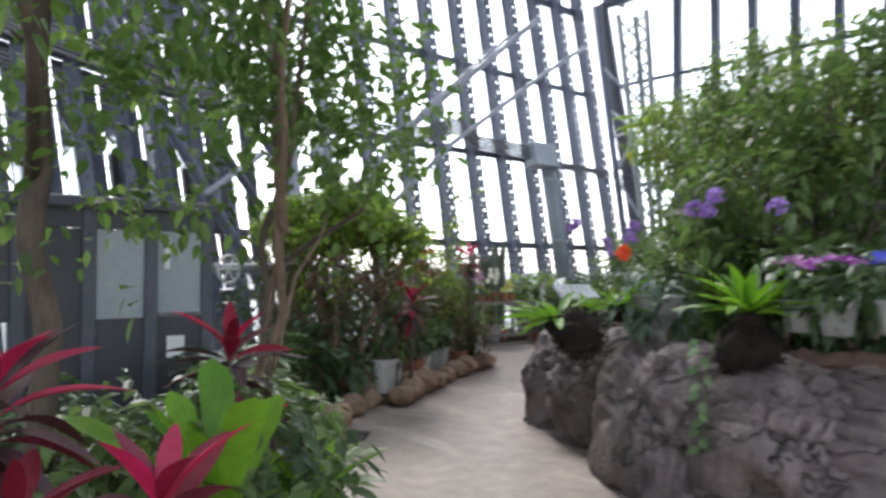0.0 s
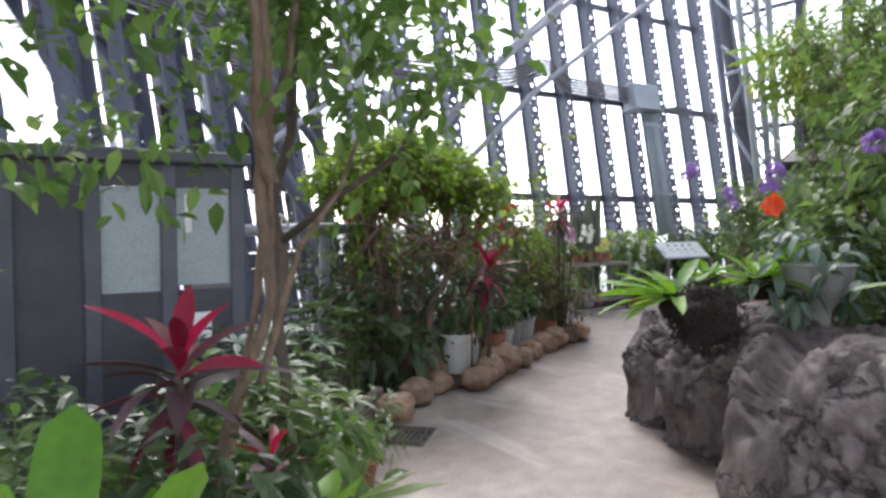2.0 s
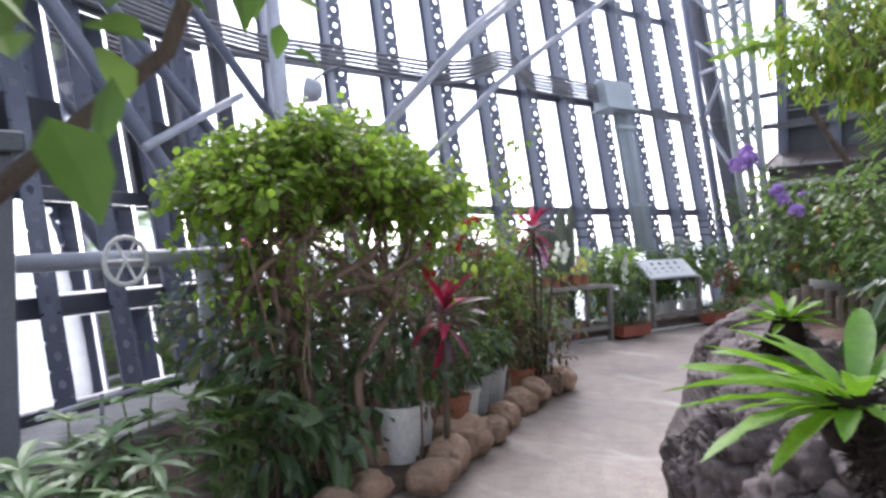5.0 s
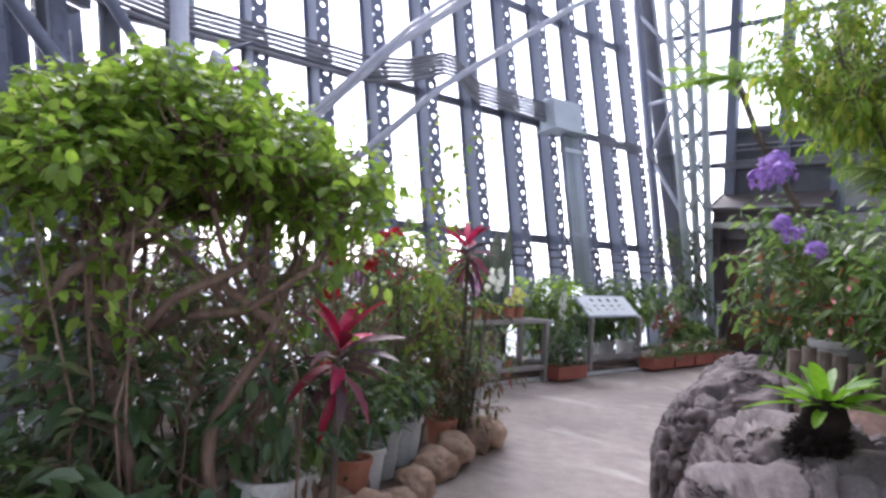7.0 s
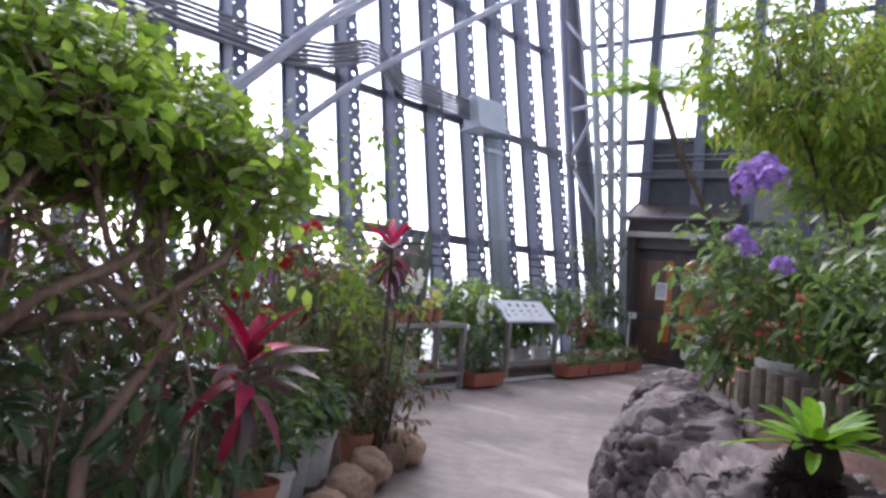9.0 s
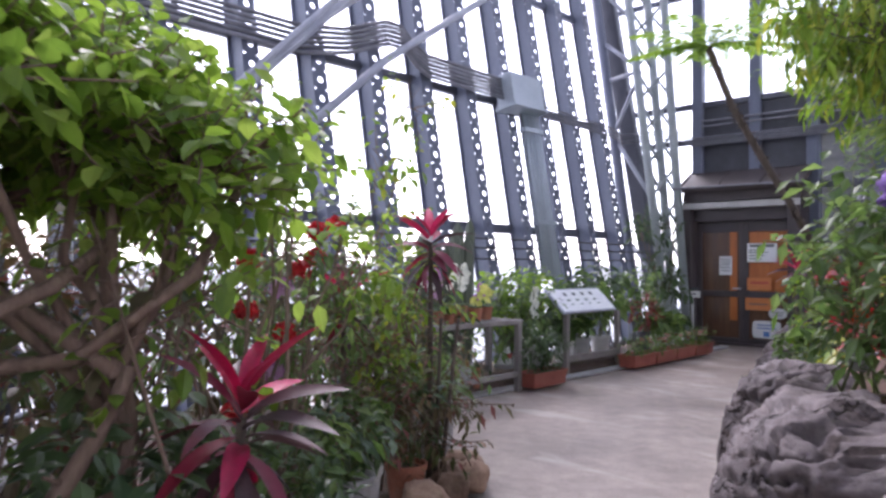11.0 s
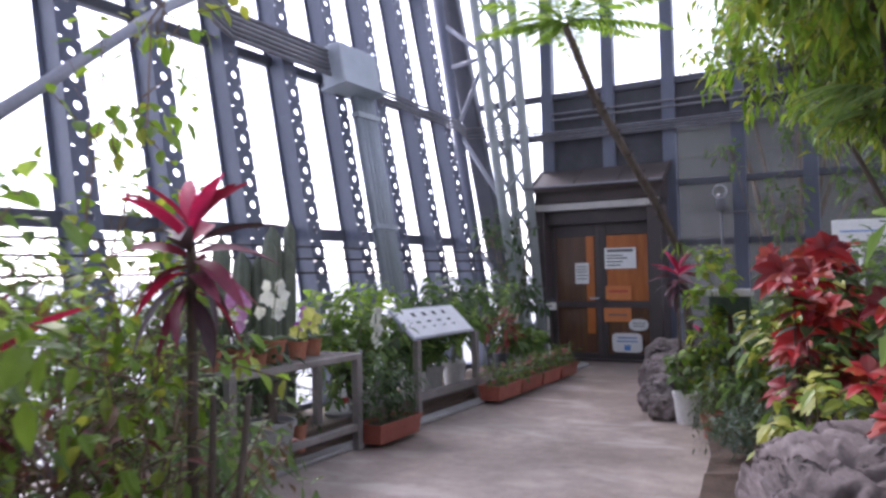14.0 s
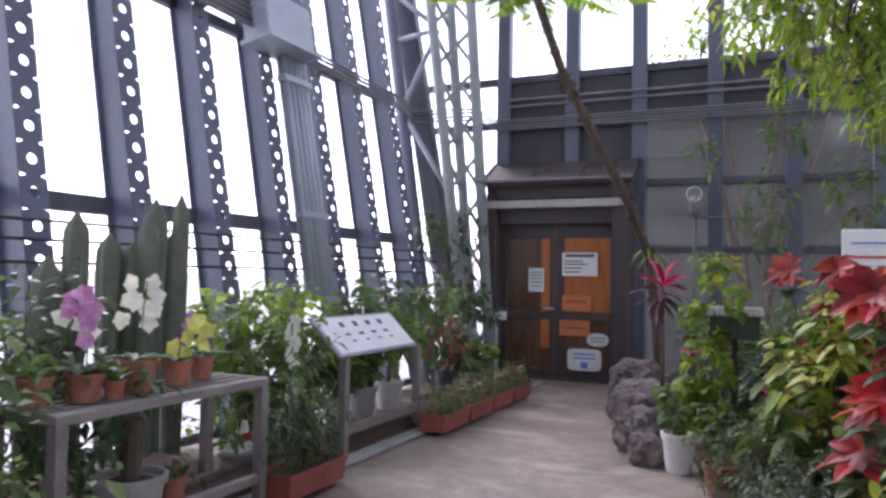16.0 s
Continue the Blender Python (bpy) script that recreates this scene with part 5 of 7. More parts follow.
twig_leaves(lv, None, [(0.05, 0.0, 2.35, 0.55, 0.55, 0.5), (-0.5, 0.35, 2.35, 0.5, 0.45, 0.45), (0.5, -0.35, 2.5, 0.5, 0.4, 0.45), (-0.3, 0.2, 3.2, 0.9, 0.8, 0.5), (-0.75, 0.25, 1.95, 0.25, 0.25, 0.18), (0.3, 0.35, 1.95, 0.25, 0.3, 0.2), (-0.3, 0.35, 1.98, 0.45, 0.4, 0.2), (-0.1, 0.7, 2.1, 0.4, 0.35, 0.25), (0.1, 0.42, 1.55, 0.25, 0.22, 0.18), (-0.35, -0.25, 1.5, 0.34, 0.3, 0.2), (0.35, 0.1, 1.7, 0.2, 0.2, 0.12), (-0.15, 0.6, 1.75, 0.3, 0.25, 0.18)], 800, 4, 0.075, 0.044, 0.3, 1.0, 2, 0.2, 0.1)
part("foliage", lv, M["leaf_tree"], tree, kind="stuff")
tree2 = thing("slender_tree", "slender rough-barked tree with broad green leaves", "tree", pose(-0.98, 0.32, 0.06))
tw = Geo()
gnarled(tw, [(0, 0, -0.1), (0.02, 0.0, 0.6), (-0.02, 0.03, 1.2), (0.06, 0.05, 1.7), (0.1, 0.0, 2.4), (0.05, 0.05, 3.3)], 0.028, 0.016)
tw.tube([(-0.02, 0.03, 1.15), (0.2, 0.2, 1.35), (0.42, 0.35, 1.5), (0.6, 0.4, 1.75)], 0.02, 7, 0.008)
tw.tube([(0.06, 0.05, 1.65), (-0.25, 0.2, 2.0), (-0.4, 0.3, 2.5)], 0.025, 7, 0.012)
part("trunk", tw, M["bark_dark"], tree2, smooth=True)
lv = Geo()
twig_leaves(lv, None, [(0.1, 0.0, 2.5, 0.5, 0.5, 0.5), (0.45, 0.35, 1.85, 0.3, 0.25, 0.18), (-0.35, 0.25, 2.3, 0.4, 0.4, 0.3), (0.1, 0.1, 3.3, 0.7, 0.7, 0.5)], 620, 4, 0.075, 0.044, 0.3, 1.0, 2, 0.18, 0.1)
part("foliage", lv, M["leaf_tree"], tree2, kind="stuff")
tree3 = thing("dark_tree", "dark-trunked tree with trailing heart-shaped leaves", "tree", pose(-0.3, -0.98, 0.06))
tw = Geo()
gnarled(tw, [(0, 0, -0.1), (0.03, 0.02, 1.0), (-0.02, 0.0, 2.0), (0.05, 0.05, 3.6)], 0.048, 0.036)
tw.tube([(0.0, 0.0, 1.5), (0.4, -0.1, 1.9), (0.9, -0.3, 2.2)], 0.03, 7, 0.015)
part("trunk", tw, M["bark_dark"], tree3, smooth=True)
lv = Geo()
twig_leaves(lv, None, [(0.3, -0.1, 2.3, 0.8, 0.6, 0.5), (0.15, 0.1, 1.5, 0.3, 0.3, 0.4), (0.7, 0.2, 2.8, 0.7, 0.6, 0.5), (-0.1, 0.0, 3.1, 0.8, 0.8, 0.6), (0.1, 0.3, 1.8, 0.35, 0.35, 0.35), (-0.2, 0.35, 2.2, 0.45, 0.4, 0.4), (-0.5, -0.3, 1.7, 0.4, 0.4, 0.5)], 640, 4, 0.074, 0.046, 0.3, 1.0, 2, 0.2, 0.1)
part("foliage", lv, M["leaf_tree"], tree3, kind="stuff")

cordyline((0.72, -1.28, 0.06), 0.85, 30, 0.44, 7)
cordyline((1.24, -1.08, 0.06), 0.66, 28, 0.36, 5)
cordyline((1.0, -1.3, 0.06), 0.6, 24, 0.4, 5, label="dark maroon cordyline with a few magenta leaves")
cordyline((-0.05, -0.32, 0.06), 0.82, 28, 0.4, 9)
cordyline((-0.35, 0.05, 0.06), 0.42, 16, 0.32, 4)
nest_fern((0.82, -0.75, 0.42), 12, 0.58, 0.11, 87, flop=0.24, tip=0.8, blunt=0.3, spread=(115, 375), label="large bird's nest fern with broad upright lime fronds")
nest_fern((0.35, -0.35, 0.18), 14, 0.5, 0.1, 72, flop=0.25, tip=0.78, blunt=0.3, mat="nest", label="green bird's nest fern with scalloped fronds")
nest_fern((-0.05, 0.05, 0.2), 16, 0.42, 0.11, 55, flop=0.3, spread=(110, 375))
nest_fern((-0.45, 0.3, 0.12), 14, 0.46, 0.085, 52, label="narrow-fronded green fern beside the path", mat="leaf_mid")
nest_fern((0.38, -0.2, 0.12), 14, 0.38, 0.08, 50, label="arching green fern beside the path", mat="leaf_mid")
low = [(0.7, -0.62), (0.25, -0.35), (-0.8, 0.28), (-1.15, 0.4), (-0.65, -0.35), (-0.2, -0.7), (-1.35, 0.3), (-1.0, -0.2), (0.15, -1.35), (1.75, -1.7), (-1.5, -0.6), (0.4, -1.9)]
for k, (x, y) in enumerate(low):
    h = R.uniform(0.3, 0.6)
    shrub("low leafy plant with lance-shaped green leaves", (x, y, 0.06), [(0, 0, h * 0.65, 0.28, 0.28, h * 0.5)], 75, 5, 0.14, 0.045, ("leaf_mid", "leaf_dark", "leaf_mid")[k % 3], "stem", 6, 0.008, "low_plant", "plant", "low plants of the bed", 0.4, 0.16, 2, 0.2)
for k, (x, y, h, mt) in enumerate([(-1.92, 0.78, 0.62, "leaf_pale"), (-2.32, 1.14, 0.68, "leaf_pale"), (-2.7, 1.58, 0.55, "leaf_mid"), (-1.62, 0.55, 0.5, "leaf_pale"), (-2.55, 0.9, 0.6, "leaf_pale"), (-1.35, 0.62, 0.4, "leaf_mid"), (-2.1, 0.4, 0.6, "leaf_grey")]):
    th = thing("dracaena", "pale-edged dracaena with whorls of pointed leaves", "plant", pose(x, y, 0.06), "dracaenas of the bed")
    wood, lv = Geo(), Geo()
    for j in range(6):
        tx, ty, tz = R.uniform(-0.2, 0.2), R.uniform(-0.2, 0.2), h * R.uniform(0.55, 1.05)
        branch_to(wood, (tx * 0.3, ty * 0.3, -0.02), (tx, ty, tz), 0.009, 5, 0.02)
        for q in range(3):
            rosette(lv, (tx * (0.7 + 0.15 * q), ty * (0.7 + 0.15 * q), tz - 0.1 * (2 - q)), (tx, ty, 0.8), 7, 0.19, 0.042, 0.35, 0.45, 3)
    part("branchwork", wood, M["stem"], th, kind="stuff")
    part("foliage", lv, M[mt], th, kind="stuff")
pot((-1.62, 1.12, 0.0), 0.07, 0.12, "pot_white", "small white pot at the corner of the bed", tuft("leaf_pale", 0.18, 0.1, 14, 0.09, 0.03))
pot((-1.28, 0.86, 0.0), 0.1, 0.12, "terracotta", "low terracotta pot at the bed's edge", tuft("leaf_mid", 0.22, 0.14, 22, 0.1, 0.035))

# ---- big shrub and the pots behind the edging stones ----
ls = thing("lime_shrub", "broad shrub with a bright lime-green crown on gnarled stems", "shrub", pose(-3.1, 2.35, 0.05))
wood, lv, crown = Geo(), Geo(), []
for k in range(19):
    a = k * 2.4
    q = math.sqrt((k + 0.5) / 19)
    crown.append((-0.22 + 0.54 * q * math.cos(a), 0.04 + 0.68 * q * math.sin(a), 1.84 - 0.36 * q * q + R.uniform(-0.1, 0.1), R.uniform(0.19, 0.28), R.uniform(0.2, 0.3), R.uniform(0.1, 0.17)))
for k, (bx, by, fx, fy, fz) in enumerate(((0.1, -0.12, -0.05, -0.25, 0.85), (0.0, 0.1, 0.12, 0.3, 1.0), (-0.22, 0.0, -0.35, -0.1, 0.9), (0.0, 0.28, -0.05, 0.42, 0.8), (-0.15, -0.25, -0.2, -0.5, 0.95))):
    gnarled(wood, [(bx, by, -0.06), (bx * 0.6 + fx * 0.4, by * 0.7 + fy * 0.2, fz * 0.45), (fx, fy, fz)], 0.033, 0.022, 1.3)
    for c in crown[k::5]:
        tip = Vector(c[:3])
        mid = Vector((fx, fy, fz)).lerp(tip, 0.5) + rvec(0.1)
        wood.tube([(fx, fy, fz - 0.03), Vector((fx, fy, fz)).lerp(mid, 0.5) + rvec(0.05), mid, mid.lerp(tip, 0.6) + rvec(0.05), tip], 0.02, 7, 0.007)
        for _ in range(5):
            wood.tube([mid.lerp(tip, 0.4), tip + rvec(0.14), tip + rvec(0.24)], 0.007, 5, 0.003)
for way in ([(-0.35, -0.1, 0.86), (-0.15, 0.05, 1.0), (0.05, 0.22, 1.02), (0.22, 0.45, 1.22), (0.2, 0.62, 1.5)], [(0.12, 0.3, 0.98), (-0.1, 0.12, 1.18), (-0.35, 0.1, 1.22), (-0.6, -0.1, 1.45)], [(-0.05, -0.25, 0.85), (0.12, -0.1, 1.05), (0.15, 0.15, 1.2), (-0.02, 0.35, 1.3), (-0.1, 0.5, 1.55)], [(-0.2, -0.5, 0.92), (0.05, -0.42, 1.15), (0.12, -0.2, 1.3), (0.05, -0.05, 1.5)]):
    wood.tube([Vector(q) + rvec(0.025) for q in way], 0.024, 8, 0.012)
for k in range(14):
    x, y = R.uniform(-0.5, 0.3), R.uniform(-0.6, 0.6)
    wood.tube([(x, y, 0), (x + R.uniform(-0.08, 0.08), y + R.uniform(-0.08, 0.08), 0.7), (x + R.uniform(-0.2, 0.2), y + R.uniform(-0.2, 0.2), 1.35)], 0.008, 5, 0.004)
twig_leaves(lv, wood, crown, 2300, 5, 0.062, 0.044, 0.2, 0.9, 2, 0.12, 0.2)
twig_leaves(lv, wood, [(0.1, -0.3, 1.1, 0.3, 0.3, 0.25), (-0.3, -0.5, 1.15, 0.3, 0.3, 0.25), (0.15, 0.45, 1.15, 0.25, 0.3, 0.2)], 130, 4, 0.062, 0.04, 0.3, 0.9, 2, 0.14, 0.1)
part("branchwork", wood, M["bark_red"], ls, smooth=True, kind="stuff")
part("foliage", lv, M["leaf_lime"], ls, kind="stuff")
flowers_part("flower", [(-3.5, 2.7, 2.13)], "purple", lambda g_, p: rosette(g_, p, (0.4, -0.2, 1), 6, 0.06, 0.05, 0.1, 0.5))(ls)
shrub("loose lime-green shrub reaching over the pots", (-3.6, 3.45, 0.05), [(-0.02, 0.05, 1.5, 0.3, 0.32, 0.28), (-0.35, 0.25, 1.75, 0.3, 0.3, 0.25), (-0.1, 0.5, 1.25, 0.25, 0.25, 0.25), (-0.5, -0.4, 1.5, 0.3, 0.3, 0.3)], 110, 5, 0.062, 0.04, "leaf_lime", "bark", 9, 0.011, "lime_shrub", twig=0.15, seg=2, shell=0.2, base_r=0.15)
shrub("darker leafy undergrowth beneath the lime shrub", (-3.2, 2.5, 0.05), [(0.0, -0.5, 0.55, 0.4, 0.4, 0.45), (-0.1, 0.2, 0.6, 0.4, 0.45, 0.5), (-0.5, -0.1, 0.85, 0.45, 0.7, 0.5)], 140, 5, 0.11, 0.046, "leaf_under", "bark_red", 18, 0.01, "undergrowth", twig=0.16, seg=2, shell=0.25, base_r=0.4)
shrub("broad-leaved dark plant crowding the shrub's foot", (-2.95, 1.98, 0.05), [(0.0, 0.0, 0.38, 0.3, 0.3, 0.34), (-0.4, 0.1, 0.6, 0.34, 0.3, 0.4)], 120, 5, 0.15, 0.06, "leaf_dark", "stem", 8, 0.01, "undergrowth", twig=0.16, seg=2, shell=0.2, base_r=0.2)
shrub("dark leafy shrub against the wall", (-4.4, 3.2, 0.05), [(0, 0, 0.9, 0.55, 0.8, 0.7), (-0.3, 0.7, 1.1, 0.5, 0.5, 0.7)], 120, 5, 0.11, 0.05, "leaf_mid", "bark_dark", 8, 0.012, "shrub", twig=0.16, seg=1, shell=0.25, base_r=0.3)


def pompoms(spots, mt="red_flower", r=0.042, n=26, size=0.034):
    return flowers_part("flower", spots, mt, lambda g_, p: head_of_petals(g_, p, r, n, size), "bright round flower head")


shrub("thin-stemmed shrub with round scarlet flowers", (-3.95, 3.75, 0.05), [(0.0, 0.0, 1.05, 0.34, 0.34, 0.45), (-0.1, 0.35, 1.2, 0.3, 0.3, 0.4)], 140, 5, 0.07, 0.032, "leaf_mid", "bark", 11, 0.008, "flowering_shrub", twig=0.15, seg=1, shell=0.2, base_r=0.16,
      flowers=[pompoms([(-3.98, 4.0, 1.44), (-4.0, 4.12, 1.47), (-4.02, 4.02, 1.32), (-3.92, 3.86, 1.26), (-3.85, 3.55, 1.1), (-3.8, 3.7, 1.0), (-3.75, 3.5, 1.3), (-3.7, 3.4, 0.72)]), pompoms([(-3.9, 3.75, 1.18), (-3.78, 3.62, 0.86)], "pink_flower")])
shrub("leggy yellow-green shrub among the pots", (-4.25, 4.7, 0.05), [(0.0, -0.1, 0.85, 0.24, 0.3, 0.35), (-0.05, 0.2, 1.1, 0.22, 0.25, 0.25)], 110, 5, 0.065, 0.036, "leaf_bamboo", "bark", 8, 0.008, "leggy_shrub", twig=0.14, seg=2, shell=0.25)
shrub("dry straggly shrub with brownish green leaves", (-4.05, 4.75, 0.05), [(0.05, 0.0, 0.5, 0.26, 0.32, 0.4)], 110, 5, 0.07, 0.026, "leaf_brown", "bark", 12, 0.006, "straggly_shrub", twig=0.14, seg=1, shell=0.1)
shrub("wiry shrub of dusky reddish leaves among the pots", (-4.1, 4.3, 0.05), [(0.0, 0.0, 0.55, 0.2, 0.26, 0.3), (-0.25, 0.3, 0.75, 0.22, 0.28, 0.35)], 120, 5, 0.075, 0.026, "leaf_brown", "bark", 14, 0.006, "straggly_shrub", twig=0.15, seg=1, shell=0.1)
shrub("slender climber with scattered yellow-green leaves", (-4.75, 5.1, 0.05), [(0.0, 0.0, 1.9, 0.22, 0.3, 0.3), (0.1, 0.1, 2.3, 0.2, 0.25, 0.22), (0, 0, 1.3, 0.3, 0.3, 0.4)], 50, 4, 0.065, 0.045, "leaf_bamboo", "bark", 4, 0.007, "climber", twig=0.18, seg=2, shell=0.2)
shrub("green shrub with small leaves before the bench", (-4.9, 5.6, 0.05), [(0, 0, 0.55, 0.3, 0.3, 0.42), (-0.4, 0.3, 0.5, 0.3, 0.25, 0.35)], 80, 5, 0.075, 0.035, "leaf_mid", "bark", 8, 0.008, "shrub", twig=0.13, shell=0.3)
for (x, y, zc, mt) in ((-5.1, 4.4, 0.8, "leaf_brown"), (-6.2, 6.35, 0.72, "leaf_mid"), (-6.35, 6.95, 0.66, "leaf_dark"), (-6.2, 5.5, 0.8, "leaf_mid"), (-6.3, 8.5, 0.6, "leaf_mid"), (-4.75, 3.1, 0.9, "leaf_brown"), (-5.5, 5.2, 0.7, "leaf_mid"), (-5.3, 3.5, 0.9, "leaf_brown"), (-4.9, 2.4, 0.8, "leaf_dark")):
    shrub("dark leafy shrub filling the back of the bed", (x, y, 0.05), [(0, 0, zc, 0.4, 0.45, zc * 0.75)], 120, 5, 0.11, 0.05, mt, "bark_dark", 7, 0.01, "shrub", "shrub", "back shrubs", 0.35, 0.16, 1, 0.2)
cordyline((-4.02, 4.8, 0.05), 1.36, 28, 0.4, 12, cane=3)
cordyline((-2.84, 2.9, 0.05), 0.86, 32, 0.4, 11)
cordyline((-4.15, 4.3, 0.05), 1.05, 14, 0.36, 5, label="slim cordyline with narrow magenta leaves")
cordyline((-3.75, 3.15, 0.05), 0.5, 14, 0.3, 2, label="low dark maroon cordyline")
cordyline((-4.3, 2.4, 0.05), 1.2, 16, 0.4, 8, label="cordyline glowing red behind the shrub")
GP = "pots behind the edging stones"
pot((-3.1, 2.75, 0.05), 0.15, 0.33, "pot_white", "white plastic pot behind the edging stones", tuft("leaf_dark", 0.45, 0.3, 60, 0.13, 0.05, 2), group=GP)
pot((-3.28, 3.02, 0.05), 0.1, 0.26, "pot_white", "slim white pot behind the stones", tuft("leaf_mid", 0.3, 0.16, 26, 0.09, 0.035), group=GP)
pot((-3.42, 3.42, 0.05), 0.11, 0.24, "terracotta", "terracotta pot behind the stones", tuft("leaf_dark", 0.35, 0.2, 36, 0.09, 0.04), group=GP)
pot((-3.55, 3.62, 0.05), 0.105, 0.24, "pot_white", "white pot behind the stones", tuft("leaf_mid", 0.4, 0.2, 36, 0.1, 0.04), group=GP)
pot((-3.7, 3.85, 0.05), 0.105, 0.28, "pot_grey", "tall grey pot behind the stones", tuft("leaf_dark", 0.32, 0.18, 34, 0.09, 0.04), group=GP)
pot((-3.84, 4.08, 0.05), 0.115, 0.28, "pot_grey", "ribbed grey pot behind the stones", tuft("leaf_dark", 0.34, 0.2, 36, 0.1, 0.04), group=GP)
pot((-3.96, 4.25, 0.05), 0.11, 0.27, "pot_white", "pale pot behind the stones", tuft("leaf_mid", 0.3, 0.2, 36, 0.1, 0.04), group=GP)
pot((-4.02, 4.62, 0.05), 0.11, 0.2, "terracotta", "old terracotta pot with a ragged plant", tuft("leaf_dark", 0.35, 0.2, 30, 0.09, 0.035), group=GP)
pot((-4.22, 4.98, 0.05), 0.12, 0.26, "pot_white", "white pot at the end of the stone row", tuft("leaf_mid", 0.35, 0.2, 34, 0.1, 0.04), group=GP)
pot((-4.5, 5.35, 0.05), 0.13, 0.3, "pot_grey", "grey pot beside the path's bend", tuft("leaf_mid", 0.4, 0.25, 40, 0.1, 0.04), group=GP)

# ---- bench with orchids, troughs, pots under the wall ----
def orchid(mt, stem_h=0.34, flowers=7):
    def grow(th, z):
        lv, w, fl = Geo(), Geo(), Geo()
        for k in range(5):
            az = radians(k * 144 + 20)
            lv.leaf((0, 0, z), (math.cos(az), math.sin(az), 0.55), UP, 0.2, 0.07, 0.35, 4, 0.3)
        a = R.random() * 6.28
        tip = Vector((0.12 * math.cos(a), 0.12 * math.sin(a), z + stem_h))
        w.tube([(0, 0, z), (0.01, 0.01, z + stem_h * 0.6), tip], 0.004, 5)
        for k in range(flowers):
            p = Vector((0.01, 0.01, z + stem_h * 0.55)).lerp(tip, k / flowers) + rvec(0.075)
            fl = Geo()
            rosette(fl, p, (rvec(0.4) + Vector((0.9, -0.5, 0.1))), 5, 0.052, 0.05, 0.05, 0.15, 2)
            part("flower", fl, M[mt], th)
        part("leaves", lv, M["leaf_dark"], th)
        part("spike", w, M["stem"], th)
    return grow


GO = "orchid pots on the bench"
for (x, y, mt, r, h, sh, nf) in ((-6.05, 6.72, "leaf_mid", 0.08, 0.13, 0, 0), (-5.98, 6.92, "pink_flower", 0.085, 0.13, 0.36, 9), (-5.92, 7.03, "leaf_mid", 0.05, 0.09, 0, 0), (-6.0, 7.24, "white_flower", 0.095, 0.16, 0.4, 10), (-6.0, 7.5, "yellow_flower", 0.075, 0.13, 0.22, 10), (-6.06, 7.74, "purple", 0.07, 0.13, 0.22, 5), (-6.12, 7.02, "white_flower", 0.07, 0.12, 0.3, 6)):
    pl = orchid(mt, sh, nf) if nf else fan("leaf_mid", 8, 0.22, 0.05)
    pot((x, y, 0.727), r, h, "terracotta", "terracotta orchid pot on the metal bench" if nf else "terracotta pot with strap leaves on the bench", pl, group=GO)
pot((-5.99, 7.2, 0.06), 0.17, 0.28, "pot_grey", "large pale pot standing under the bench", lambda th, z: part("cut_stem", Geo().tube([(0, 0, z), (0.01, 0, z + 0.3)], 0.05, 8), M["bark_dark"], th))
pot((-6.0, 7.5, 0.06), 0.06, 0.2, "terracotta", "small tall terracotta pot under the bench", tuft("leaf_dark", 0.12, 0.06, 8, 0.06, 0.03))
cup = thing("upturned_cup", "white cup with a red print on a grey saucer", "cup", pose(-6.24, 8.28, 0.16))
part("saucer", Geo().lathe([(0.11, 0.0), (0.125, 0.035), (0.1, 0.045)], 20), M["pot_grey"], cup, smooth=False)
part("body", Geo().lathe([(0.085, 0.046), (0.055, 0.22), (0.05, 0.225)], 20), M["white"], cup)
part("print_mark", Geo().box(0.0, 0.076, -0.03, 0.03, 0.11, 0.16), M["ink_red"], cup, "faded red print")
for (x0, x1, y0, y1, z0, z1) in ((-6.7, -6.14, 6.7, 8.6, 0.06, 0.16), (-6.62, -6.2, 7.0, 7.9, 0.161, 0.24)):
    solid("plank", Geo().box(x0, x1, y0, y1, z0, z1, ch=0.01), M["wood"], "weathered wooden plank lying under the bench", "plank")


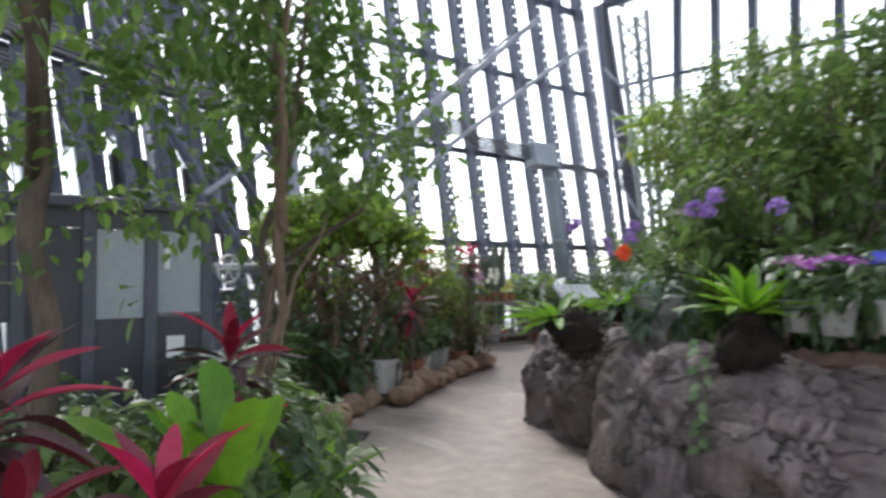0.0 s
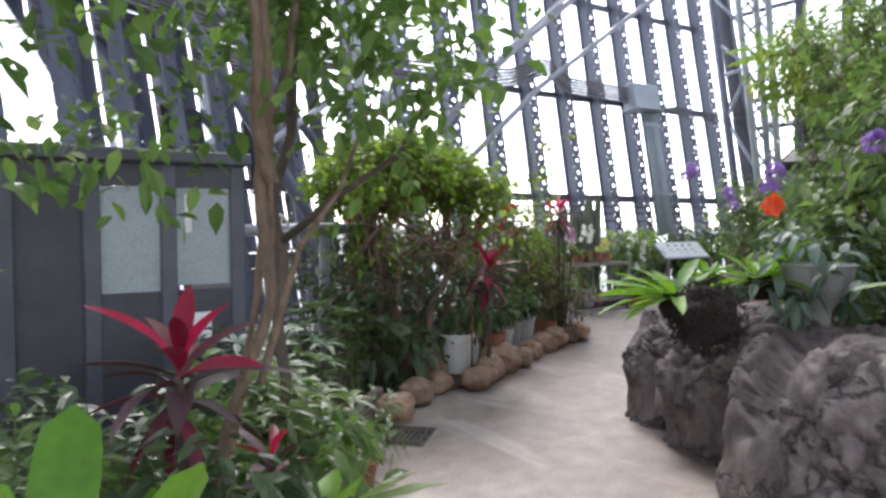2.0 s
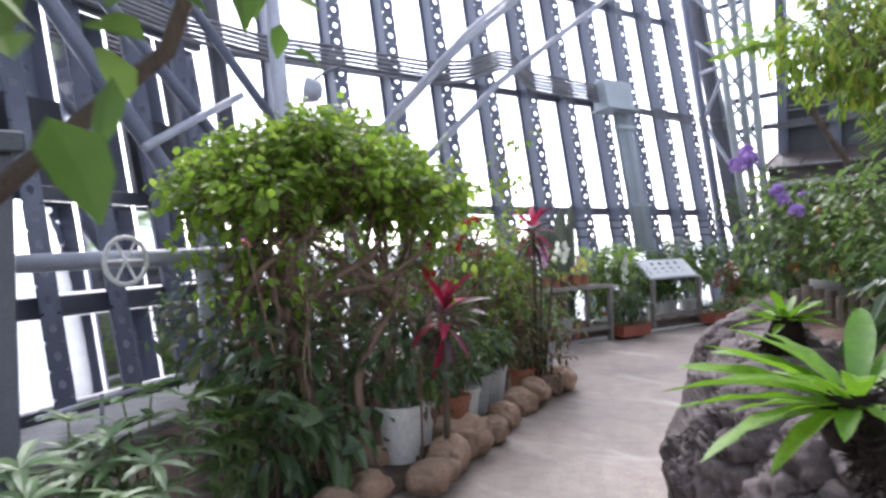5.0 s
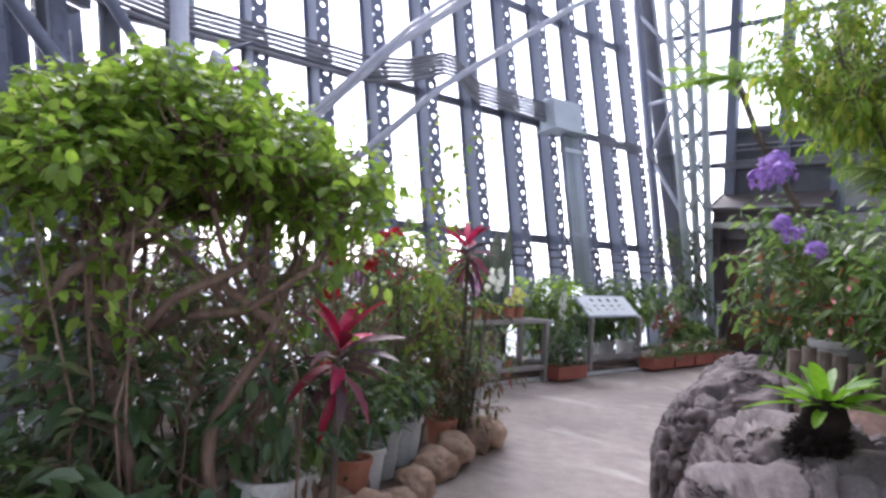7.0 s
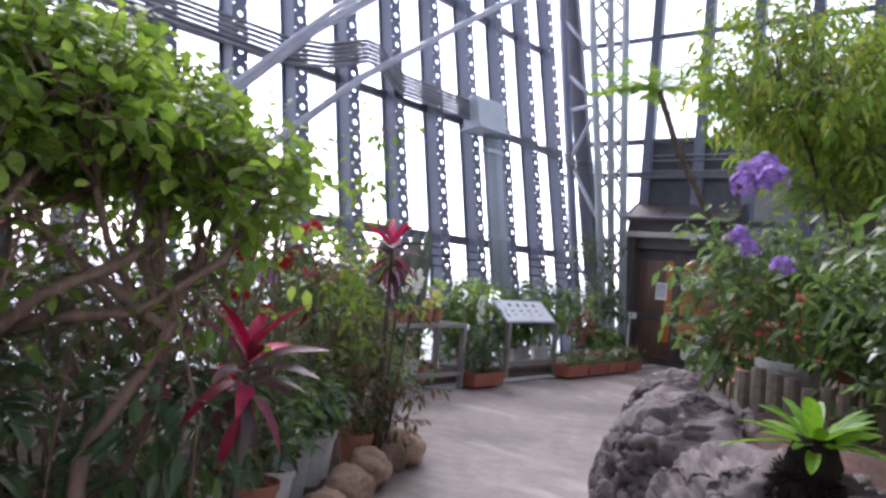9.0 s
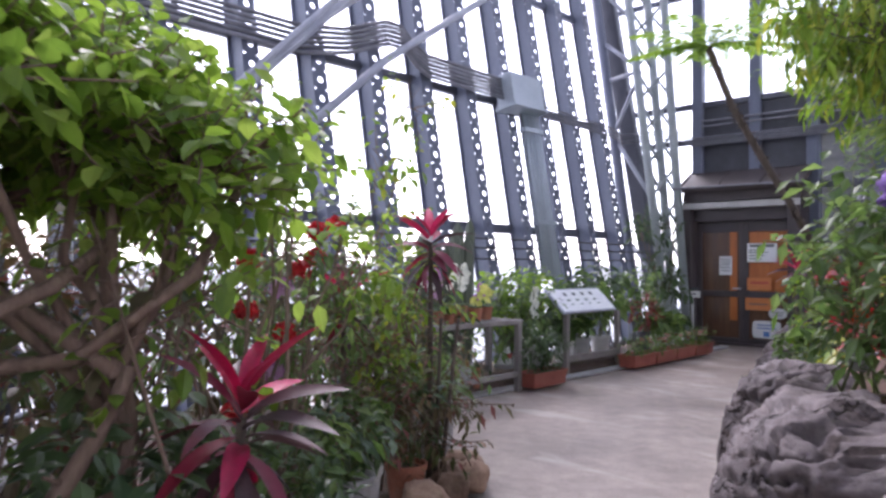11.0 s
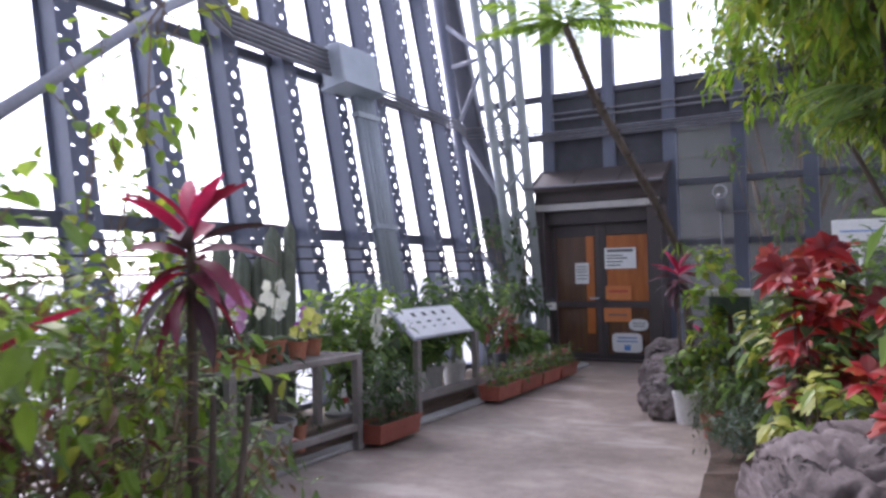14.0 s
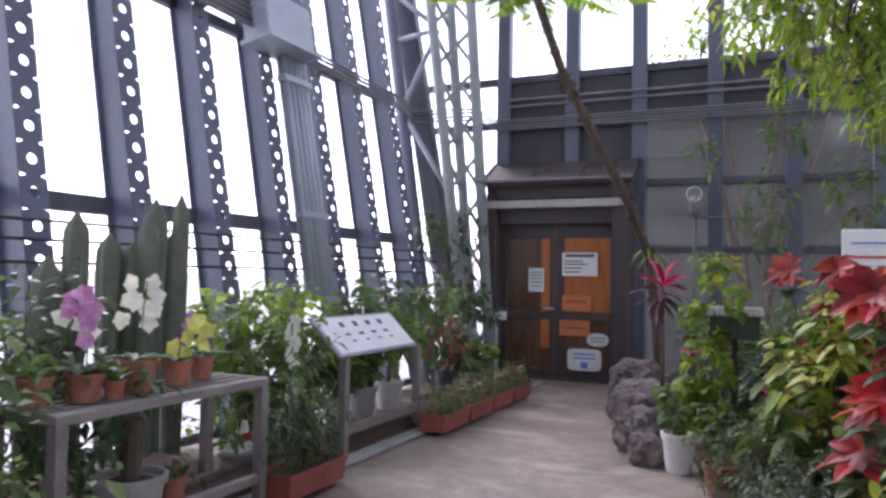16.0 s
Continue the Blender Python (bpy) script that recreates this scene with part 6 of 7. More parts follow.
def trough(y0, y1, x=-5.74, plant="leaf_dark", fl=None, hh=0.22):
    th = thing("trough_planter", "brick-red plastic trough planter along the kerb", "planter", pose(x, (y0 + y1) / 2, 0.036), "trough planters")
    L, wd, h = (y1 - y0) / 2 - 0.008, 0.12, 0.15
    body = Geo()
    ring = []
    for z, k in ((0, 0.86), (h * 0.82, 0.97), (h * 0.83, 1.04), (h, 1.05), (h, 0.95), (h * 0.8, 0.9)):
        ring.append([(sx * wd * k, sy * (L - wd * (1 - k)), z) for sx, sy in ((-1, -1), (1, -1), (1, 1), (-1, 1))])
    vs = [p for q in ring for p in q]
    fs = [(3, 2, 1, 0)]
    for i in range(5):
        for j in range(4):
            fs.append((i * 4 + j, i * 4 + (j + 1) % 4, i * 4 + 4 + (j + 1) % 4, i * 4 + 4 + j))
    body.add(vs, fs)
    part("body", body, M["red_plastic"], th)
    part("soil", Geo().box(-wd * 0.88, wd * 0.88, -L * 0.93, L * 0.93, h * 0.6, h * 0.82), M["soil"], th)
    lv = Geo()
    twig_leaves(lv, None, [(0, dy * L, h + hh * 0.4, 0.14, L * 0.5, hh * 0.5) for dy in (-0.5, 0.5)], 170 if fl is None else 60, 5, 0.065, 0.022, 0.3, 0.9, 1, 0.09, 0.2)
    part("foliage", lv, M[plant], th, kind="stuff")
    if fl:
        f = Geo()
        for _ in range(14):
            rosette(f, (R.uniform(-0.1, 0.1), R.uniform(-L, L) * 0.85, h + hh * R.uniform(0.5, 0.9)), UP + rvec(0.4), 6, 0.045, 0.03, 0.2, 0.4)
        part("flower_mat", f, M[fl], th, kind="stuff")
    return th


trough(7.98, 8.58, hh=0.48)
for k in range(4):
    trough(10.05 + k * 0.58, 10.62 + k * 0.58, fl="red_leaf2", plant="leaf_mid", hh=0.2)
GW = "pots below the glass wall"
for (x, y, r, h, mt, lf, ph) in ((-6.42, 8.75, 0.16, 0.28, "pot_grey", "leaf_mid", 0.6), (-6.5, 9.25, 0.15, 0.28, "pot_grey", "leaf_dark", 0.5), (-6.42, 9.7, 0.13, 0.28, "pot_white", "leaf_mid", 0.55), (-6.48, 10.15, 0.15, 0.3, "pot_grey", "leaf_dark", 0.6), (-6.5, 10.7, 0.14, 0.28, "pot_white", "leaf_mid", 0.6), (-6.4, 12.5, 0.13, 0.22, "pot_white", "leaf_dark", 0.25), (-6.62, 12.95, 0.14, 0.2, "pot_grey", "leaf_dark", 0.2), (-6.25, 12.0, 0.12, 0.24, "pot_grey", "leaf_mid", 0.3)):
    pot((x, y, 0.05), r, h, mt, "pale pot standing in the bed below the glass wall", tuft(lf, ph, 0.26, 46, 0.17, 0.075, 2), group=GW)
pot((-6.3, 11.55, 0.05), 0.1, 0.3, "dark", "narrow black pot below the glass wall", tuft("red_leaf2", 0.5, 0.2, 30, 0.12, 0.05, 2), group=GW)
for (x, y, zc, mt) in ((-6.55, 8.6, 0.9, "leaf_lime"), (-6.65, 9.4, 0.95, "leaf_lime"), (-6.6, 10.3, 0.95, "leaf_mid"), (-6.7, 11.1, 1.0, "leaf_dark"), (-6.65, 12.0, 0.95, "leaf_mid"), (-6.75, 13.0, 1.0, "leaf_dark"), (-6.6, 6.5, 0.75, "leaf_mid")):
    shrub("leafy pot plant spreading before the panes", (x, y, 0.05), [(0, 0, zc - 0.08, 0.24, 0.34, 0.22)], 50, 4, 0.13, 0.07, mt, "stem", 5, 0.008, "leafy_plant", "plant", "leafy plants by the panes", 0.45, 0.16, 2, 0.3)
wo = thing("white_orchid", "arching white orchid spray beside the sign", "orchid", pose(-6.2, 8.72, 0.05))
f, w = Geo(), Geo()
w.tube([(0, 0, 0), (0.0, 0.02, 0.5), (0.02, 0.0, 0.9), (0.1, -0.1, 0.95), (0.15, -0.16, 0.75)], 0.006, 5)
for k in range(9):
    f = Geo()
    rosette(f, (0.1 + 0.008 * k + R.uniform(-0.02, 0.02), -0.08 - 0.012 * k, 0.96 - 0.035 * k), (0.8, -0.6, 0.1), 5, 0.05, 0.045, 0.05, 0.1)
    part("flower", f, M["white_flower"], wo)
part("spike", w, M["stem"], wo)


def cactus_column(at, heights, label):
    th = thing("cactus", label, "cactus", pose(*at), "cacti by the panes")
    for (x, y, h, r) in heights:
        geo = Geo()
        rings, n = 16, 24
        vs, fs = [], []
        for i in range(rings):
            t = i / (rings - 1)
            rr = r * (0.75 + 0.5 * t) * math.sqrt(max(0.0, 1 - max(0.0, (t - 0.86) / 0.14) ** 2.6)) + 0.003
            for j in range(n):
                a = 2 * math.pi * j / n
                q = rr * (1 + 0.13 * math.cos(6 * a))
                vs.append((x + q * math.cos(a) + 0.03 * x * t, y + q * math.sin(a), h * t))
        for i in range(rings - 1):
            for j in range(n):
                fs.append((i * n + j, i * n + (j + 1) % n, (i + 1) * n + (j + 1) % n, (i + 1) * n + j))
        geo.add(vs, fs)
        part("stem", geo, M["cactus"], th, smooth=True)
    return th


for (x, y, hs) in ((-6.62, 7.75, [(0, 0, 1.45, 0.06), (0.04, 0.13, 1.72, 0.055), (-0.05, -0.12, 1.5, 0.055), (0.06, 0.27, 1.55, 0.05), (0.1, 0.02, 1.62, 0.045), (-0.02, 0.4, 1.78, 0.04)]), (-6.62, 7.2, [(0, 0, 1.35, 0.055), (0.03, 0.14, 1.6, 0.05), (0.02, -0.1, 1.1, 0.05)]), (-6.7, 8.15, [(0, 0, 1.3, 0.05)])):
    cactus_column((x, y, 0.04), hs, "tall ribbed grey-green cactus before the panes")

# ---- raised bed on the right ----
def fibre_ball(at, r):
    """A ragged ball of root fibre, bristling with short roots."""
    th = thing("fibre_ball", "dark brown ball of root fibre holding a fern", "root ball", pose(*at))
    part("core", boulder_mesh("core", (r, r, r * 0.95), int(at[0] * 50) + 80, M["fibre"], 4, 0.3, 0.9), M["fibre"], th)
    hair = Geo()
    for _ in range(900):
        u = unit()
        p = u * r * R.uniform(0.85, 1.02)
        hair.tube([p, p + (u * 0.5 + rvec(1.0)) * 0.022 - UP * 0.008], 0.004, 3, 0.002, cap=False)
    part("fuzz", hair, M["fibre"], th, kind="stuff")
    return th


fibre_ball((-0.08, 1.97, 0.87), 0.165)
nest_fern((-0.24, 1.95, 0.88), 26, 0.36, 0.06, 48, flop=0.32, spread=(70, 320))
nest_fern((-0.1, 2.4, 0.95), 18, 0.3, 0.06, 55)
fibre_ball((0.95, 2.05, 0.84), 0.17)
nest_fern((0.95, 2.05, 0.97), 30, 0.42, 0.07, 62)
fibre_ball((-1.22, 3.54, 0.79), 0.085)
nest_fern((-1.2, 3.54, 0.85), 26, 0.22, 0.05, 62, flop=0.35, tip=0.62, blunt=0.5)
vine = thing("trailing_vine", "trailing vine of pale spotted leaves over the rock", "vine", pose(0.85, 1.83, 0.0))
f, w = Geo(), Geo()
w.tube([(0, 0.1, 0.95), (-0.02, 0.0, 0.75), (-0.04, -0.02, 0.3)], 0.005, 5)
for k in range(13):
    z = 0.9 - 0.045 * k
    f.leaf((-0.03 + R.uniform(-0.02, 0.02), -0.03, z), (R.choice((-1, 1)), -0.4, -0.5), (0, -1, 0.4), 0.065, 0.045, 0.2, 3)
part("stem", w, M["stem"], vine)
part("leaves", f, M["leaf_pale"], vine)
ROUND = lambda g_, p: head_of_petals(g_, p, 0.055, 40, 0.024)
shrub("tall dense shrub with heads of lilac flowers", (0.55, 3.45, 0.75), [(-0.15, 0.0, 0.95, 0.62, 0.5, 0.62), (0.5, 0.1, 1.1, 0.6, 0.5, 0.7), (-0.35, -0.3, 0.5, 0.4, 0.4, 0.4), (0.1, -0.35, 0.75, 0.5, 0.3, 0.4), (0.3, 0.3, 1.7, 0.6, 0.5, 0.4)], 850, 5, 0.12, 0.055, "leaf_mid", "bark_dark", 12, 0.016, "flowering_shrub", twig=0.17, shell=0.45, seg=2, base_r=0.3,
      flowers=[flowers_part("flower_head", [(0.5, 2.55, 1.7), (0.42, 2.6, 1.62), (0.32, 2.62, 1.64), (0.85, 2.6, 1.62), (-0.45, 3.1, 1.58), (-0.55, 3.2, 1.5)], "lilac", ROUND)])
shrub("green shrub climbing to the roof", (1.7, 4.2, 0.75), [(0, 0, 1.1, 0.8, 0.6, 0.9), (0.2, 0.1, 2.2, 0.9, 0.7, 0.7), (-0.6, 0.3, 1.9, 0.6, 0.6, 0.7)], 620, 5, 0.13, 0.06, "leaf_mid", "bark_dark", 8, 0.018, "tall_shrub", twig=0.18, shell=0.4, base_r=0.3)
shrub("dense green shrub with fine leaves and lilac heads", (-0.75, 4.7, 0.75), [(0.1, 0.0, 0.75, 0.55, 0.6, 0.6), (0.35, -0.2, 1.5, 0.6, 0.6, 0.6), (-0.35, 0.3, 0.5, 0.45, 0.5, 0.4), (0.5, 0.2, 2.1, 0.6, 0.6, 0.5), (-0.1, -0.2, 0.35, 0.35, 0.35, 0.3)], 1000, 6, 0.085, 0.04, "leaf_mid", "bark_dark", 14, 0.014, "flowering_shrub", twig=0.15, shell=0.45, base_r=0.3,
      flowers=[flowers_part("flower_head", [(-1.4, 3.6, 1.68), (-1.36, 3.56, 1.64), (-1.46, 3.62, 1.63), (-1.78, 4.6, 1.56), (-1.72, 4.55, 1.5), (-1.52, 4.3, 1.42), (-1.5, 3.76, 1.69), (-1.92, 5.2, 1.54)], "lilac", lambda g_, p: head_of_petals(g_, p, 0.042, 36, 0.019))])
shrub("yellow-green shrub topping the raised bed", (-0.2, 5.3, 0.75), [(0, 0, 1.6, 0.6, 0.6, 0.5), (-0.2, -0.2, 2.2, 0.5, 0.5, 0.4)], 320, 6, 0.085, 0.04, "leaf_bamboo", "bark_dark", 8, 0.014, "shrub", twig=0.15, shell=0.4, base_r=0.3)
shrub("leafy stems bearing flower heads over the rock", (-1.12, 4.8, 0.75), [(0.0, 0.0, 0.3, 0.28, 0.35, 0.25), (-0.15, 0.35, 0.55, 0.2, 0.25, 0.2), (0.05, -0.5, 0.62, 0.16, 0.25, 0.14)], 120, 5, 0.085, 0.045, "leaf_mid", "stem", 8, 0.008, "leafy_plant", "plant", shell=0.25)
shrub("leafy undergrowth behind the rocks", (-0.35, 3.7, 0.75), [(0, 0, 0.3, 0.5, 0.45, 0.3), (0.9, -0.5, 0.3, 0.5, 0.3, 0.28), (1.7, -0.6, 0.3, 0.5, 0.35, 0.3)], 260, 5, 0.14, 0.065, "leaf_dark", "stem", 8, 0.01, "undergrowth", shell=0.25, seg=2, base_r=0.4)
shrub("orange-red flower on a leafy stem", (0.05, 2.75, 0.75), [(0, 0, 0.3, 0.22, 0.2, 0.25)], 40, 5, 0.1, 0.05, "leaf_mid", "stem", 4, 0.008, "flowering_plant", "plant", flowers=[flowers_part("flower", [(0.11, 2.17, 1.36)], "orange_flower", lambda g_, p: rosette(g_, p, (0.4, -0.8, 0.3), 7, 0.062, 0.05, 0.1, 0.4))])
urn = thing("stone_urn", "pale grey urn with a fluted bowl on the rock", "urn", pose(0.12, 2.52, 0.72))
part("bowl", Geo().lathe([(0.07, 0), (0.08, 0.03), (0.05, 0.1), (0.06, 0.16), (0.13, 0.26), (0.16, 0.36), (0.17, 0.37), (0.15, 0.38), (0.12, 0.33)], 24), M["pot_grey"], urn, smooth=False)
f = Geo()
twig_leaves(f, None, [(0, 0, 0.36, 0.2, 0.2, 0.1)], 26, 4, 0.12, 0.06, 0.6, 0.9, 2)
part("foliage", f, M["leaf_grey"], urn)
for (x, y, mts, z) in ((1.12, 2.25, "pink_flower", 1.3), (1.34, 2.15, "purple", 1.3), (1.62, 2.1, "blue", 1.32), (1.85, 2.2, "blue", 1.3)):
    def cin(th, zz, mt=mts):
        f, l2 = Geo(), Geo()
        twig_leaves(l2, None, [(0, 0, zz + 0.1, 0.15, 0.15, 0.1)], 26, 4, 0.09, 0.05, 0.4, 0.9, 2)
        for _ in range(26):
            a, q = R.random() * 6.28, R.random() ** 0.5 * 0.15
            f = Geo()
            rosette(f, (q * math.cos(a), q * math.sin(a), zz + 0.24 - q * q * 2), UP + rvec(0.5) + Vector((0.2, -0.5, 0)), 9, 0.034, 0.02, 0.1, 0.2, 1)
            part("flower", f, M[mt], th)
        part("foliage", l2, M["leaf_dark"], th, kind="stuff")
    pot((x, y, z - 0.36), 0.09, 0.16, "pot_grey", "pot of daisy-like flowers on the rocks", cin, group="flower pots on the rocks")
lf = thing("log_edging", "row of short upright peeled logs edging the soil", "edging", pose(-1.35, 4.85, 0.72))
for k in range(14):
    part("log", Geo().tube([(-0.45 + 0.075 * k, -0.02 * k, 0), (-0.45 + 0.075 * k, -0.02 * k, 0.24 + R.uniform(-0.03, 0.03))], 0.033, 8), M["wood"], lf, smooth=False)
GR = "pots in the raised bed"
shrub("green leafy plant bearing lilac heads at the bed's edge", (-2.0, 5.3, 0.78), [(-0.05, 0.0, 0.4, 0.2, 0.25, 0.25), (0.0, -0.1, 0.68, 0.24, 0.24, 0.16), (0.3, 0.1, 0.7, 0.22, 0.22, 0.2)], 170, 5, 0.085, 0.045, "leaf_mid", "stem", 8, 0.008, "leafy_plant", "plant", shell=0.2)
pot((-1.65, 5.05, 0.78), 0.15, 0.24, "pot_white", "wide white bowl pot in the raised bed", tuft("leaf_mid", 0.4, 0.26, 60, 0.1, 0.045, 2), group=GR, taper=0.6)
pot((-1.35, 5.0, 0.78), 0.1, 0.24, "terracotta", "terracotta pot in the raised bed", tuft("leaf_mid", 0.45, 0.24, 46, 0.1, 0.045, 2), group=GR)
pot((-1.05, 4.6, 0.78), 0.1, 0.24, "terracotta", "terracotta pot behind the logs", tuft("leaf_dark", 0.3, 0.2, 40, 0.1, 0.045, 2), group=GR)
pot((-0.85, 4.2, 0.78), 0.12, 0.2, "pot_white", "white pot behind the fern", tuft("leaf_mid", 0.3, 0.2, 40, 0.1, 0.045, 2), group=GR)
pot((-2.05, 5.35, 0.86), 0.06, 0.08, "pot_grey", "small grey pot on the boulder", lambda th, z: (tuft("leaf_mid", 0.1, 0.06, 8, 0.06, 0.03)(th, z), part("flower", (lambda g_: (rosette(g_, (0, 0, z + 0.14), (0.3, -0.5, 0.8), 6, 0.08, 0.06, 0.1, 0.4), g_)[1])(Geo()), M["orange_flower"], th)))

# ---- side bed before the end wall ----
def poinsettia(at, h, heads, label="tall plant with flame-red bracts", mt="red_leaf", size=0.14, leaf="leaf_dark"):
    th = thing("red_bract_plant", label, "plant", pose(*at), "red-bracted plants")
    w, lv = Geo(), Geo()
    for k in range(heads):
        z = h * (0.35 + 0.65 * (k + 0.5) / heads) * R.uniform(0.92, 1.05)
        tip = Vector((R.uniform(-0.22, 0.22), R.uniform(-0.22, 0.22), z))
        branch_to(w, (tip.x * 0.2, tip.y * 0.2, -0.02), tip, 0.009, 5, 0.03)
        b = Geo()
        rosette(b, tip, (rvec(0.5) + Vector((-0.3, -0.6, 0.8))), 8, size, size * 0.5, 0.25, 0.45, 3)
        rosette(b, tip - Vector((0, 0, 0.05)), UP, 7, size * 1.1, size * 0.5, 0.45, 0.1, 3)
        part("bract_star", b, M[mt], th)
        rosette(lv, tip - Vector((0, 0, 0.14)), UP, 6, size * 1.1, size * 0.45, 0.4, 0.1, 3)
    part("branchwork", w, M["bark_dark"], th, kind="stuff")
    part("foliage", lv, M[leaf], th, kind="stuff")
    return th


poinsettia((-2.95, 9.85, 0.1), 1.4, 10, size=0.17)
poinsettia((-2.6, 9.6, 0.1), 1.35, 8, size=0.16)
poinsettia((-2.35, 6.75, 0.1), 0.8, 6, size=0.12)
poinsettia((-2.64, 8.0, 0.1), 1.4, 10, size=0.16)
poinsettia((-2.2, 7.7, 0.1), 1.25, 6)
cordyline((-4.02, 10.8, 0.05), 1.2, 30, 0.42, 14, label="dusky cordyline with a pink heart beside the boulders")
cordyline((-3.15, 9.55, 0.08), 0.45, 14, 0.3, 5, label="low magenta and grey-leaved cordyline")
cordyline((-3.75, 10.5, 0.08), 0.6, 14, 0.28, 3, label="low dusky cordyline among the boulders")
pot((-3.78, 9.9, 0.0), 0.115, 0.27, "white", "clean white pot on the path's edge", tuft("leaf_mid", 0.3, 0.17, 30, 0.09, 0.045, 2), group="pots of the side bed")
pot((-3.47, 9.42, 0.0), 0.11, 0.2, "terracotta", "terracotta pot on the path's edge", tuft("leaf_mid", 0.3, 0.2, 50, 0.05, 0.02), group="pots of the side bed")
shrub("thin climber of round yellow-green leaves on a cane", (-3.6, 9.95, 0.08), [(0.0, 0, 0.7, 0.14, 0.14, 0.32), (0.05, 0.0, 1.15, 0.14, 0.14, 0.28), (-0.05, 0.0, 0.4, 0.14, 0.14, 0.2)], 75, 5, 0.085, 0.065, "leaf_bamboo", "stem", 4, 0.006, "climber", "plant", twig=0.1, seg=2, shell=0.2)
shrub("feathery dark green low plant", (-3.25, 9.05, 0.08), [(0, 0, 0.22, 0.28, 0.3, 0.2)], 120, 6, 0.07, 0.014, "leaf_dark", "stem", 6, 0.006, "feathery_plant", "plant", twig=0.12, shell=0.1)
shrub("small grey-green plant with tiny leaves", (-3.08, 8.5, 0.08), [(0, 0, 0.18, 0.24, 0.28, 0.17)], 110, 6, 0.045, 0.014, "leaf_grey", "stem", 6, 0.006, "feathery_plant", "plant", twig=0.1, shell=0.1)
shrub("croton with broad yellow and green leaves", (-2.62, 7.5, 0.1), [(0, 0, 0.35, 0.2, 0.3, 0.3)], 45, 5, 0.11, 0.05, "leaf_yellow", "bark", 7, 0.009, "croton", "plant", "crotons", 0.4, 0.15, 2, 0.25)
shrub("croton with splashed yellow leaves", (-2.88, 9.15, 0.1), [(0, 0, 0.5, 0.26, 0.3, 0.45), (0.1, 0.05, 0.9, 0.2, 0.22, 0.22)], 100, 5, 0.13, 0.07, "leaf_yellow", "bark", 7, 0.009, "croton", "plant", "crotons", 0.4, 0.15, 2, 0.25)
for (x, y, zc, mt) in ((-3.3, 10.6, 0.4, "leaf_dark"), (-2.9, 9.2, 0.45, "leaf_mid"), (-3.4, 11.4, 0.5, "leaf_mid"), (-2.6, 11.0, 0.6, "leaf_dark"), (-2.2, 9.8, 0.8, "leaf_mid"), (-1.9, 8.3, 0.9, "leaf_dark"), (-3.7, 12.6, 0.5, "leaf_dark"), (-2.8, 12.6, 0.6, "leaf_mid"), (-1.6, 11.8, 0.7, "leaf_dark")):
    shrub("leafy green plant filling the side bed", (x, y, 0.08), [(0, 0, zc, 0.36, 0.4, zc * 0.8)], 110, 5, 0.14, 0.06, mt, "stem", 6, 0.01, "leafy_plant", "plant", "leafy plants of the side bed", 0.4, 0.16, 2, 0.25)
# green feeder box on a post, not a lamp
feeder_box = thing("green_feeder", "pale green feeder box with a white lid on a post", "lantern", pose(-3.43, 10.05, 0.08))
part("post", Geo().box(-0.02, 0.02, -0.02, 0.02, 0, 0.84), M["wood_dark"], feeder_box)
part("body", Geo().box(-0.16, 0.16, -0.07, 0.07, 0.84, 1.0, ch=0.006), M["leaf_grey"], feeder_box)
part("lid", Geo().box(-0.18, 0.18, -0.09, 0.09, 1.0, 1.06, ch=0.008), M["white"], feeder_box)
ws = thing("bed_sign", "white sign with a red line on a post in the bed", "sign", pose(-2.45, 11.5, 0.08, 0, 0, 10))
part("post", Geo().box(-0.02, 0.02, -0.02, 0.02, 0, 1.5), M["white"], ws)
part("board", Geo().box(-0.25, 0.25, -0.035, -0.021, 1.38, 1.68, ch=0.006), M["paper"], ws)
part("print_line", Geo().box(-0.18, 0.15, -0.039, -0.0355, 1.44, 1.465), M["ink_red"], ws)
part("print_line", Geo().box(-0.18, 0.18, -0.039, -0.0355, 1.56, 1.575), M["ink_blue"], ws)


def frond(geo, p, d, length, leaflets, ll, lw, droop=0.5):
    """A feather frond: a drooping rib with leaflets on both sides."""
    d = Vector(d).normalized()
    s = d.cross(UP).normalized()
    prev = None
    for i in range(leaflets):
        t = (i + 1) / leaflets
        q = Vector(p) + d * length * t + Vector((0, 0, -droop * length * t * t))
        dd = (d - UP * 2 * droop * t).normalized()
        k = math.sin(math.pi * min(0.97, t * 0.85 + 0.12))
        for sg_ in (-1, 1):
            geo.leaf(q, s * sg_ + dd * 0.45 + rvec(0.08), UP, ll * k, lw, 0.25, 1)
        if prev is not None:
            geo.tube([prev, q], 0.005, 3, cap=False)
        prev = q


tf = thing("tree_fern", "leaning tree fern with a shaggy dark trunk", "tree fern", pose(-4.45, 13.25, 0.08))
tr_ = Geo()
pts = [(0.05, 0.1, -0.1), (0.0, 0.0, 0.8), (-0.05, -0.15, 1.5), (-0.2, -0.6, 2.05), (-0.5, -0.95, 2.75), (-0.8, -1.12, 3.4), (-1.05, -1.35, 4.24)]
tr_.tube(pts, 0.05, 9, 0.048)
for _ in range(420):
    i = R.randrange(2, 6)
    p = Vector(pts[i]).lerp(Vector(pts[i + 1]), R.random())
    u = unit()
    tr_.leaf(p + u * 0.042, u + UP * 0.6, u, 0.075, 0.035, 0.1, 1)
part("trunk", tr_, M["bark_dark"], tf)
fr_ = Geo()
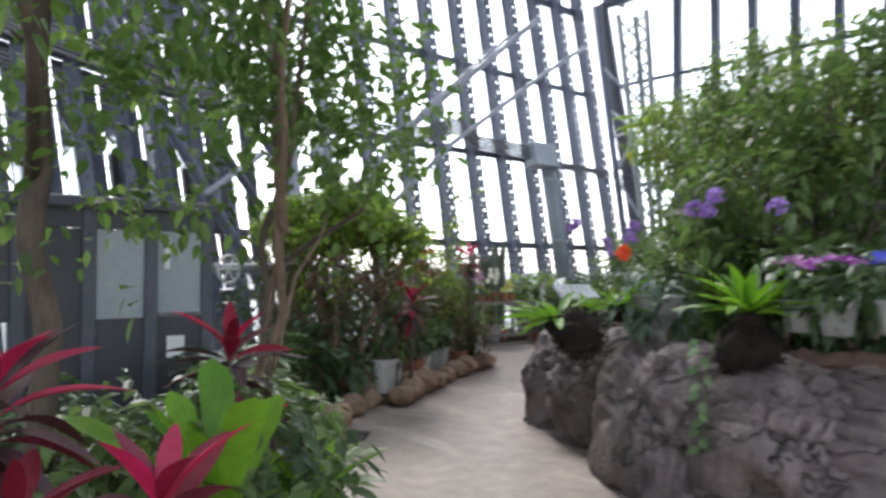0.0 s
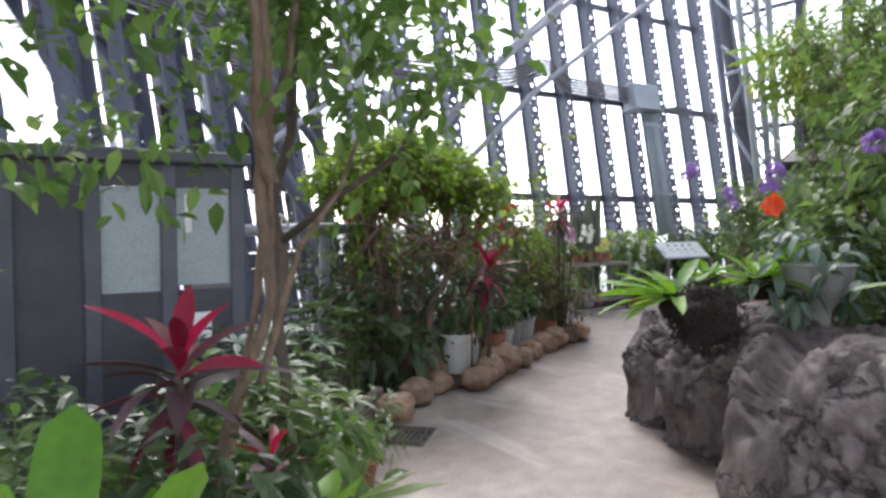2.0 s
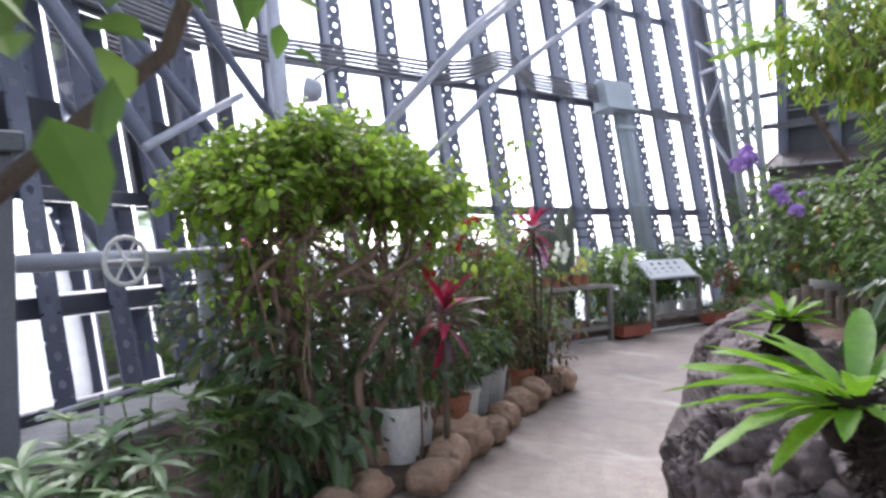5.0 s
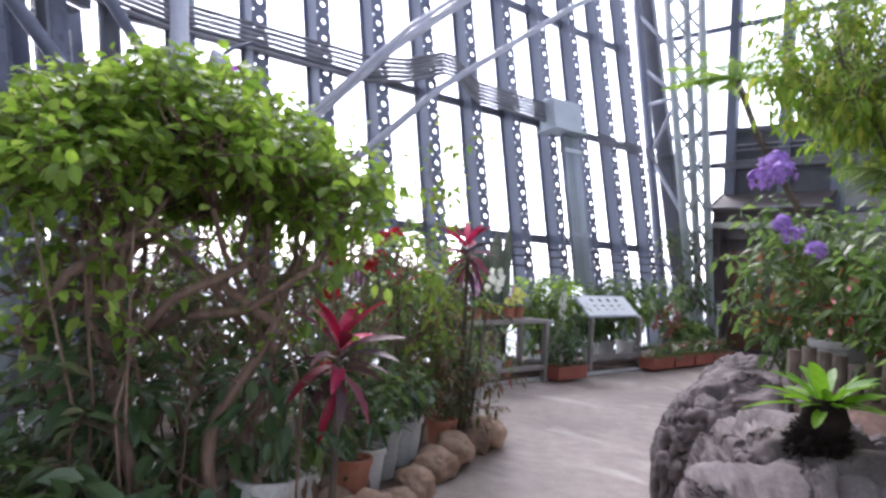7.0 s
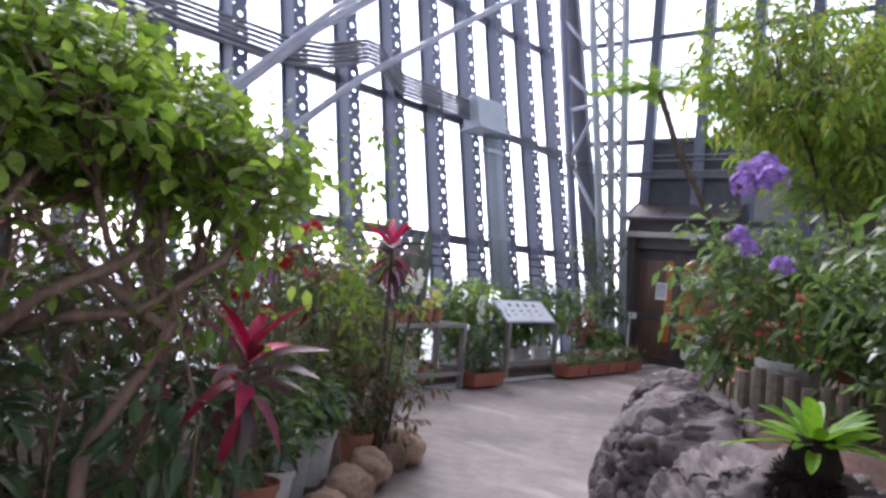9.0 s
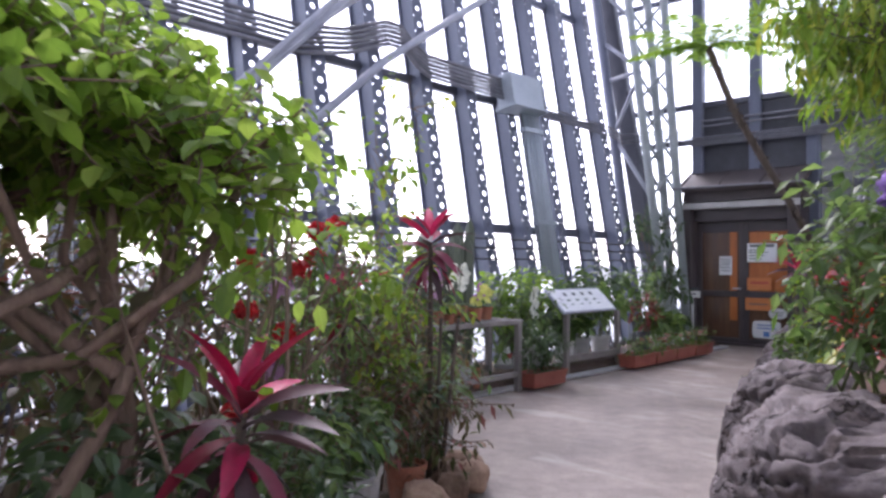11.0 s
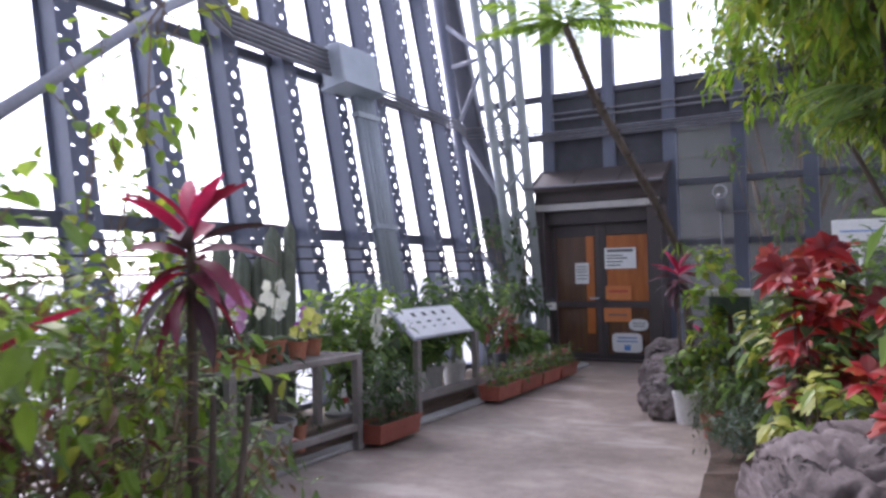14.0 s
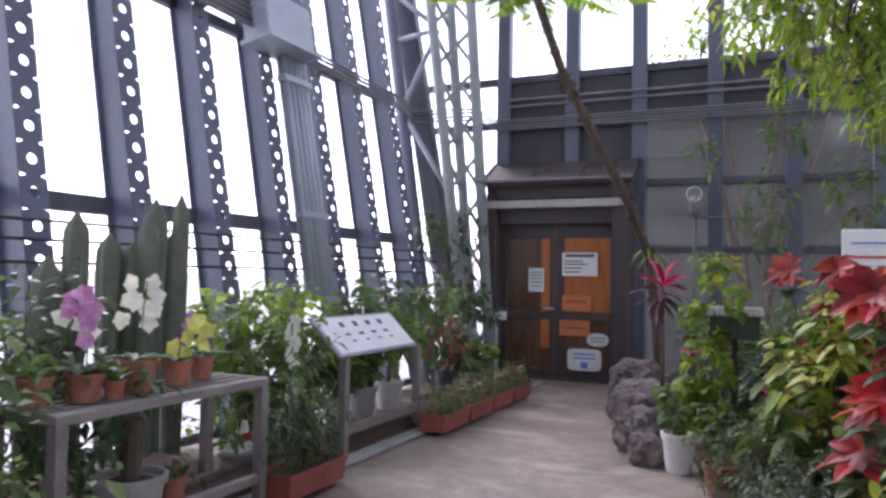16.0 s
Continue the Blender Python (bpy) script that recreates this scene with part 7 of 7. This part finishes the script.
for k in range(11):
    a = radians(k * 137.5)
    frond(fr_, (-1.06, -1.37, 4.29), (math.cos(a), math.sin(a), R.uniform(0.1, 0.5)), R.uniform(1.1, 1.5), 34, 0.32, 0.05, 0.32)
part("frond_crown", fr_, M["leaf_lime"], tf, kind="stuff")
fl2 = Geo()
for (px, py, pz) in ((-0.0, -0.1, 1.55), (-0.06, -0.2, 1.6)):
    for k in range(6):
        fl2.leaf((px, py, pz), (math.cos(k), math.sin(k), -0.2), UP, 0.25, 0.03, 0.7, 3)
part("dry_tuft", fl2, M["leaf_bamboo"], tf)
yb = shrub("leaning tree with hanging yellow-green feathery leaves", (-1.9, 9.0, 0.1), [(-0.9, 0.3, 2.9, 0.6, 0.7, 0.45), (-0.3, -0.4, 3.1, 0.8, 0.8, 0.6), (-0.5, -1.2, 2.85, 0.5, 0.7, 0.4), (0.4, 0.4, 3.3, 0.9, 0.9, 0.7), (-0.4, -1.9, 2.9, 0.7, 0.8, 0.5), (0.2, -0.9, 2.6, 0.7, 0.8, 0.5), (-0.3, 0.9, 2.6, 0.7, 0.6, 0.45), (-0.2, 0.0, 2.3, 0.5, 0.6, 0.3)], 2500, 7, 0.1, 0.042, "leaf_bamboo", "bark_dark", 9, 0.03, "feathery_tree", "tree", twig=0.22, shell=0.3, droop=0.55)
fp = thing("fan_palm", "palm with drooping pleated fan leaves", "palm", pose(-1.9, 8.1, 0.1))
tr_ = Geo()
tr_.tube([(0, 0, -0.1), (0.05, 0.0, 1.0), (0.0, 0.05, 2.0)], 0.06, 9, 0.045)
part("trunk", tr_, M["bark_dark"], fp, smooth=True)
fr_ = Geo()
for k in range(9):
    a, el = radians(k * 137.5), R.uniform(0.1, 0.7)
    d = Vector((math.cos(a), math.sin(a), el)).normalized()
    c = Vector((0, 0.05, 2.0)) + d * 0.5
    fr_.tube([(0, 0.05, 2.0), c], 0.01, 5, cap=False)
    s = d.cross(UP).normalized()
    for j in range(15):
        q = (j - 7) / 7 * 1.25
        fr_.leaf(c, d * math.cos(q) + s * math.sin(q), UP, 0.5, 0.045, 0.45, 3)
part("fan_leaves", fr_, M["leaf_mid"], fp, kind="stuff")
shrub("dark climbing plant on the corner tower", (-6.98, 13.35, 0.07), [(0, 0, 1.3, 0.16, 0.15, 0.5), (0.2, 0.1, 1.85, 0.14, 0.12, 0.26), (-0.25, -0.1, 1.8, 0.2, 0.15, 0.3)], 60, 5, 0.14, 0.05, "leaf_dark", "bark", 6, 0.015, "climber", twig=0.15, seg=2, shell=0.2)
shrub("thin vine hanging before the dusty panes", (-3.3, 13.7, 0.08), [(0.0, 0, 2.0, 0.25, 0.12, 0.45), (0.2, 0, 2.9, 0.2, 0.12, 0.25), (-0.6, 0, 2.75, 0.25, 0.1, 0.12), (0.9, -0.1, 2.2, 0.3, 0.12, 0.5), (1.5, -0.2, 2.7, 0.35, 0.15, 0.3)], 150, 4, 0.12, 0.05, "leaf_mid", "bark", 4, 0.01, "climber", twig=0.16, seg=2, shell=0.2)
shrub("pale leafy tree outside the end wall", (-3.4, 16.4, -0.35), [(0, 0, 5.6, 1.0, 0.6, 0.9), (1.3, 0.1, 5.2, 0.9, 0.6, 0.8), (-0.9, 0, 5.0, 0.6, 0.5, 0.6)], 420, 5, 0.16, 0.07, "leaf_bamboo", "bark", 6, 0.05, "outdoor_tree", "tree", shell=0.3, twig=0.3)
